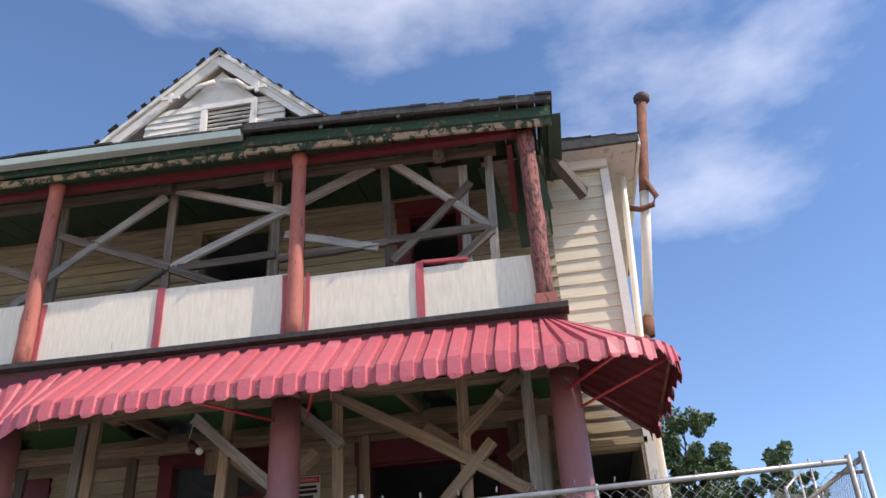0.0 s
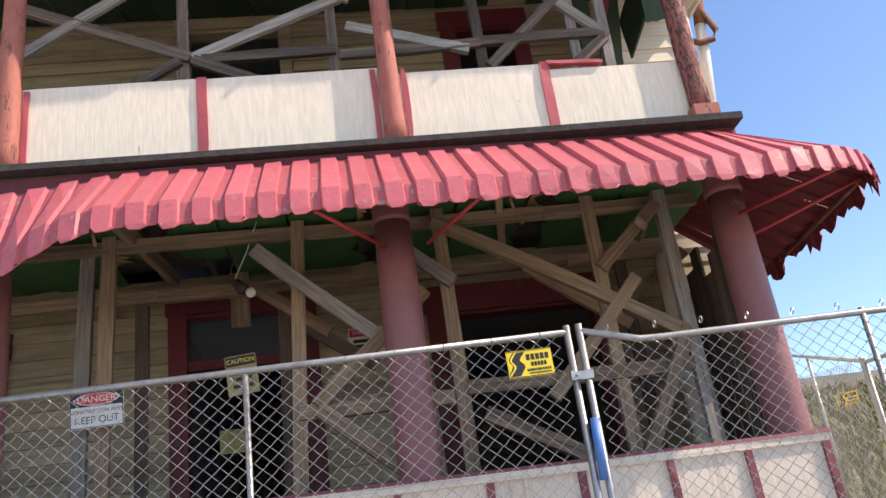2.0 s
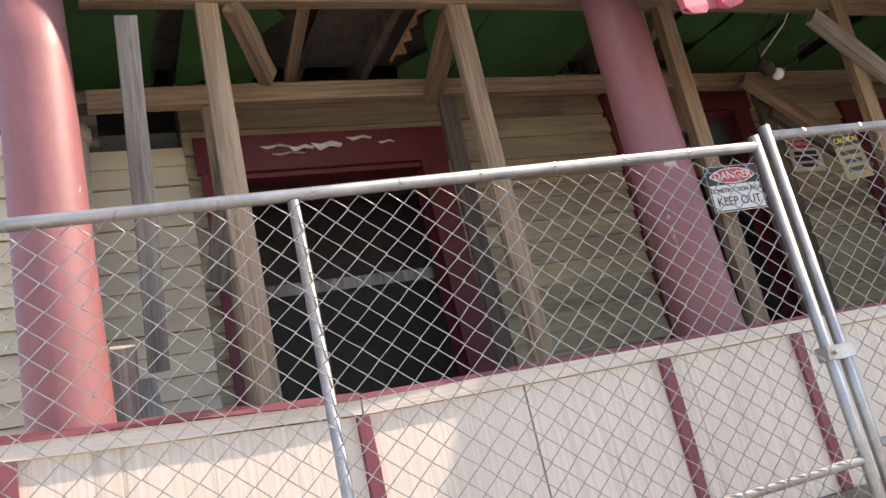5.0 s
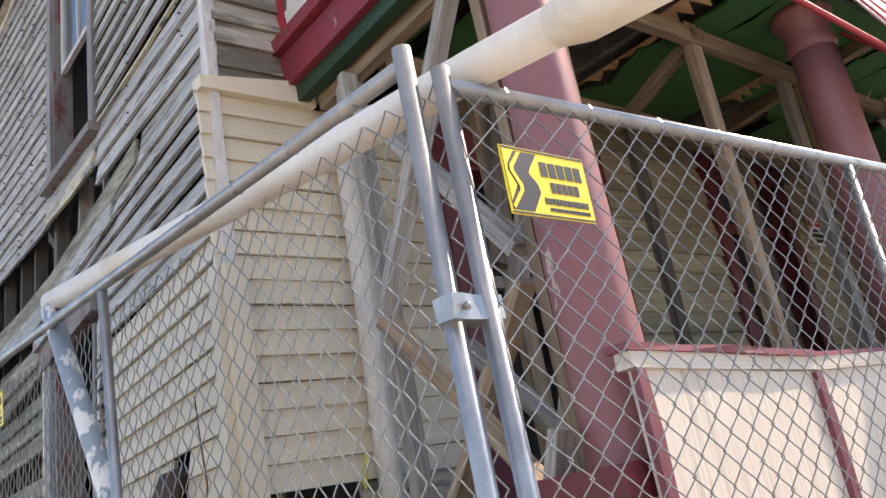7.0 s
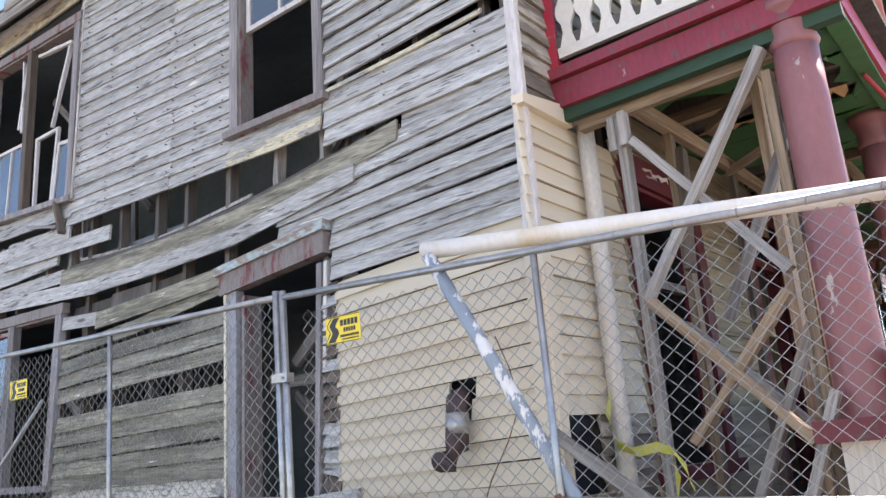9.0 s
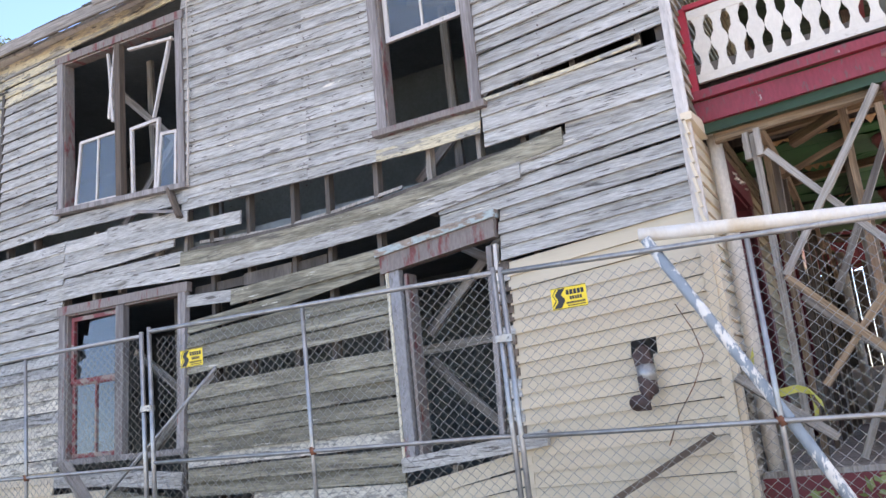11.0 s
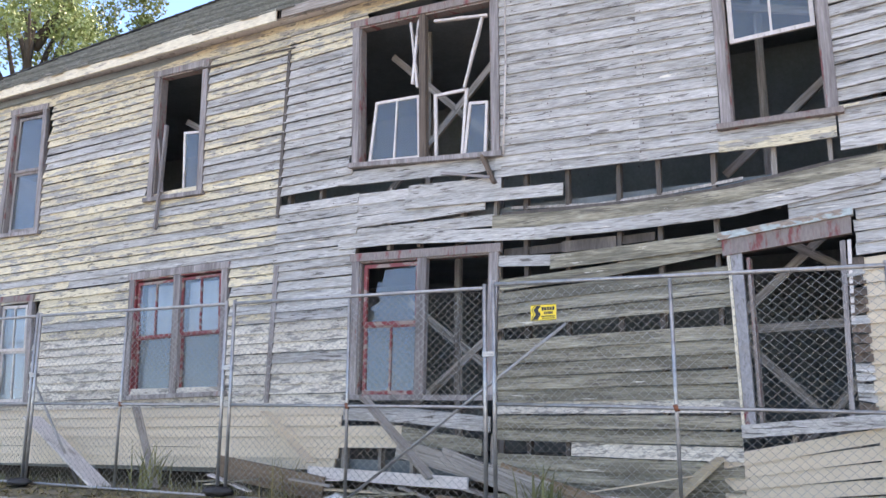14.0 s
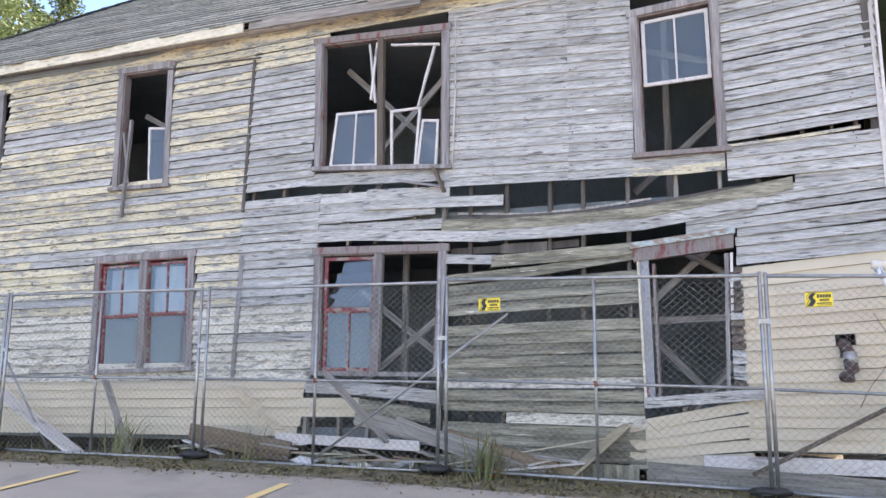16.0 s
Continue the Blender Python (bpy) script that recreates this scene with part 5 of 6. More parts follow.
LOW += [("brace", (-3.45, 7.68, 3.70), (-2.62, 7.68, 2.96)), ("post", (-4.70, 7.80, 0.92), (-4.66, 7.80, 3.9)), ("brace", (-3.07, 7.66, 2.48), (-2.22, 7.66, 3.25)), ("brace", (-3.07, 7.66, 2.46), (-2.40, 7.66, 1.88)),
        ("brace", (-2.1, 7.68, 3.80), (-0.3, 7.68, 2.72)), ("brace", (-0.3, 7.66, 2.75), (-0.9, 7.66, 1.7)), ("brace", (-1.4, 7.68, 2.35), (-0.6, 7.68, 3.2)),
        ("brace", (-6.95, 7.72, 3.78), (-6.72, 8.2, 3.66)), ("brace", (-5.8, 7.68, 3.85), (-5.75, 8.4, 3.6)), ("brace", (-0.85, 7.7, 3.3), (-0.3, 7.7, 3.8)), ("brace", (-2.0, 7.7, 3.3), (-2.5, 7.7, 3.75)),
        ("brace", (-1.9, 7.7, 2.3), (-0.9, 7.7, 1.75)), ("rail", (-2.0, 7.72, 2.5), (-0.3, 7.72, 2.5)), ("rail", (-3.2, 7.72, 2.45), (-2.1, 7.72, 2.45))]
shoring("brown timber posts and braces propping the porch deck", LOW, [TIMBER, TIMBER, TIMBER, GREYTIMBER], 0.10, 0.06, 5)
Y = 8.4
shoring("second row of brown timbers propping the porch deck", [
    ("post", U(-7.0, 0.92), U(-7.0, 3.6)), ("post", U(-5.66, 0.92), U(-5.66, 3.6)), ("post", U(-4.45, 0.92), U(-4.42, 3.6)), ("post", U(-3.36, 0.92), U(-3.3, 3.6)),
    ("post", U(-1.95, 0.92), U(-1.95, 3.6)), ("post", U(-0.45, 0.92), U(-0.45, 3.6)), ("brace", (-7.12, 8.35, 2.6), (-6.92, 8.35, 3.5)), ("brace", (-3.3, 8.35, 3.4), (-2.6, 8.35, 2.9)),
    ("brace", (-3.50, 8.3, 3.62), (-2.95, 8.3, 3.2)), ("brace", (-0.5, 8.3, 3.2), (0.1, 8.3, 3.6)), ("brace", (-1.3, 8.3, 3.6), (-0.5, 8.3, 3.0)),
], [TIMBER, DARKTIMBER], 0.10, 0.05, 6)
shoring("long brown header timbers under the porch ceiling", [
    ("beam", (-7.6, 7.75, 3.83), (-4.5, 7.75, 3.84)), ("beam", (-4.5, 7.76, 3.85), (-1.2, 7.76, 3.83)), ("beam", (-1.2, 7.75, 3.82), (0.05, 7.75, 3.83)),
    ("beam", (-7.6, 8.4, 3.66), (-4.3, 8.4, 3.67)), ("beam", (-4.3, 8.41, 3.67), (-0.9, 8.41, 3.66)), ("beam", (-0.9, 8.4, 3.65), (0.1, 8.4, 3.65)),
    ("joist", (-6.6, 7.4, 3.90), (-6.5, 8.6, 3.88)), ("joist", (-4.4, 7.3, 3.90), (-4.2, 8.6, 3.88)), ("joist", (-1.6, 7.4, 3.90), (-1.4, 8.6, 3.88)), ("joist", (-0.5, 7.6, 3.6), (-0.2, 8.5, 3.85)),
], [TIMBER], 0.10, 0.06, 7)
X = -7.80
S = lambda y, z, dx=0: (X + dx, y, z)  # noqa: E731
shoring("grey cross-braced frame closing the end of the porch", [
    ("post", S(8.42, 0.92), S(8.40, 3.5)), ("post", S(7.50, 0.92), S(7.50, 3.5)), ("brace", S(8.33, 3.33, -0.03), S(7.56, 2.36, -0.03)), ("brace", S(7.49, 3.62, -0.07), S(8.36, 2.34, -0.07)),
    ("rail", S(8.30, 2.33), S(7.56, 2.33)), ("brace", S(8.36, 2.33, -0.07), S(7.58, 1.46, -0.07)), ("brace", S(8.24, 1.50, 0.0), S(7.60, 2.26, 0.0)), ("brace", S(8.1, 0.95, 0.2), S(7.5, 2.2, 0.2)),
    ("brace", S(8.05, 2.2, 0.35), S(7.4, 3.5, 0.35)), ("brace", S(8.3, 2.2, 0.3), S(7.45, 1.3, 0.3)), ("block", S(8.46, 3.30), S(8.46, 3.52)), ("block", S(8.37, 3.30, -0.05), S(8.37, 3.52, -0.05)), ("brace", S(7.42, 1.7, -0.18), S(7.72, 0.95, -0.2)),
], [GREYTIMBER, GREYTIMBER, TIMBER], 0.085, 0.05, 8)

# ---------------------------------------------------------------- upper porch roof
proof = tagged(new("porch_roof"), "sagging porch roof with dark ragged shingles and green fascia", "roof", kind="structure")
shingle_slope(proof, (-8.2, 6.78, 6.56), (-2.8, 6.80, 6.45), (-2.8, 8.7, 7.0), (-8.2, 8.7, 7.0), 9, 30, SHINGLE, 61)
shingle_slope(proof, (-2.85, 6.80, 6.50), (0.34, 6.82, 6.34), (0.34, 8.7, 6.9), (-2.85, 8.7, 7.0), 9, 18, SHINGLE, 62)
for a, b in (((-8.2, 6.98, 6.42), (-2.83, 6.98, 6.34)), ((-2.85, 6.96, 6.35), (0.3, 6.96, 6.20))):
    up, dn = Vector((0, 0.0, 0.035)), Vector((0, 0.03, -0.06))
    beam("fascia", Vector(a) + up, Vector(b) + up, 0.04, 0.11, GREENFASCIA, proof, "green fascia board with flaking paint")
    beam("fascia_lath", Vector(a) + dn, Vector(b) + dn, 0.03, 0.07, PEELWOOD, proof, "bare peeling lath below the fascia")
beam("gutter", (-8.2, 6.84, 6.47), (-2.85, 6.84, 6.40), 0.10, 0.08, GUTTER, proof, "pale green metal gutter")
beam("drip_edge", (-2.9, 6.82, 6.46), (0.32, 6.84, 6.31), 0.04, 0.06, SHINGLE, proof)
for x in (-2.0, -1.2, -0.45):
    beam("bracket", (x, 6.80, 6.30), (x, 6.84, 6.40), 0.03, 0.02, GREENFASCIA, proof)
for i, x in enumerate(np.arange(-8.1, 0.3, 0.3)):
    if i in (24, 26):
        continue
    beam("soffit_board", (x, 7.0, 6.36 - 0.016 * (x + 8)), (x, 8.75, 6.72 - 0.012 * (x + 8)), 0.29 if i < 23 else 0.2, 0.015, GREENDARK, proof)
beam("end_board", (0.28, 6.95, 6.24), (0.28, 8.6, 6.62), 0.03, 0.22, GREENFASCIA, proof)
beam("loose_board", (0.0, 7.4, 6.25), (0.12, 7.7, 5.55), 0.20, 0.02, GREENDARK, proof, "hanging green board", up=(0, 1, 0))
beam("loose_board", (-0.15, 7.5, 6.3), (-0.18, 8.2, 5.9), 0.06, 0.03, MAROON, proof)
beam("loose_board", (-0.45, 7.9, 6.35), (-0.30, 8.3, 5.75), 0.16, 0.015, GREENDARK, proof, "hanging green board", up=(0, 1, 0))
beam("loose_board", (-0.1, 8.0, 6.45), (-0.05, 8.5, 5.6), 0.22, 0.015, GREENDARK, proof, "hanging green board", up=(0, 1, 0))
beam("loose_board", (0.18, 7.3, 6.2), (0.2, 8.6, 6.0), 0.02, 0.5, GREENDARK, proof, "sagging green end board")
beam("broken_rafter", (0.22, 8.0, 6.55), (0.62, 8.62, 6.28), 0.10, 0.14, DARKWOOD, proof)

# balustrade at the end of the upper porch
bal = thing("balustrade", "white fretwork balustrade with a red frame, paint flaking", "balustrade")
P_B = lambda y, z, o=0.0: (-7.88 - o, y, z - 0.03 + 0.03 * (8.78 - y))  # noqa: E731
beam("bottom_rail", P_B(8.72, 4.06), P_B(7.3, 4.06), 0.05, 0.07, WHITEPAINT, bal)
beam("top_rail", P_B(8.72, 4.62), P_B(7.3, 4.62), 0.06, 0.08, WHITEPAINT, bal)
beam("cap", P_B(8.74, 4.69), P_B(7.3, 4.69), 0.09, 0.04, REDPAINT, bal)
beam("end_post", P_B(8.76, 3.95), P_B(8.76, 4.70), 0.05, 0.06, REDPAINT, bal)
prof = [(0.0, 0.06), (0.10, 0.03), (0.16, 0.035), (0.21, 0.062), (0.25, 0.070), (0.29, 0.062), (0.34, 0.035), (0.42, 0.03), (0.50, 0.06)]
for i in range(10):
    yc = 8.64 - i * 0.14
    verts, faces = [], []
    for o in (0, 0.025):
        for z, hw in prof:
            verts += [P_B(yc - hw, 4.09 + z, o), P_B(yc + hw, 4.09 + z, o)]
    n = len(prof)
    for k in range(n - 1):
        a = 2 * k
        faces += [(a, a + 1, a + 3, a + 2), (2 * n + a, 2 * n + a + 2, 2 * n + a + 3, 2 * n + a + 1), (a, a + 2, 2 * n + a + 2, 2 * n + a), (a + 1, 2 * n + a + 1, 2 * n + a + 3, a + 3)]
    link_mesh("baluster", mesh_of("baluster", verts, faces, WHITEPAINT), WHITEPAINT, bal)

# ---------------------------------------------------------------- awning
awn = thing("awning", "pink enamelled metal awning of fluted pans, bent and rusting", "awning")
ra = random.Random(14)


def awn_front(x):
    sag = ease((-4.2 - x) / 1.15)
    t = Vector((x - 0.06 * sag, 7.06 + 0.02 * sag, 4.06 - 0.02 * (x + 2.5) / 2.5 * (x > -2.5) - 0.10 * sag))
    b = Vector((x + 0.05 * sag, 6.40 + 0.36 * sag, 3.50 - 0.27 * sag))
    return t, b


edge = [awn_front(-5.38 + i * 0.1905) for i in range(29)]
for i in range(1, 11):
    a = math.pi / 2 * i / 10
    edge.append((Vector((-0.05 + 0.22 * math.sin(a), 7.06 + 0.18 * (1 - math.cos(a)), 4.04)), Vector((-0.05 + 1.10 * math.sin(a), 6.40 + 0.75 * (1 - math.cos(a)), 3.50 + 0.10 * math.sin(a)))))
for i in range(1, 9):
    edge.append((Vector((0.18, 7.24 + 0.19 * i, 4.05)), Vector((1.05 - 0.02 * i, 7.15 + 0.19 * i, 3.60 - 0.02 * i))))
FL = [(0.0, 0), (0.05, 1), (0.60, 1), (0.65, 0), (1.0, 0)]
for i, ((t0, b0), (t1, b1)) in enumerate(zip(edge, edge[1:])):
    across, down = (b1 - b0).normalized(), ((b0 + b1) - (t0 + t1)).normalized()
    nrm = across.cross(down)
    if nrm.z < 0:
        nrm = -nrm
    outw = Vector((nrm.x, nrm.y, 0)).normalized()
    ragged = i > 33
    drop = 0.165 + ra.uniform(-0.012, 0.012)
    torn = ra.uniform(0.0, 0.11) if ragged else 0
    verts, mats_f, faces = [], [], []
    rows = [(0.0, 0, 0), (0.5, 0, 0), (1.0, 0, 0), (1.0, 0.012, -(drop - 0.035 - torn)), (1.0, 0.012, -(drop - torn))]
    h = 0.024
    for r, (f, o, dz) in enumerate(rows):
        for k, (g, up) in enumerate(FL):
            gg = g
            if r == 4:
                gg = (0.03, 0.17, 0.50, 0.70, 0.96)[k]
            p = t0.lerp(t1, gg).lerp(b0.lerp(b1, gg), f)
            p = p + nrm * (h * up if r < 3 else 0) + outw * (o + (h * up if r >= 3 else 0)) + Vector((0, 0, dz + (0.03 if r == 4 and not up else 0) + (ra.uniform(-0.07, 0.05) if ragged and r == 4 else 0)))
            p += Vector((ra.uniform(-0.003, 0.003), ra.uniform(-0.003, 0.003), ra.uniform(-0.003, 0.003)))
            verts.append(p)
    nv = len(verts)
    verts += [v - nrm * 0.004 - outw * 0.003 for v in verts]
    for r in range(4):
        for k in range(4):
            a = r * 5 + k
            faces.append((a, a + 1, a + 6, a + 5))
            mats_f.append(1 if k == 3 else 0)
            # underside faces take the shade-darkened red
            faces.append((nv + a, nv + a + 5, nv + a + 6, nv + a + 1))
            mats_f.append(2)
    rim = [0, 1, 2, 3, 4, 9, 14, 19, 24, 23, 22, 21, 20, 15, 10, 5]
    for a, b in zip(rim, rim[1:] + rim[:1]):
        faces.append((a, nv + a, nv + b, b))
        mats_f.append(0)
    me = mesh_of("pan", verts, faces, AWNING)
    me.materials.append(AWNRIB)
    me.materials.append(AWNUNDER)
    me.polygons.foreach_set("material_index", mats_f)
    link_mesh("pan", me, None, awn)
tube("arm", [(-5.12, 7.2, 3.72), (-5.3, 6.82, 3.26)], 0.012, REDROD, awn, sides=6)
tube("arm", [(-6.35, 7.2, 3.86), (-5.35, 6.86, 3.30)], 0.018, REDROD, awn, "red bracket rod, twisted loose", sides=6)
for x, x2 in ((-2.50, -2.95), (-2.20, -1.92), (0.1, 0.5)):
    tube("arm", [(x, 7.25, 3.45), (x2, 6.5, 3.42)], 0.014, REDROD, awn, sides=6)
tube("arm", [(0.2, 7.3, 3.3), (0.98, 7.0, 3.55)], 0.012, REDROD, awn, sides=6)
tube("frame_rail", [(-4.3, 6.45, 3.46), (-0.1, 6.45, 3.46)], 0.016, REDROD, awn, sides=6)
tube("frame_rail", [(0.98, 7.05, 3.54), (0.95, 8.6, 3.42)], 0.016, RUST, awn, sides=6)
for s in (6, 19):
    t, b = edge[s]
    tube("hem_scrap", [b + Vector((0, 0.02, -0.1)), b + Vector((0.02, 0.03, -0.22))], 0.01, RUST, awn, sides=5)
tube("end_trim", [edge[0][0] + Vector((-0.02, 0, 0.01)), edge[0][1] + Vector((-0.02, 0, 0.01))], 0.007, WHITETRIM, awn, "bare metal edge strip", sides=6)

# ---------------------------------------------------------------- pipes
vp = thing("vent_pipe", "tall rusty vent pipe with a white lower length", "pipe")
tube("upper_pipe", [(1.60, 9.3, 8.05), (1.42, 9.3, 6.75), (1.40, 9.3, 6.62)], 0.065, RUST, vp)
tube("cap", [(1.60, 9.3, 8.0), (1.605, 9.3, 8.04), (1.61, 9.3, 8.10), (1.61, 9.3, 8.14)], [0.07, 0.105, 0.105, 0.07], DARKRUST, vp)
tube("lower_pipe", [(1.40, 9.3, 6.62), (1.35, 9.3, 6.2), (1.16, 9.3, 4.9)], 0.06, WPIPE, vp)
tube("elbow", [(1.16, 9.3, 4.95), (1.14, 9.3, 4.72), (1.10, 9.28, 4.66), (1.0, 9.2, 4.66)], 0.065, RUST, vp)
tube("side_pipe", [(1.42, 9.25, 6.8), (1.52, 9.22, 6.5), (1.46, 9.22, 6.38), (1.30, 9.22, 6.34), (1.18, 9.2, 6.36)], 0.035, RUST, vp)
ds = thing("downspout", "cream painted downspout at the house corner", "downspout")
tube("spout", [(1.14, 9.1, 6.75), (1.12, 9.1, 6.3), (1.0, 9.05, 4.5), (0.96, 9.0, 0.3)], 0.04, WPIPE, ds)
ds = thing("downspout", "thick cream downspout with a chipped collar, by the porch end", "downspout")
tube("spout", [(-7.66, 8.72, 3.62), (-7.68, 8.71, 3.1), (-7.72, 8.71, 1.9), (-7.74, 8.71, 0.7)], 0.058, SPOUT, ds)
tube("collar", [(-7.66, 8.72, 3.60), (-7.66, 8.72, 3.66), (-7.66, 8.72, 3.68)], [0.075, 0.075, 0.06], SPOUT, ds)
ds2 = thing("porch_pipe", "cream round pipe standing behind the porch posts", "pipe")
tube("pipe", [(-0.19, 8.2, 0.92), (-0.15, 8.2, 3.55)], 0.062, WPIPE, ds2)
lp = thing("leaning_pole", "long peeling white pole lying along the fence top", "pole")
tube("pole", [(-8.978, 9.143, 2.64), (-8.90, 8.2, 2.558), (-8.83, 7.3, 2.478), (-8.783, 6.70, 2.432), (-8.765, 6.47, 2.408)], [0.048, 0.048, 0.047, 0.046, 0.046], WPIPE, lp, sides=20)
tube("mouth", [(-8.766, 6.48, 2.409), (-8.760, 6.41, 2.402), (-8.748, 6.22, 2.384), (-8.750, 6.24, 2.386), (-8.762, 6.42, 2.403), (-8.763, 6.44, 2.405)], [0.046, 0.062, 0.062, 0.056, 0.055, 0.01], WPIPE, lp, "open flared pipe mouth", sides=22, cap=False)
pp = thing("leaning_pipe", "white and grey peeling pipe leaning on the wall", "pipe")
tube("pipe", [(-9.0, 9.10, 2.60), (-8.97, 8.75, 1.95), (-8.95, 8.35, 1.2), (-8.93, 7.80, 0.1)], 0.038, WGPIPE, pp)
duct = thing("duct_elbow", "dark rusted duct elbow with silver tape poking from the siding", "duct")
tube("duct", [(-8.30, 9.42, 1.90), (-8.44, 9.40, 1.86), (-8.50, 9.37, 1.74)], [0.06, 0.065, 0.065], DARKRUST, duct)
tube("tape_band", [(-8.49, 9.37, 1.78), (-8.51, 9.36, 1.66)], 0.07, STEEL, duct, "silver foil tape")
tube("outlet", [(-8.50, 9.37, 1.70), (-8.53, 9.36, 1.60), (-8.58, 9.40, 1.52), (-8.60, 9.44, 1.52), (-8.54, 9.40, 1.53)], [0.07, 0.072, 0.075, 0.06, 0.03], DARKRUST, duct, cap=False)

# ---------------------------------------------------------------- fence
PITCH, RISE = 0.090, 0.078
MESHES = {}


def wire_mesh(length, height):
    """Chain link: zigzag wires that meet at the corners of the diamonds."""
    key = (round(length, 2), round(height, 2))
    if key in MESHES:
        return MESHES[key]
    n, m, r = int(length / (PITCH / 2)), int(height / (RISE / 2)) + 1, 0.0026
    i, j = np.meshgrid(np.arange(n), np.arange(m), indexing="ij")
    x = (i + (i + j) % 2) * PITCH / 2 + np.random.RandomState(4).uniform(-0.003, 0.003, i.shape)
    z = j * RISE / 2
    y = np.where((i + j) % 2 == 0, 0.003, -0.003)
    ang = np.array([0, 2.094, 4.189])
    v = np.stack([x[..., None] + r * 1.25 * np.cos(ang), y[..., None] + r * np.sin(ang), z[..., None] + 0 * ang], -1).reshape(-1, 3)
    base = (i[:, :-1] * m + j[:, :-1]).ravel() * 3
    faces = np.concatenate([np.stack([base + k, base + (k + 1) % 3, base + 3 + (k + 1) % 3, base + 3 + k], -1) for k in range(3)])
    me = bpy.data.meshes.new("chain_link")
    me.from_pydata(v.tolist(), [], faces.tolist())
    me.materials.append(WIRE)
    me.shade_smooth()
    MESHES[key] = me
    return me


def fence_panel(a, b, top_a, top_b, height=2.26, label="galvanised chain-link fence panel with a middle rail", mid=True, dip=0.0):
    a, b = Vector((*a, 0)), Vector((*b, 0))
    length = (b - a).length
    ob = thing("chain_link_fence", label, "fence", "chain-link fence panels")
    R = 0.021
    U3 = lambda s, z: Vector((a.x + (b.x - a.x) * s, a.y + (b.y - a.y) * s, top_a + (top_b - top_a) * s - height + z))  # noqa: E731
    tube("post", [U3(0, -0.03), U3(0, height + 0.04)], R, STEEL, ob, sides=10)
    tube("post", [U3(1, -0.03), U3(1, height + 0.04)], R, STEEL, ob, sides=10)
    tube("middle_post", [U3(0.5, 0.02), U3(0.5, height - 0.02)], R * 0.85, STEEL, ob, sides=10)
    top = [U3(0, height)] + ([U3(0.1, height - dip), U3(0.14, height - dip)] if dip else []) + [U3(0.5, height - dip * 0.6), U3(1, height)]
    tube("top_rail", top, R * 0.95, STEEL, ob, sides=10)
    tube("bottom_rail", [U3(0, 0.06), U3(1, 0.06)], R * 0.85, STEEL, ob, sides=8)
    if mid:
        tube("middle_rail", [U3(0, 1.08), U3(1, 1.08)], R * 0.8, STEEL, ob, sides=8)
        tube("rail_collar", [U3(0.497, 1.05), U3(0.503, 1.11)], R * 1.15, RUST, ob, sides=8)
    me = wire_mesh(length - 0.05, height - 0.06 - dip)
    net = link_mesh("chain_link", me, None, ob)
    way = (U3(1, 0) - U3(0, 0)).normalized()
    side = Vector((0, 0, 1)).cross(way).normalized()
    m = Matrix((way, side, Vector((0, 0, 1)))).transposed().to_4x4()
    m.translation = U3(0, 0.06) + way * 0.025 - side * 0.026
    net.matrix_basis = m
    rt = random.Random(int(length * 1000))
    bm = bmesh.new()
    for i in range(int(length / 0.28)):
        p = U3((i + 0.6) * 0.28 / length, height)
        bmesh.ops.create_cone(bm, cap_ends=False, segments=8, radius1=R * 1.05, radius2=R * 1.05, depth=0.007, matrix=Matrix.Translation(p) @ way.to_track_quat("Z", "Y").to_matrix().to_4x4() @ pose(0, 0, 0, rt.uniform(-15, 15), 0, 0))
    part("wire_tie", bm, WIRE, ob)["kind"] = "stuff"
    return ob


def clamp(p, axis):
    ob = thing("fence_clamp", "galvanised clamp joining two fence posts", "clamp", "fence clamps")
    p = Vector(p)
    way = Vector((1, 0, 0)) if axis == "x" else Vector((0, 1, 0))
    beam("strap", p - way * 0.065, p + way * 0.065, 0.056, 0.05, STEEL, ob)
    tube("bolt", [p + Vector((-0.04, -0.04, 0)), p + Vector((0.04, 0.04, 0))], 0.007, STEEL, ob, sides=6)


fence_panel((-8.895, 6.70), (-5.32, 6.62), 2.365, 2.43)
fence_panel((-5.25, 6.62), (-1.57, 6.39), 2.47, 2.46)
fence_panel((-1.50, 6.38), (1.92, 6.30), 2.46, 2.40, dip=0.08)
SIDE = [(6.73, 2.415), (10.17, 2.56), (10.23, 2.57), (13.73, 2.675), (13.83, 2.645), (17.08, 2.70), (17.20, 2.70), (20.5, 2.75), (20.57, 2.75), (24.0, 2.78)]
for (y0, z0), (y1, z1) in zip(SIDE[::2], SIDE[1::2]):
    fence_panel((-8.965 if y0 < 7 else -9.06, y0), (-9.06, y1), z0, z1)
BACK = [((2.02, 6.32), (2.3, 9.7), 2.42, 2.75), ((2.32, 9.78), (3.1, 13.1), 2.78, 3.7), ((3.12, 13.2), (4.4, 16.4), 3.75, 4.9)]
for a, b, z0, z1 in BACK:
    fence_panel(a, b, z0, z1, 2.1, "galvanised chain-link fence panel climbing the grass bank", mid=False)
for p, ax in (((-8.93, 6.718, 1.88), "x"), ((-5.285, 6.62, 1.62), "x"), ((-1.535, 6.385, 2.2), "x"), ((-9.06, 10.20, 2.08), "y"), ((-9.06, 13.78, 1.98), "y"), ((-9.05, 17.135, 1.95), "y"), ((-9.05, 20.535, 1.95), "y")):
    clamp(p, ax)
stub = thing("blue_strap", "blue plastic strap tied round a fence post", "strap")
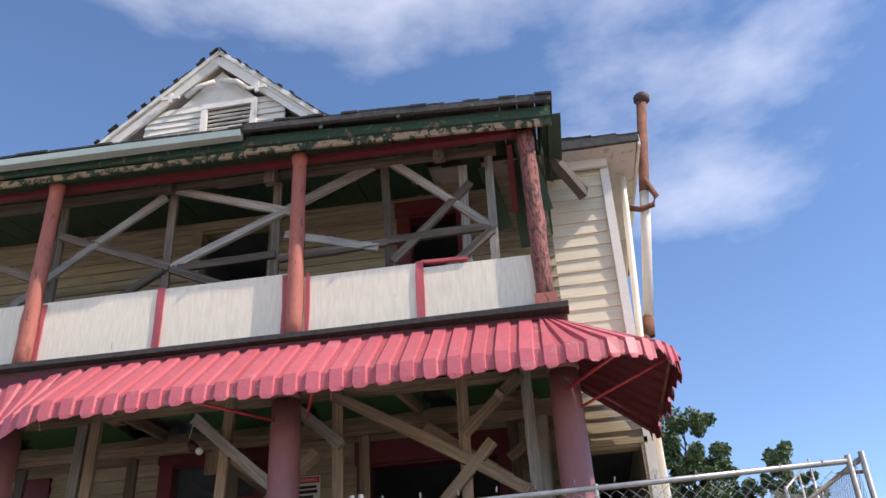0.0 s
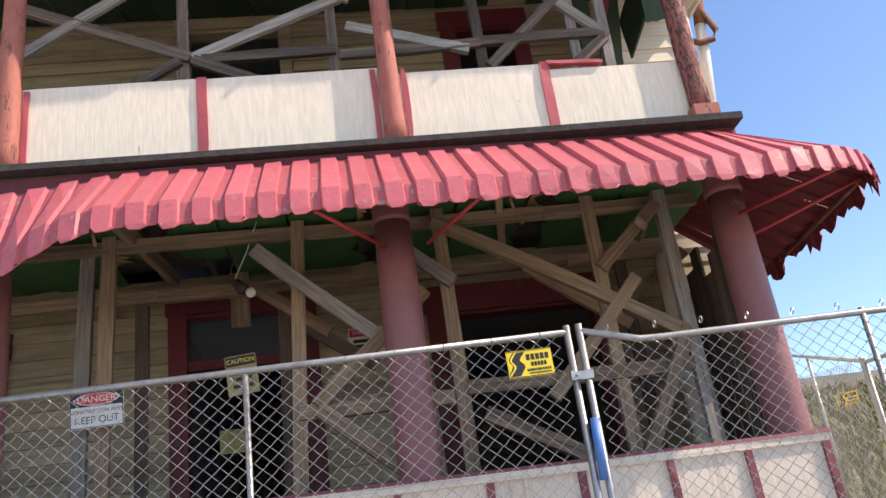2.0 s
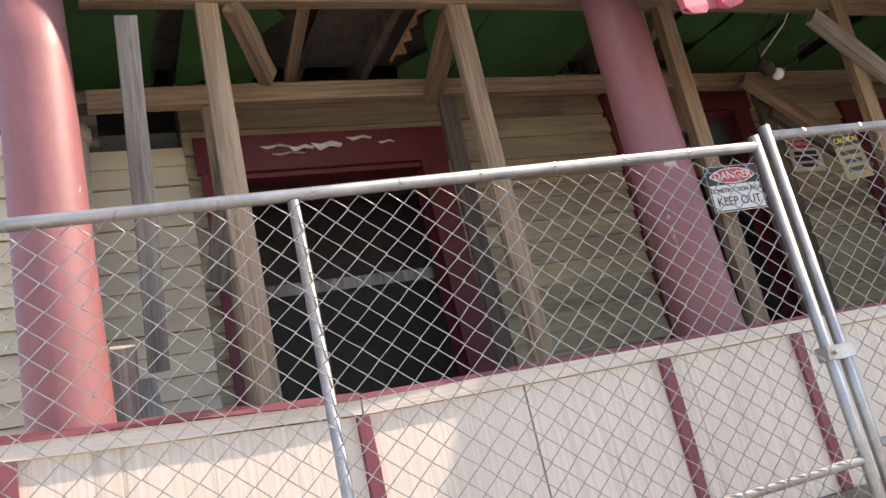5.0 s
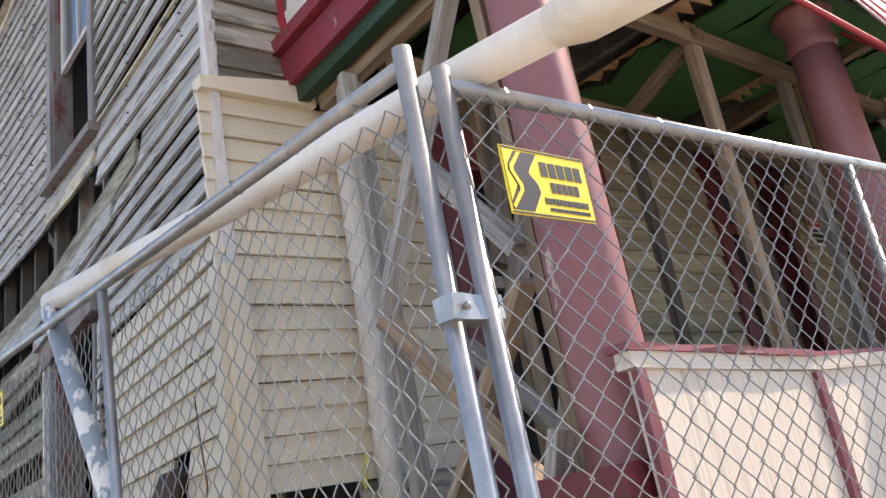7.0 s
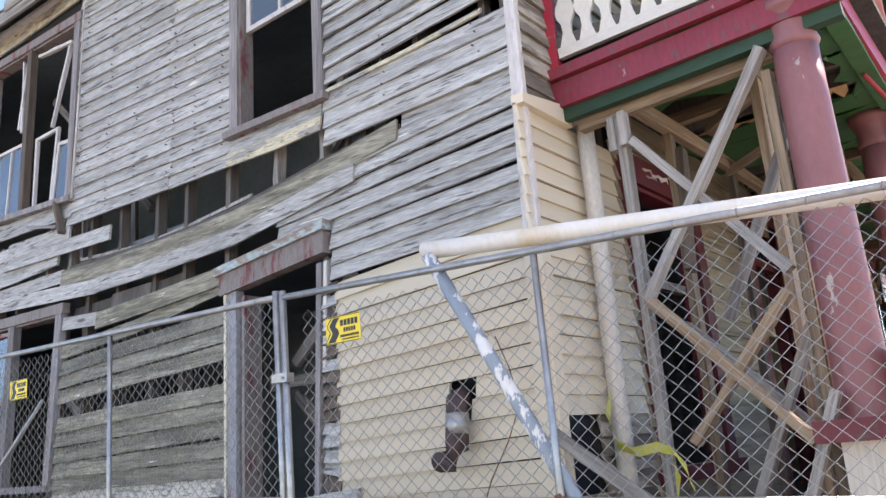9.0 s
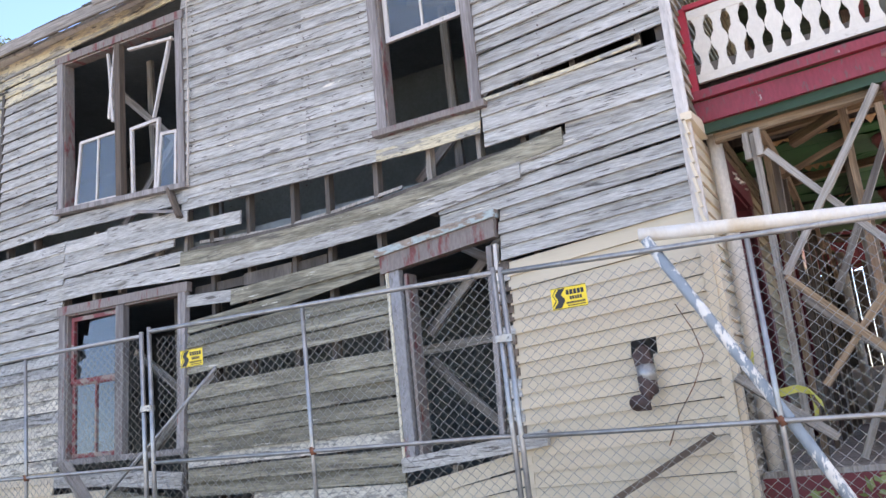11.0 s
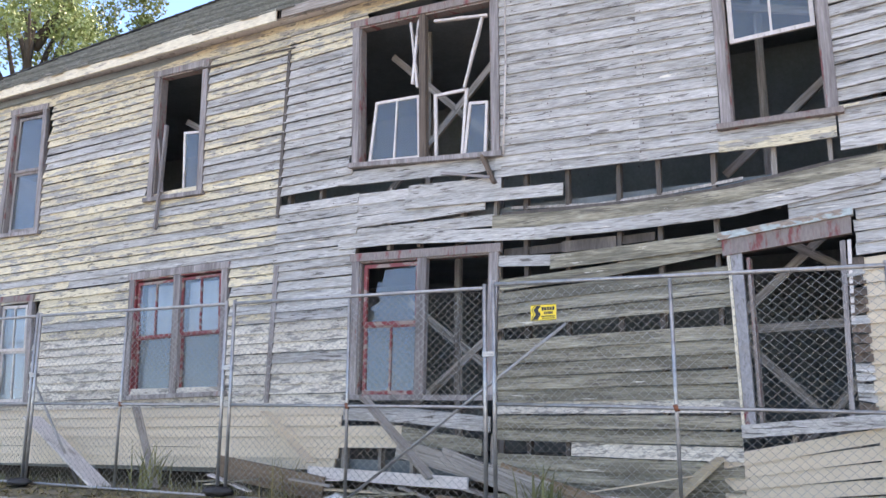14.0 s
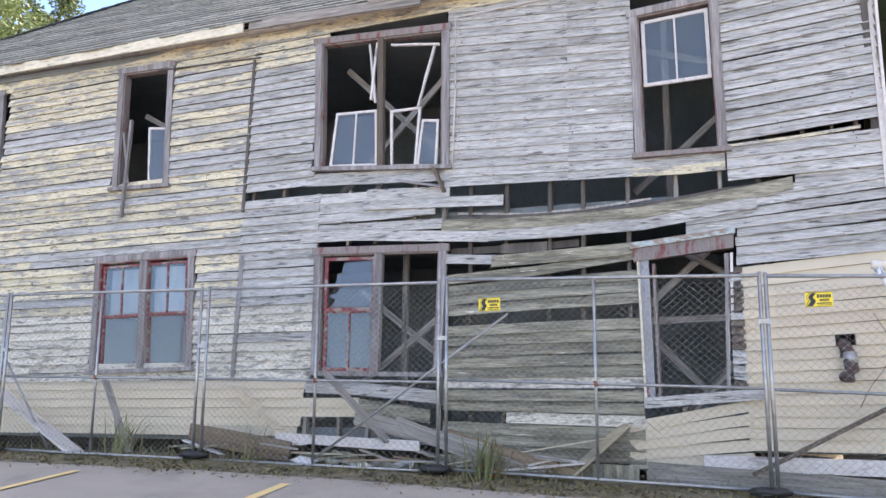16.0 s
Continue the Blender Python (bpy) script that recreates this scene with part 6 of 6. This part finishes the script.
tube("band", [(-1.53, 6.36, 1.62), (-1.52, 6.35, 1.95)], 0.026, material("blue_plastic", (0.05, 0.16, 0.42), rough=0.5, grain=0, bump=0), stub, sides=8)
prop2 = thing("fence_stay", "diagonal steel stay bracing the fence", "brace", "fence stays")
tube("bar", [(-9.0, 13.0, 2.25), (-8.9, 15.5, 0.55)], 0.016, STEEL, prop2, sides=8)
prop3 = thing("fence_stay", "diagonal steel stay bracing the fence", "brace", "fence stays")
tube("bar", [(-9.0, 20.7, 2.0), (-8.7, 19.9, 0.5)], 0.016, STEEL, prop3, sides=8)

TO_SOUTH = Matrix(((1, 0, 0, 0), (0, 0, -1, 0), (0, 1, 0, 0), (0, 0, 0, 1)))
TO_WEST = Matrix(((0, 0, -1, 0), (-1, 0, 0, 0), (0, 1, 0, 0), (0, 0, 0, 1)))


def sign_base(name, m, w, h, mat, label, group=""):
    ob = thing(name, label, "sign", group)
    ob.matrix_basis = m
    bm = bmesh.new()
    bmesh.ops.create_cube(bm, size=1, matrix=Matrix.LocRotScale((0, 0, 0), None, (w, h, 0.003)))
    add_local(ob, "plate", bm, mat)
    return ob


def add_local(ob, name, bm, mat, label=""):
    bmesh.ops.recalc_face_normals(bm, faces=bm.faces)
    me = bpy.data.meshes.new(name)
    bm.to_mesh(me)
    bm.free()
    me.materials.append(mat)
    c = new(name, me)
    c.parent = ob
    if label:
        c["label"] = label
    return c


def bars(ob, name, rects, mat, z=0.0022):
    for x0, y0, x1, y1 in rects:
        bm = bmesh.new()
        bmesh.ops.create_cube(bm, size=1, matrix=Matrix.LocRotScale(((x0 + x1) / 2, (y0 + y1) / 2, z), None, (x1 - x0, y1 - y0, 0.0012)))
        add_local(ob, name, bm, mat)


def words(ob, s, size, x, y, mat, stretch=1.0, z=0.003):
    me = text_mesh(s, size)
    me.transform(Matrix.Diagonal((stretch, 1, 1, 1)))
    me.materials.clear()
    me.materials.append(mat)
    c = new("lettering", me)
    c.parent = ob
    c.location = (x, y, z)
    return c


def poly_plate(ob, name, pts, mat, z=0.0022):
    bm = bmesh.new()
    a = [bm.verts.new((x, y, z)) for x, y in pts]
    b = [bm.verts.new((x, y, z - 0.001)) for x, y in pts]
    bm.faces.new(a)
    bm.faces.new(b[::-1])
    for i in range(len(pts)):
        bm.faces.new((a[i], b[i], b[(i + 1) % len(pts)], a[(i + 1) % len(pts)]))
    return add_local(ob, name, bm, mat)


def maker_sign(m, w=0.26, h=0.155):
    ob = sign_base("fence_sign", m, w, h, SIGNYELLOW, "small yellow plate with a black curved mark, wired to the fence", "yellow fence signs")
    k = w / 0.26
    for x0, y0, x1, y1 in ((-0.128, 0.0715, 0.128, 0.0755), (-0.128, -0.0755, 0.128, -0.0715)):
        bars(ob, "border", [(x0 * k, y0 * k, x1 * k, y1 * k)], SIGNBLACK)
    poly_plate(ob, "mark", [(x * k, y * k) for x, y in ((-0.126, 0.068), (-0.022, 0.068), (-0.052, 0.030), (-0.056, 0.020), (-0.034, -0.004), (-0.030, -0.022), (-0.062, -0.068), (-0.124, -0.068))], SIGNBLACK)
    poly_plate(ob, "mark_stripe", [(x * k, y * k) for x, y in ((-0.126, 0.068), (-0.092, 0.068), (-0.117, 0.034), (-0.119, 0.020), (-0.100, -0.012), (-0.124, -0.05))], SIGNYELLOW, 0.0035)
    poly_plate(ob, "mark_stripe", [(x * k, y * k) for x, y in ((-0.082, 0.066), (-0.071, 0.066), (-0.100, 0.030), (-0.101, 0.020), (-0.082, -0.010), (-0.083, -0.024), (-0.118, -0.066), (-0.124, -0.060), (-0.093, -0.021), (-0.093, -0.012), (-0.112, 0.020), (-0.111, 0.033))], SIGNYELLOW, 0.0035)
    for x0, x1, y0, y1, n in ((-0.018, 0.118, 0.018, 0.052, 5), (0.005, 0.098, -0.018, 0.006, 5), (-0.022, 0.118, -0.046, -0.032, 12), (-0.012, 0.118, -0.062, -0.054, 16)):
        step = (x1 - x0) / n
        bars(ob, "printed_bar", [((x0 + i * step) * k, y0 * k, (x0 + (i + 0.78) * step) * k, y1 * k) for i in range(n)], SIGNBLACK)
    return ob


maker_sign(Matrix.Translation((-8.69, 6.655, 2.14)) @ TO_SOUTH @ pose(0, 0, 0, 0, 0, -1))
maker_sign(Matrix.Translation((-1.82, 6.365, 2.30)) @ TO_SOUTH @ pose(0, 0, 0, 0, 0, 1))
maker_sign(Matrix.Translation((-9.085, 9.67, 2.29)) @ TO_WEST)
maker_sign(Matrix.Translation((-9.095, 13.19, 2.357)) @ TO_WEST)
maker_sign(Matrix.Translation((2.55, 10.6, 2.55)) @ TO_SOUTH @ pose(0, 0, 0, 0, -60, 0))

dang = sign_base("danger_sign", Matrix.Translation((-4.53, 7.61, 2.615)) @ TO_SOUTH @ pose(0, 0, 0, 3, 0, 1), 0.262, 0.185, SIGNWHITE, "white danger sign with a red oval, nailed to a porch timber")
bars(dang, "border", [(-0.128, 0.086, 0.128, 0.090), (-0.128, -0.090, 0.128, -0.086), (-0.129, -0.09, -0.125, 0.09), (0.125, -0.09, 0.129, 0.09), (-0.126, 0.016, 0.126, 0.086)], SIGNBLACK)
poly_plate(dang, "oval_rim", [(0.115 * math.cos(a) * (1 - 0.12 * abs(math.sin(2 * a))), 0.051 + 0.032 * math.sin(a)) for a in np.linspace(0, 2 * math.pi, 28, endpoint=False)], SIGNWHITE, 0.0034)
poly_plate(dang, "oval", [(0.108 * math.cos(a) * (1 - 0.12 * abs(math.sin(2 * a))), 0.051 + 0.028 * math.sin(a)) for a in np.linspace(0, 2 * math.pi, 28, endpoint=False)], SIGNRED, 0.0042)
words(dang, "DANGER", 0.045, 0, 0.051, SIGNWHITE, 1.05, 0.0048)
words(dang, "CONSTRUCTION AREA", 0.026, 0, -0.008, SIGNBLACK, 0.92)
words(dang, "KEEP OUT", 0.05, 0, -0.053, SIGNBLACK, 0.95)
dang.matrix_basis = dang.matrix_basis @ Matrix.Scale(1.34, 4)
caut = sign_base("caution_sign", Matrix.Translation((-3.56, 7.66, 2.80)) @ TO_SOUTH @ pose(0, 0, 0, 0, 0, 4), 0.25, 0.33, material("faded_yellow_card", (0.40, 0.32, 0.16), (0.28, 0.22, 0.12), 0.6, 0.2, 6), "faded yellow caution card nailed to a post")
caut.matrix_basis = Matrix.Translation((-3.57, 7.66, 2.76)) @ TO_SOUTH @ pose(0, 0, 0, 0, 0, 5) @ Matrix.Scale(0.86, 4)
bars(caut, "band", [(-0.118, 0.075, 0.118, 0.155)], SIGNBLACK)
words(caut, "CAUTION", 0.052, 0, 0.115, SIGNYELLOW, 0.95, 0.004)
bars(caut, "printed_bar", [(-0.09, 0.01, 0.09, 0.04), (-0.08, -0.05, 0.08, -0.02), (-0.08, -0.11, 0.08, -0.08)], SIGNBLACK)
warn = sign_base("warning_sign", Matrix.Translation((-2.66, 8.765, 3.22)) @ TO_SOUTH, 0.30, 0.26, SIGNWHITE, "small white warning card on the porch wall")
bars(warn, "band", [(-0.14, 0.055, 0.14, 0.12)], SIGNRED)
words(warn, "WARNING", 0.05, 0, 0.088, SIGNWHITE, 0.95, 0.004)
bars(warn, "printed_bar", [(-0.11, 0.0, 0.11, 0.03), (-0.12, -0.05, 0.12, -0.015), (-0.08, -0.10, 0.08, -0.07)], SIGNBLACK)
paper = sign_base("paper_notice", Matrix.Translation((-3.80, 8.80, 2.52)) @ TO_SOUTH, 0.22, 0.19, material("yellowed_paper", (0.42, 0.38, 0.16), (0.3, 0.3, 0.2), 0.6, 0.2, 6), "yellowed paper notice hung in the doorway")
tube("cord", [(0, 0.09, 0), (0, 0.3, 0)], 0.004, SIGNBLACK, None, sides=5).parent = paper
lamp = thing("porch_lamp", "dangling bulb and socket hanging by its cable", "lamp")
tube("cable", [(-3.50, 7.78, 3.94), (-3.58, 7.88, 3.80), (-3.66, 7.96, 3.66), (-3.62, 8.0, 3.58)], 0.006, SIGNBLACK, lamp, sides=6)
tube("cable", [(-3.42, 7.70, 3.94), (-3.52, 7.82, 3.74), (-3.63, 7.97, 3.60)], 0.005, WHITETRIM, lamp, "pale twisted wire", sides=6)
tube("socket", [(-3.63, 8.0, 3.58), (-3.58, 8.0, 3.52), (-3.55, 8.0, 3.50)], [0.035, 0.05, 0.03], DARKRUST, lamp, sides=12)
bm = bmesh.new()
bmesh.ops.create_uvsphere(bm, u_segments=14, v_segments=10, radius=0.04, matrix=Matrix.Translation((-3.52, 7.995, 3.485)))
part("bulb", bm, LAMPGLASS, lamp, smooth=True)

# ---------------------------------------------------------------- loose things along the side
rd = random.Random(99)


def plank(a, b, w, d, mat, label, name="loose_plank", group="fallen planks"):
    ob = tagged(beam(name, a, b, w, d, mat, None, "", rnd=rd), label, "plank", group)
    return ob


GZ = lambda x, y, dz=0.03: ground_z(x, y) + dz  # noqa: E731
P3 = lambda x, y, dz=0.03: (x, y, ground_z(x, y) + dz)  # noqa: E731
plank((-8.52, 15.6, 1.60), (-8.75, 14.6, 0.75), 0.14, 0.03, GREYTIMBER, "grey plank slid from the window, leaning on the ground")
plank((-8.42, 15.2, 1.05), P3(-8.75, 12.5, 0.10), 0.05, 0.20, GREYTIMBER, "long grey plank sloping to the ground")
plank((-8.5, 14.6, 0.98), P3(-8.8, 12.9, 0.06), 0.04, 0.18, GREYTIMBER, "long grey plank sloping to the ground")
plank((-8.55, 13.9, 0.85), P3(-8.85, 12.2, 0.05), 0.04, 0.14, TIMBER, "brown plank among the debris")
plank(P3(-8.8, 17.45, 0.32), P3(-8.75, 15.95, 0.13), 0.04, 0.25, material("brown_old_plank", (0.26, 0.19, 0.13), (0.15, 0.11, 0.08), 0.5, 0.15, 5, ALONG_Z, 0.85, 0.5, 40, 0.4), "broad brown board lying against the wall foot")
plank(P3(-8.7, 16.2, 0.30), P3(-8.7, 14.2, 0.28), 0.03, 0.12, WHITETRIM, "white-edged grey board lying on debris")
plank((-8.45, 17.05, 1.45), P3(-8.72, 16.15, 0.4), 0.16, 0.012, VINYL, "strip of beige siding hanging loose", "loose_siding")
plank((-8.45, 21.3, 1.40), P3(-8.95, 19.2, 0.02), 0.26, 0.03, WHITETRIM, "white-painted board leaning from wall to ground")
plank((-8.45, 11.75, 1.0), P3(-8.85, 12.35, 0.05), 0.24, 0.03, CREAM_X, "broad grey board leaning by the doorway")
plank(P3(-8.6, 16.6, 0.10), P3(-8.75, 15.0, 0.14), 0.16, 0.012, VINYL, "curled strip of beige siding", "loose_siding")
plank((-8.52, 19.16, 1.52), P3(-8.78, 18.45, 0.03), 0.10, 0.03, GREYTIMBER, "grey plank leaning below the red window")
plank((-8.5, 11.9, 0.85), (-8.75, 14.0, 0.48), 0.05, 0.012, VINYL, "thin cream strip of siding", "loose_siding")
plank((-8.55, 8.95, 1.25), P3(-8.85, 10.4, 0.2), 0.045, 0.045, DARKTIMBER, "dark dirty pole leaning along the wall foot")
plank((-8.5, 8.75, 1.62), (-8.35, 8.2, 1.15), 0.10, 0.06, GREYTIMBER, "short grey timber jammed at the corner")
plank(P3(-8.6, 10.9, 0.28), P3(-8.6, 8.9, 0.38), 0.03, 0.16, WHITETRIM, "white-flaked skirting board along the wall foot")
plank(P3(-8.7, 11.5, 0.16), P3(-8.7, 9.0, 0.16), 0.03, 0.20, GREYTIMBER, "grey skirting plank along the wall foot")
plank(P3(-8.62, 14.0, 0.10), P3(-8.62, 11.6, 0.10), 0.03, 0.20, OLIVE_Y, "mossy skirting plank along the wall foot")
for i in range(30):
    y, x = rd.uniform(12.0, 17.0), rd.uniform(-8.95, -8.45)
    a = rd.uniform(-0.5, 0.5)
    L = rd.uniform(0.25, 1.0)
    plank(P3(x, y, 0.05 + rd.uniform(0, 0.18)), P3(x + math.sin(a) * L * 0.5, y + math.cos(a) * L, 0.05 + rd.uniform(0, 0.2)), rd.uniform(0.06, 0.14), 0.02,
          rd.choice([GREYTIMBER, GREYTIMBER, OLIVE_Y, TIMBER, WHITETRIM]), "broken scrap of grey board in the debris", "board_scrap", "debris scraps")
for x, y in ((-9.05, 13.84), (-9.05, 17.14), (-9.1, 20.5), (-9.05, 10.25)):
    bm = bmesh.new()
    bmesh.ops.create_uvsphere(bm, u_segments=16, v_segments=10, radius=1, matrix=Matrix.LocRotScale((x - 0.05, y, GZ(x, y, 0.06)), None, (0.12, 0.20, 0.05)))
    for v in bm.verts:
        v.co += Vector((rd.uniform(-0.02, 0.02), rd.uniform(-0.02, 0.02), rd.uniform(-0.015, 0.015)))
    tagged(part("sandbag", bm, BAG, smooth=True), "black sandbag slumped on a fence foot", "sandbag", "sandbags")
brick = tagged(box("brick", -9.0, 13.1, GZ(-9.0, 13.2, 0.0), -8.9, 13.33, GZ(-9, 13.2, 0.08), ORANGE, bevel=0.008), "orange brick lying by the fence", "brick")
trough = thing("metal_trough", "crumpled pale metal sheet lying in the debris", "sheet")
verts, faces = [], []
for i in range(9):
    for j in range(4):
        verts.append(P3(-9.0 + 0.14 * j, 14.3 + 0.2 * i, 0.05 + 0.05 * math.sin(i * 1.7 + j * 2.3)))
verts += [(x, y, z - 0.006) for x, y, z in verts]
for i in range(8):
    for j in range(3):
        a = i * 4 + j
        faces += [(a, a + 1, a + 5, a + 4), (36 + a, 36 + a + 4, 36 + a + 5, 36 + a + 1)]
link_mesh("sheet", mesh_of("sheet", verts, faces, SIGNWHITE), SIGNWHITE, trough)

# caution tape at the corner
tape = thing("caution_tape", "yellow caution tape draped in loops at the corner", "tape")
for pts in ([(-7.84, 8.70, 1.82), (-7.86, 8.73, 1.69), (-7.84, 8.72, 1.60)], [(-7.84, 8.70, 1.53), (-7.88, 8.57, 1.48), (-7.87, 8.44, 1.50), (-7.88, 8.35, 1.47), (-7.86, 8.29, 1.37), (-7.88, 8.26, 1.26)], [(-7.88, 8.36, 1.46), (-7.90, 8.33, 1.36), (-7.88, 8.36, 1.22)]):
    verts, faces = [], []
    for i, p in enumerate(pts):
        for s in (-1, 1):
            for o in (0, 0.002):
                verts.append(Vector(p) + Vector((o, 0.014 * s * (i % 2), 0.028 * s)))
    for i in range(len(pts) - 1):
        a = 4 * i
        faces += [(a, a + 2, a + 6, a + 4), (a + 1, a + 5, a + 7, a + 3), (a, a + 4, a + 5, a + 1), (a + 2, a + 3, a + 7, a + 6)]
    link_mesh("ribbon", mesh_of("ribbon", verts, faces, TAPE), TAPE, tape)
wire = thing("loose_cable", "dark cable drooping down the beige siding", "cable")
tube("cable", [(-8.42, 9.1, 2.2), (-8.46, 9.0, 2.0), (-8.47, 8.95, 1.8), (-8.47, 9.05, 1.6), (-8.45, 9.2, 1.4), (-8.44, 9.3, 1.2)], 0.004, RUST, wire, sides=6)


# ---------------------------------------------------------------- plants
def blades(name, spots, mat, label, category, h=(0.15, 0.4), w=0.012, per=30, spread=0.2, seed=3, kind="", droop=0.5):
    rnd = random.Random(seed)
    verts, faces = [], []
    for x, y in spots:
        for _ in range(per):
            bx, by = x + rnd.gauss(0, spread), y + rnd.gauss(0, spread)
            bz = ground_z(bx, by)
            H_, a = rnd.uniform(*h), rnd.uniform(0, 2 * math.pi)
            d = Vector((math.cos(a), math.sin(a), 0))
            s = Vector((-d.y, d.x, 0)) * w * rnd.uniform(0.6, 1.4)
            k = len(verts)
            p = Vector((bx, by, bz - 0.01))
            lean = rnd.uniform(0.1, droop) * H_
            verts += [p - s, p + s, p + d * lean * 0.4 + Vector((0, 0, H_ * 0.6)) + s * 0.8, p + d * lean * 0.4 + Vector((0, 0, H_ * 0.6)) - s * 0.8, p + d * lean + Vector((0, 0, H_))]
            faces += [(k, k + 1, k + 2, k + 3), (k + 3, k + 2, k + 4)]
    ob = link_mesh(name, mesh_of(name, verts, faces, mat), mat)
    return tagged(ob, label, category, kind=kind)


rg = random.Random(17)
GRASSDRY = material("straw_litter", (0.32, 0.25, 0.13), (0.18, 0.16, 0.06), 0.5, 0.3, 2, rough=0.9, grain=0, bump=0, vary=0.1, stain=0)
blades("weeds", [(-8.8 + rg.uniform(-0.25, 0.15), rg.uniform(9, 25)) for _ in range(60)], GRASS, "thin weeds and grass along the wall foot", "weeds", (0.06, 0.22), 0.006, 10, 0.16, 5, "stuff")
blades("dry_litter", [(-9.35 + rg.uniform(-0.3, 0.3), rg.uniform(8, 25)) for _ in range(260)], GRASSDRY, "dry straw and leaf litter along the lot edge", "litter", (0.01, 0.05), 0.011, 30, 0.22, 6, "stuff", 6.0)
for x, y in ((-9.1, 13.25), (-8.75, 18.6)):
    blades("grass_tuft", [(x, y)], GRASS, "tall green grass tuft growing through the fence", "grass tuft", (0.3, 0.62), 0.012, 46, 0.10, 7, droop=0.8)
tagged(blades("dry_stalks", [(-8.9, 16.4)], GRASSDRY, "dry brown stalks by the fence", "grass tuft", (0.2, 0.6), 0.006, 30, 0.12, 8, droop=0.8), group="")
blades("bank_grass", [(x, y) for x in np.arange(1.9, 18, 0.42) for y in np.arange(8.0, 26, 0.42)], GRASS, "rough long grass covering the bank", "grass", (0.15, 0.42), 0.03, 9, 0.2, 9, "stuff", 0.9)


def leaf_cloud(centres, per, size, seed, mat, name, parent):
    rnd = np.random.RandomState(seed)
    n = len(centres) * per
    c = np.repeat(np.array([p[:3] for p in centres]), per, 0)
    r = np.repeat(np.array([p[3] for p in centres]), per)[:, None]
    d = rnd.normal(size=(n, 3))
    d /= np.linalg.norm(d, axis=1)[:, None]
    p = c + d * r * rnd.uniform(0.2, 1.0, (n, 1)) ** 0.6
    a = rnd.normal(size=(n, 3))
    a /= np.linalg.norm(a, axis=1)[:, None]
    b = np.cross(a, rnd.normal(size=(n, 3)))
    b /= np.linalg.norm(b, axis=1)[:, None]
    s = size * rnd.uniform(0.6, 1.4, (n, 1))
    v = np.stack([p - a * s, p + b * s * 0.5, p + a * s, p - b * s * 0.5], 1).reshape(-1, 3)
    f = np.arange(4 * n).reshape(-1, 4)
    me = bpy.data.meshes.new(name)
    me.from_pydata(v.tolist(), [], f.tolist())
    return link_mesh(name, me, mat, parent)


def tree(x, y, z, height, spread, seed, label, mat, per=70, size=0.16, n=60, open_=0.3):
    rnd = random.Random(seed)
    ob = thing("tree", label, "tree")
    pts = [(x, y, z - 0.5), (x + 0.1, y, z + height * 0.3), (x - 0.1 * spread, y, z + height * 0.6), (x, y, z + height * 0.92)]
    tube("trunk", pts, [0.016 * height, 0.013 * height, 0.009 * height, 0.003 * height], BARK, ob, sides=10)
    centres = []
    for i in range(n):
        f = rnd.uniform(0.2, 1.0)
        a = rnd.uniform(0, 2 * math.pi)
        rad = spread * (1.15 - 0.75 * abs(f - 0.5)) * rnd.uniform(0.3, 1.0)
        end = Vector((x + math.cos(a) * rad, y + math.sin(a) * rad, z + height * f))
        if i % 3 == 0:
            st = Vector((x, y, z + height * max(0.25, f - 0.2)))
            tube("limb", [st, st.lerp(end, 0.5) + Vector((0, 0, 0.15)), end], [0.008 * height, 0.005 * height, 0.002 * height], BARK, ob, sides=6)
        centres.append((*end, spread * rnd.uniform(0.14, 0.3)))
    leaf_cloud(centres, per, size, seed, mat, "crown", ob)
    return ob


tree(-2.2, 31.0, 0.6, 15.0, 3.1, 5, "leafy green tree rising behind the house", LEAF, 420, 0.06, 130)
tree(0.1, 30.6, 0.6, 13.4, 1.9, 6, "thin leafy tree rising behind the house", LEAF, 420, 0.06, 90)
tree(-5.6, 33.5, 0.6, 14.0, 2.8, 9, "leafy green tree rising behind the house", LEAF, 420, 0.06, 110)
tree(4.7, 33.0, 6.1, 5.0, 1.5, 7, "dark green bushy tree on the bank", LEAFDARK, 260, 0.085, 70)
tree(8.2, 34.0, 6.1, 3.6, 1.1, 8, "dark green bushy tree on the bank", LEAFDARK, 220, 0.08, 50)
tree(6.6, 35.0, 6.1, 2.6, 1.2, 12, "low dark green shrub on the bank", LEAFDARK, 220, 0.08, 40)
weed = thing("corner_weed", "broad-leaved green weed at the porch corner", "weed")
leaf_cloud([(-8.45, 7.9, 0.75, 0.22), (-8.5, 8.3, 0.65, 0.2), (-8.35, 7.6, 0.6, 0.2)], 60, 0.05, 3, LEAF, "leaves", weed)
tube("stem", [P3(-8.45, 7.9, -0.02), (-8.45, 7.9, 0.8)], 0.008, LEAF, weed, sides=5)
tagged(box("roadside_wall", 3, 30.5, 5.7, 60, 30.8, 6.55, CONCRETE), "long pale concrete barrier on top of the bank", "wall", kind="structure")
for x, y, h in ((7.3, 34.5, 8.5), (11.2, 36.0, 9.1), (9.0, 60.0, 11.6)):
    sl = thing("street_lamp", "distant dark street lamp with two flat heads", "street lamp", "street lamps")
    tube("pole", [(x, y, 5.8), (x, y, h)], 0.07, DARKRUST, sl, sides=8)
    beam("head", (x - 0.55, y, h), (x - 0.1, y, h), 0.22, 0.09, DARKRUST, sl)
    beam("head", (x + 0.1, y, h), (x + 0.55, y, h), 0.22, 0.09, DARKRUST, sl)
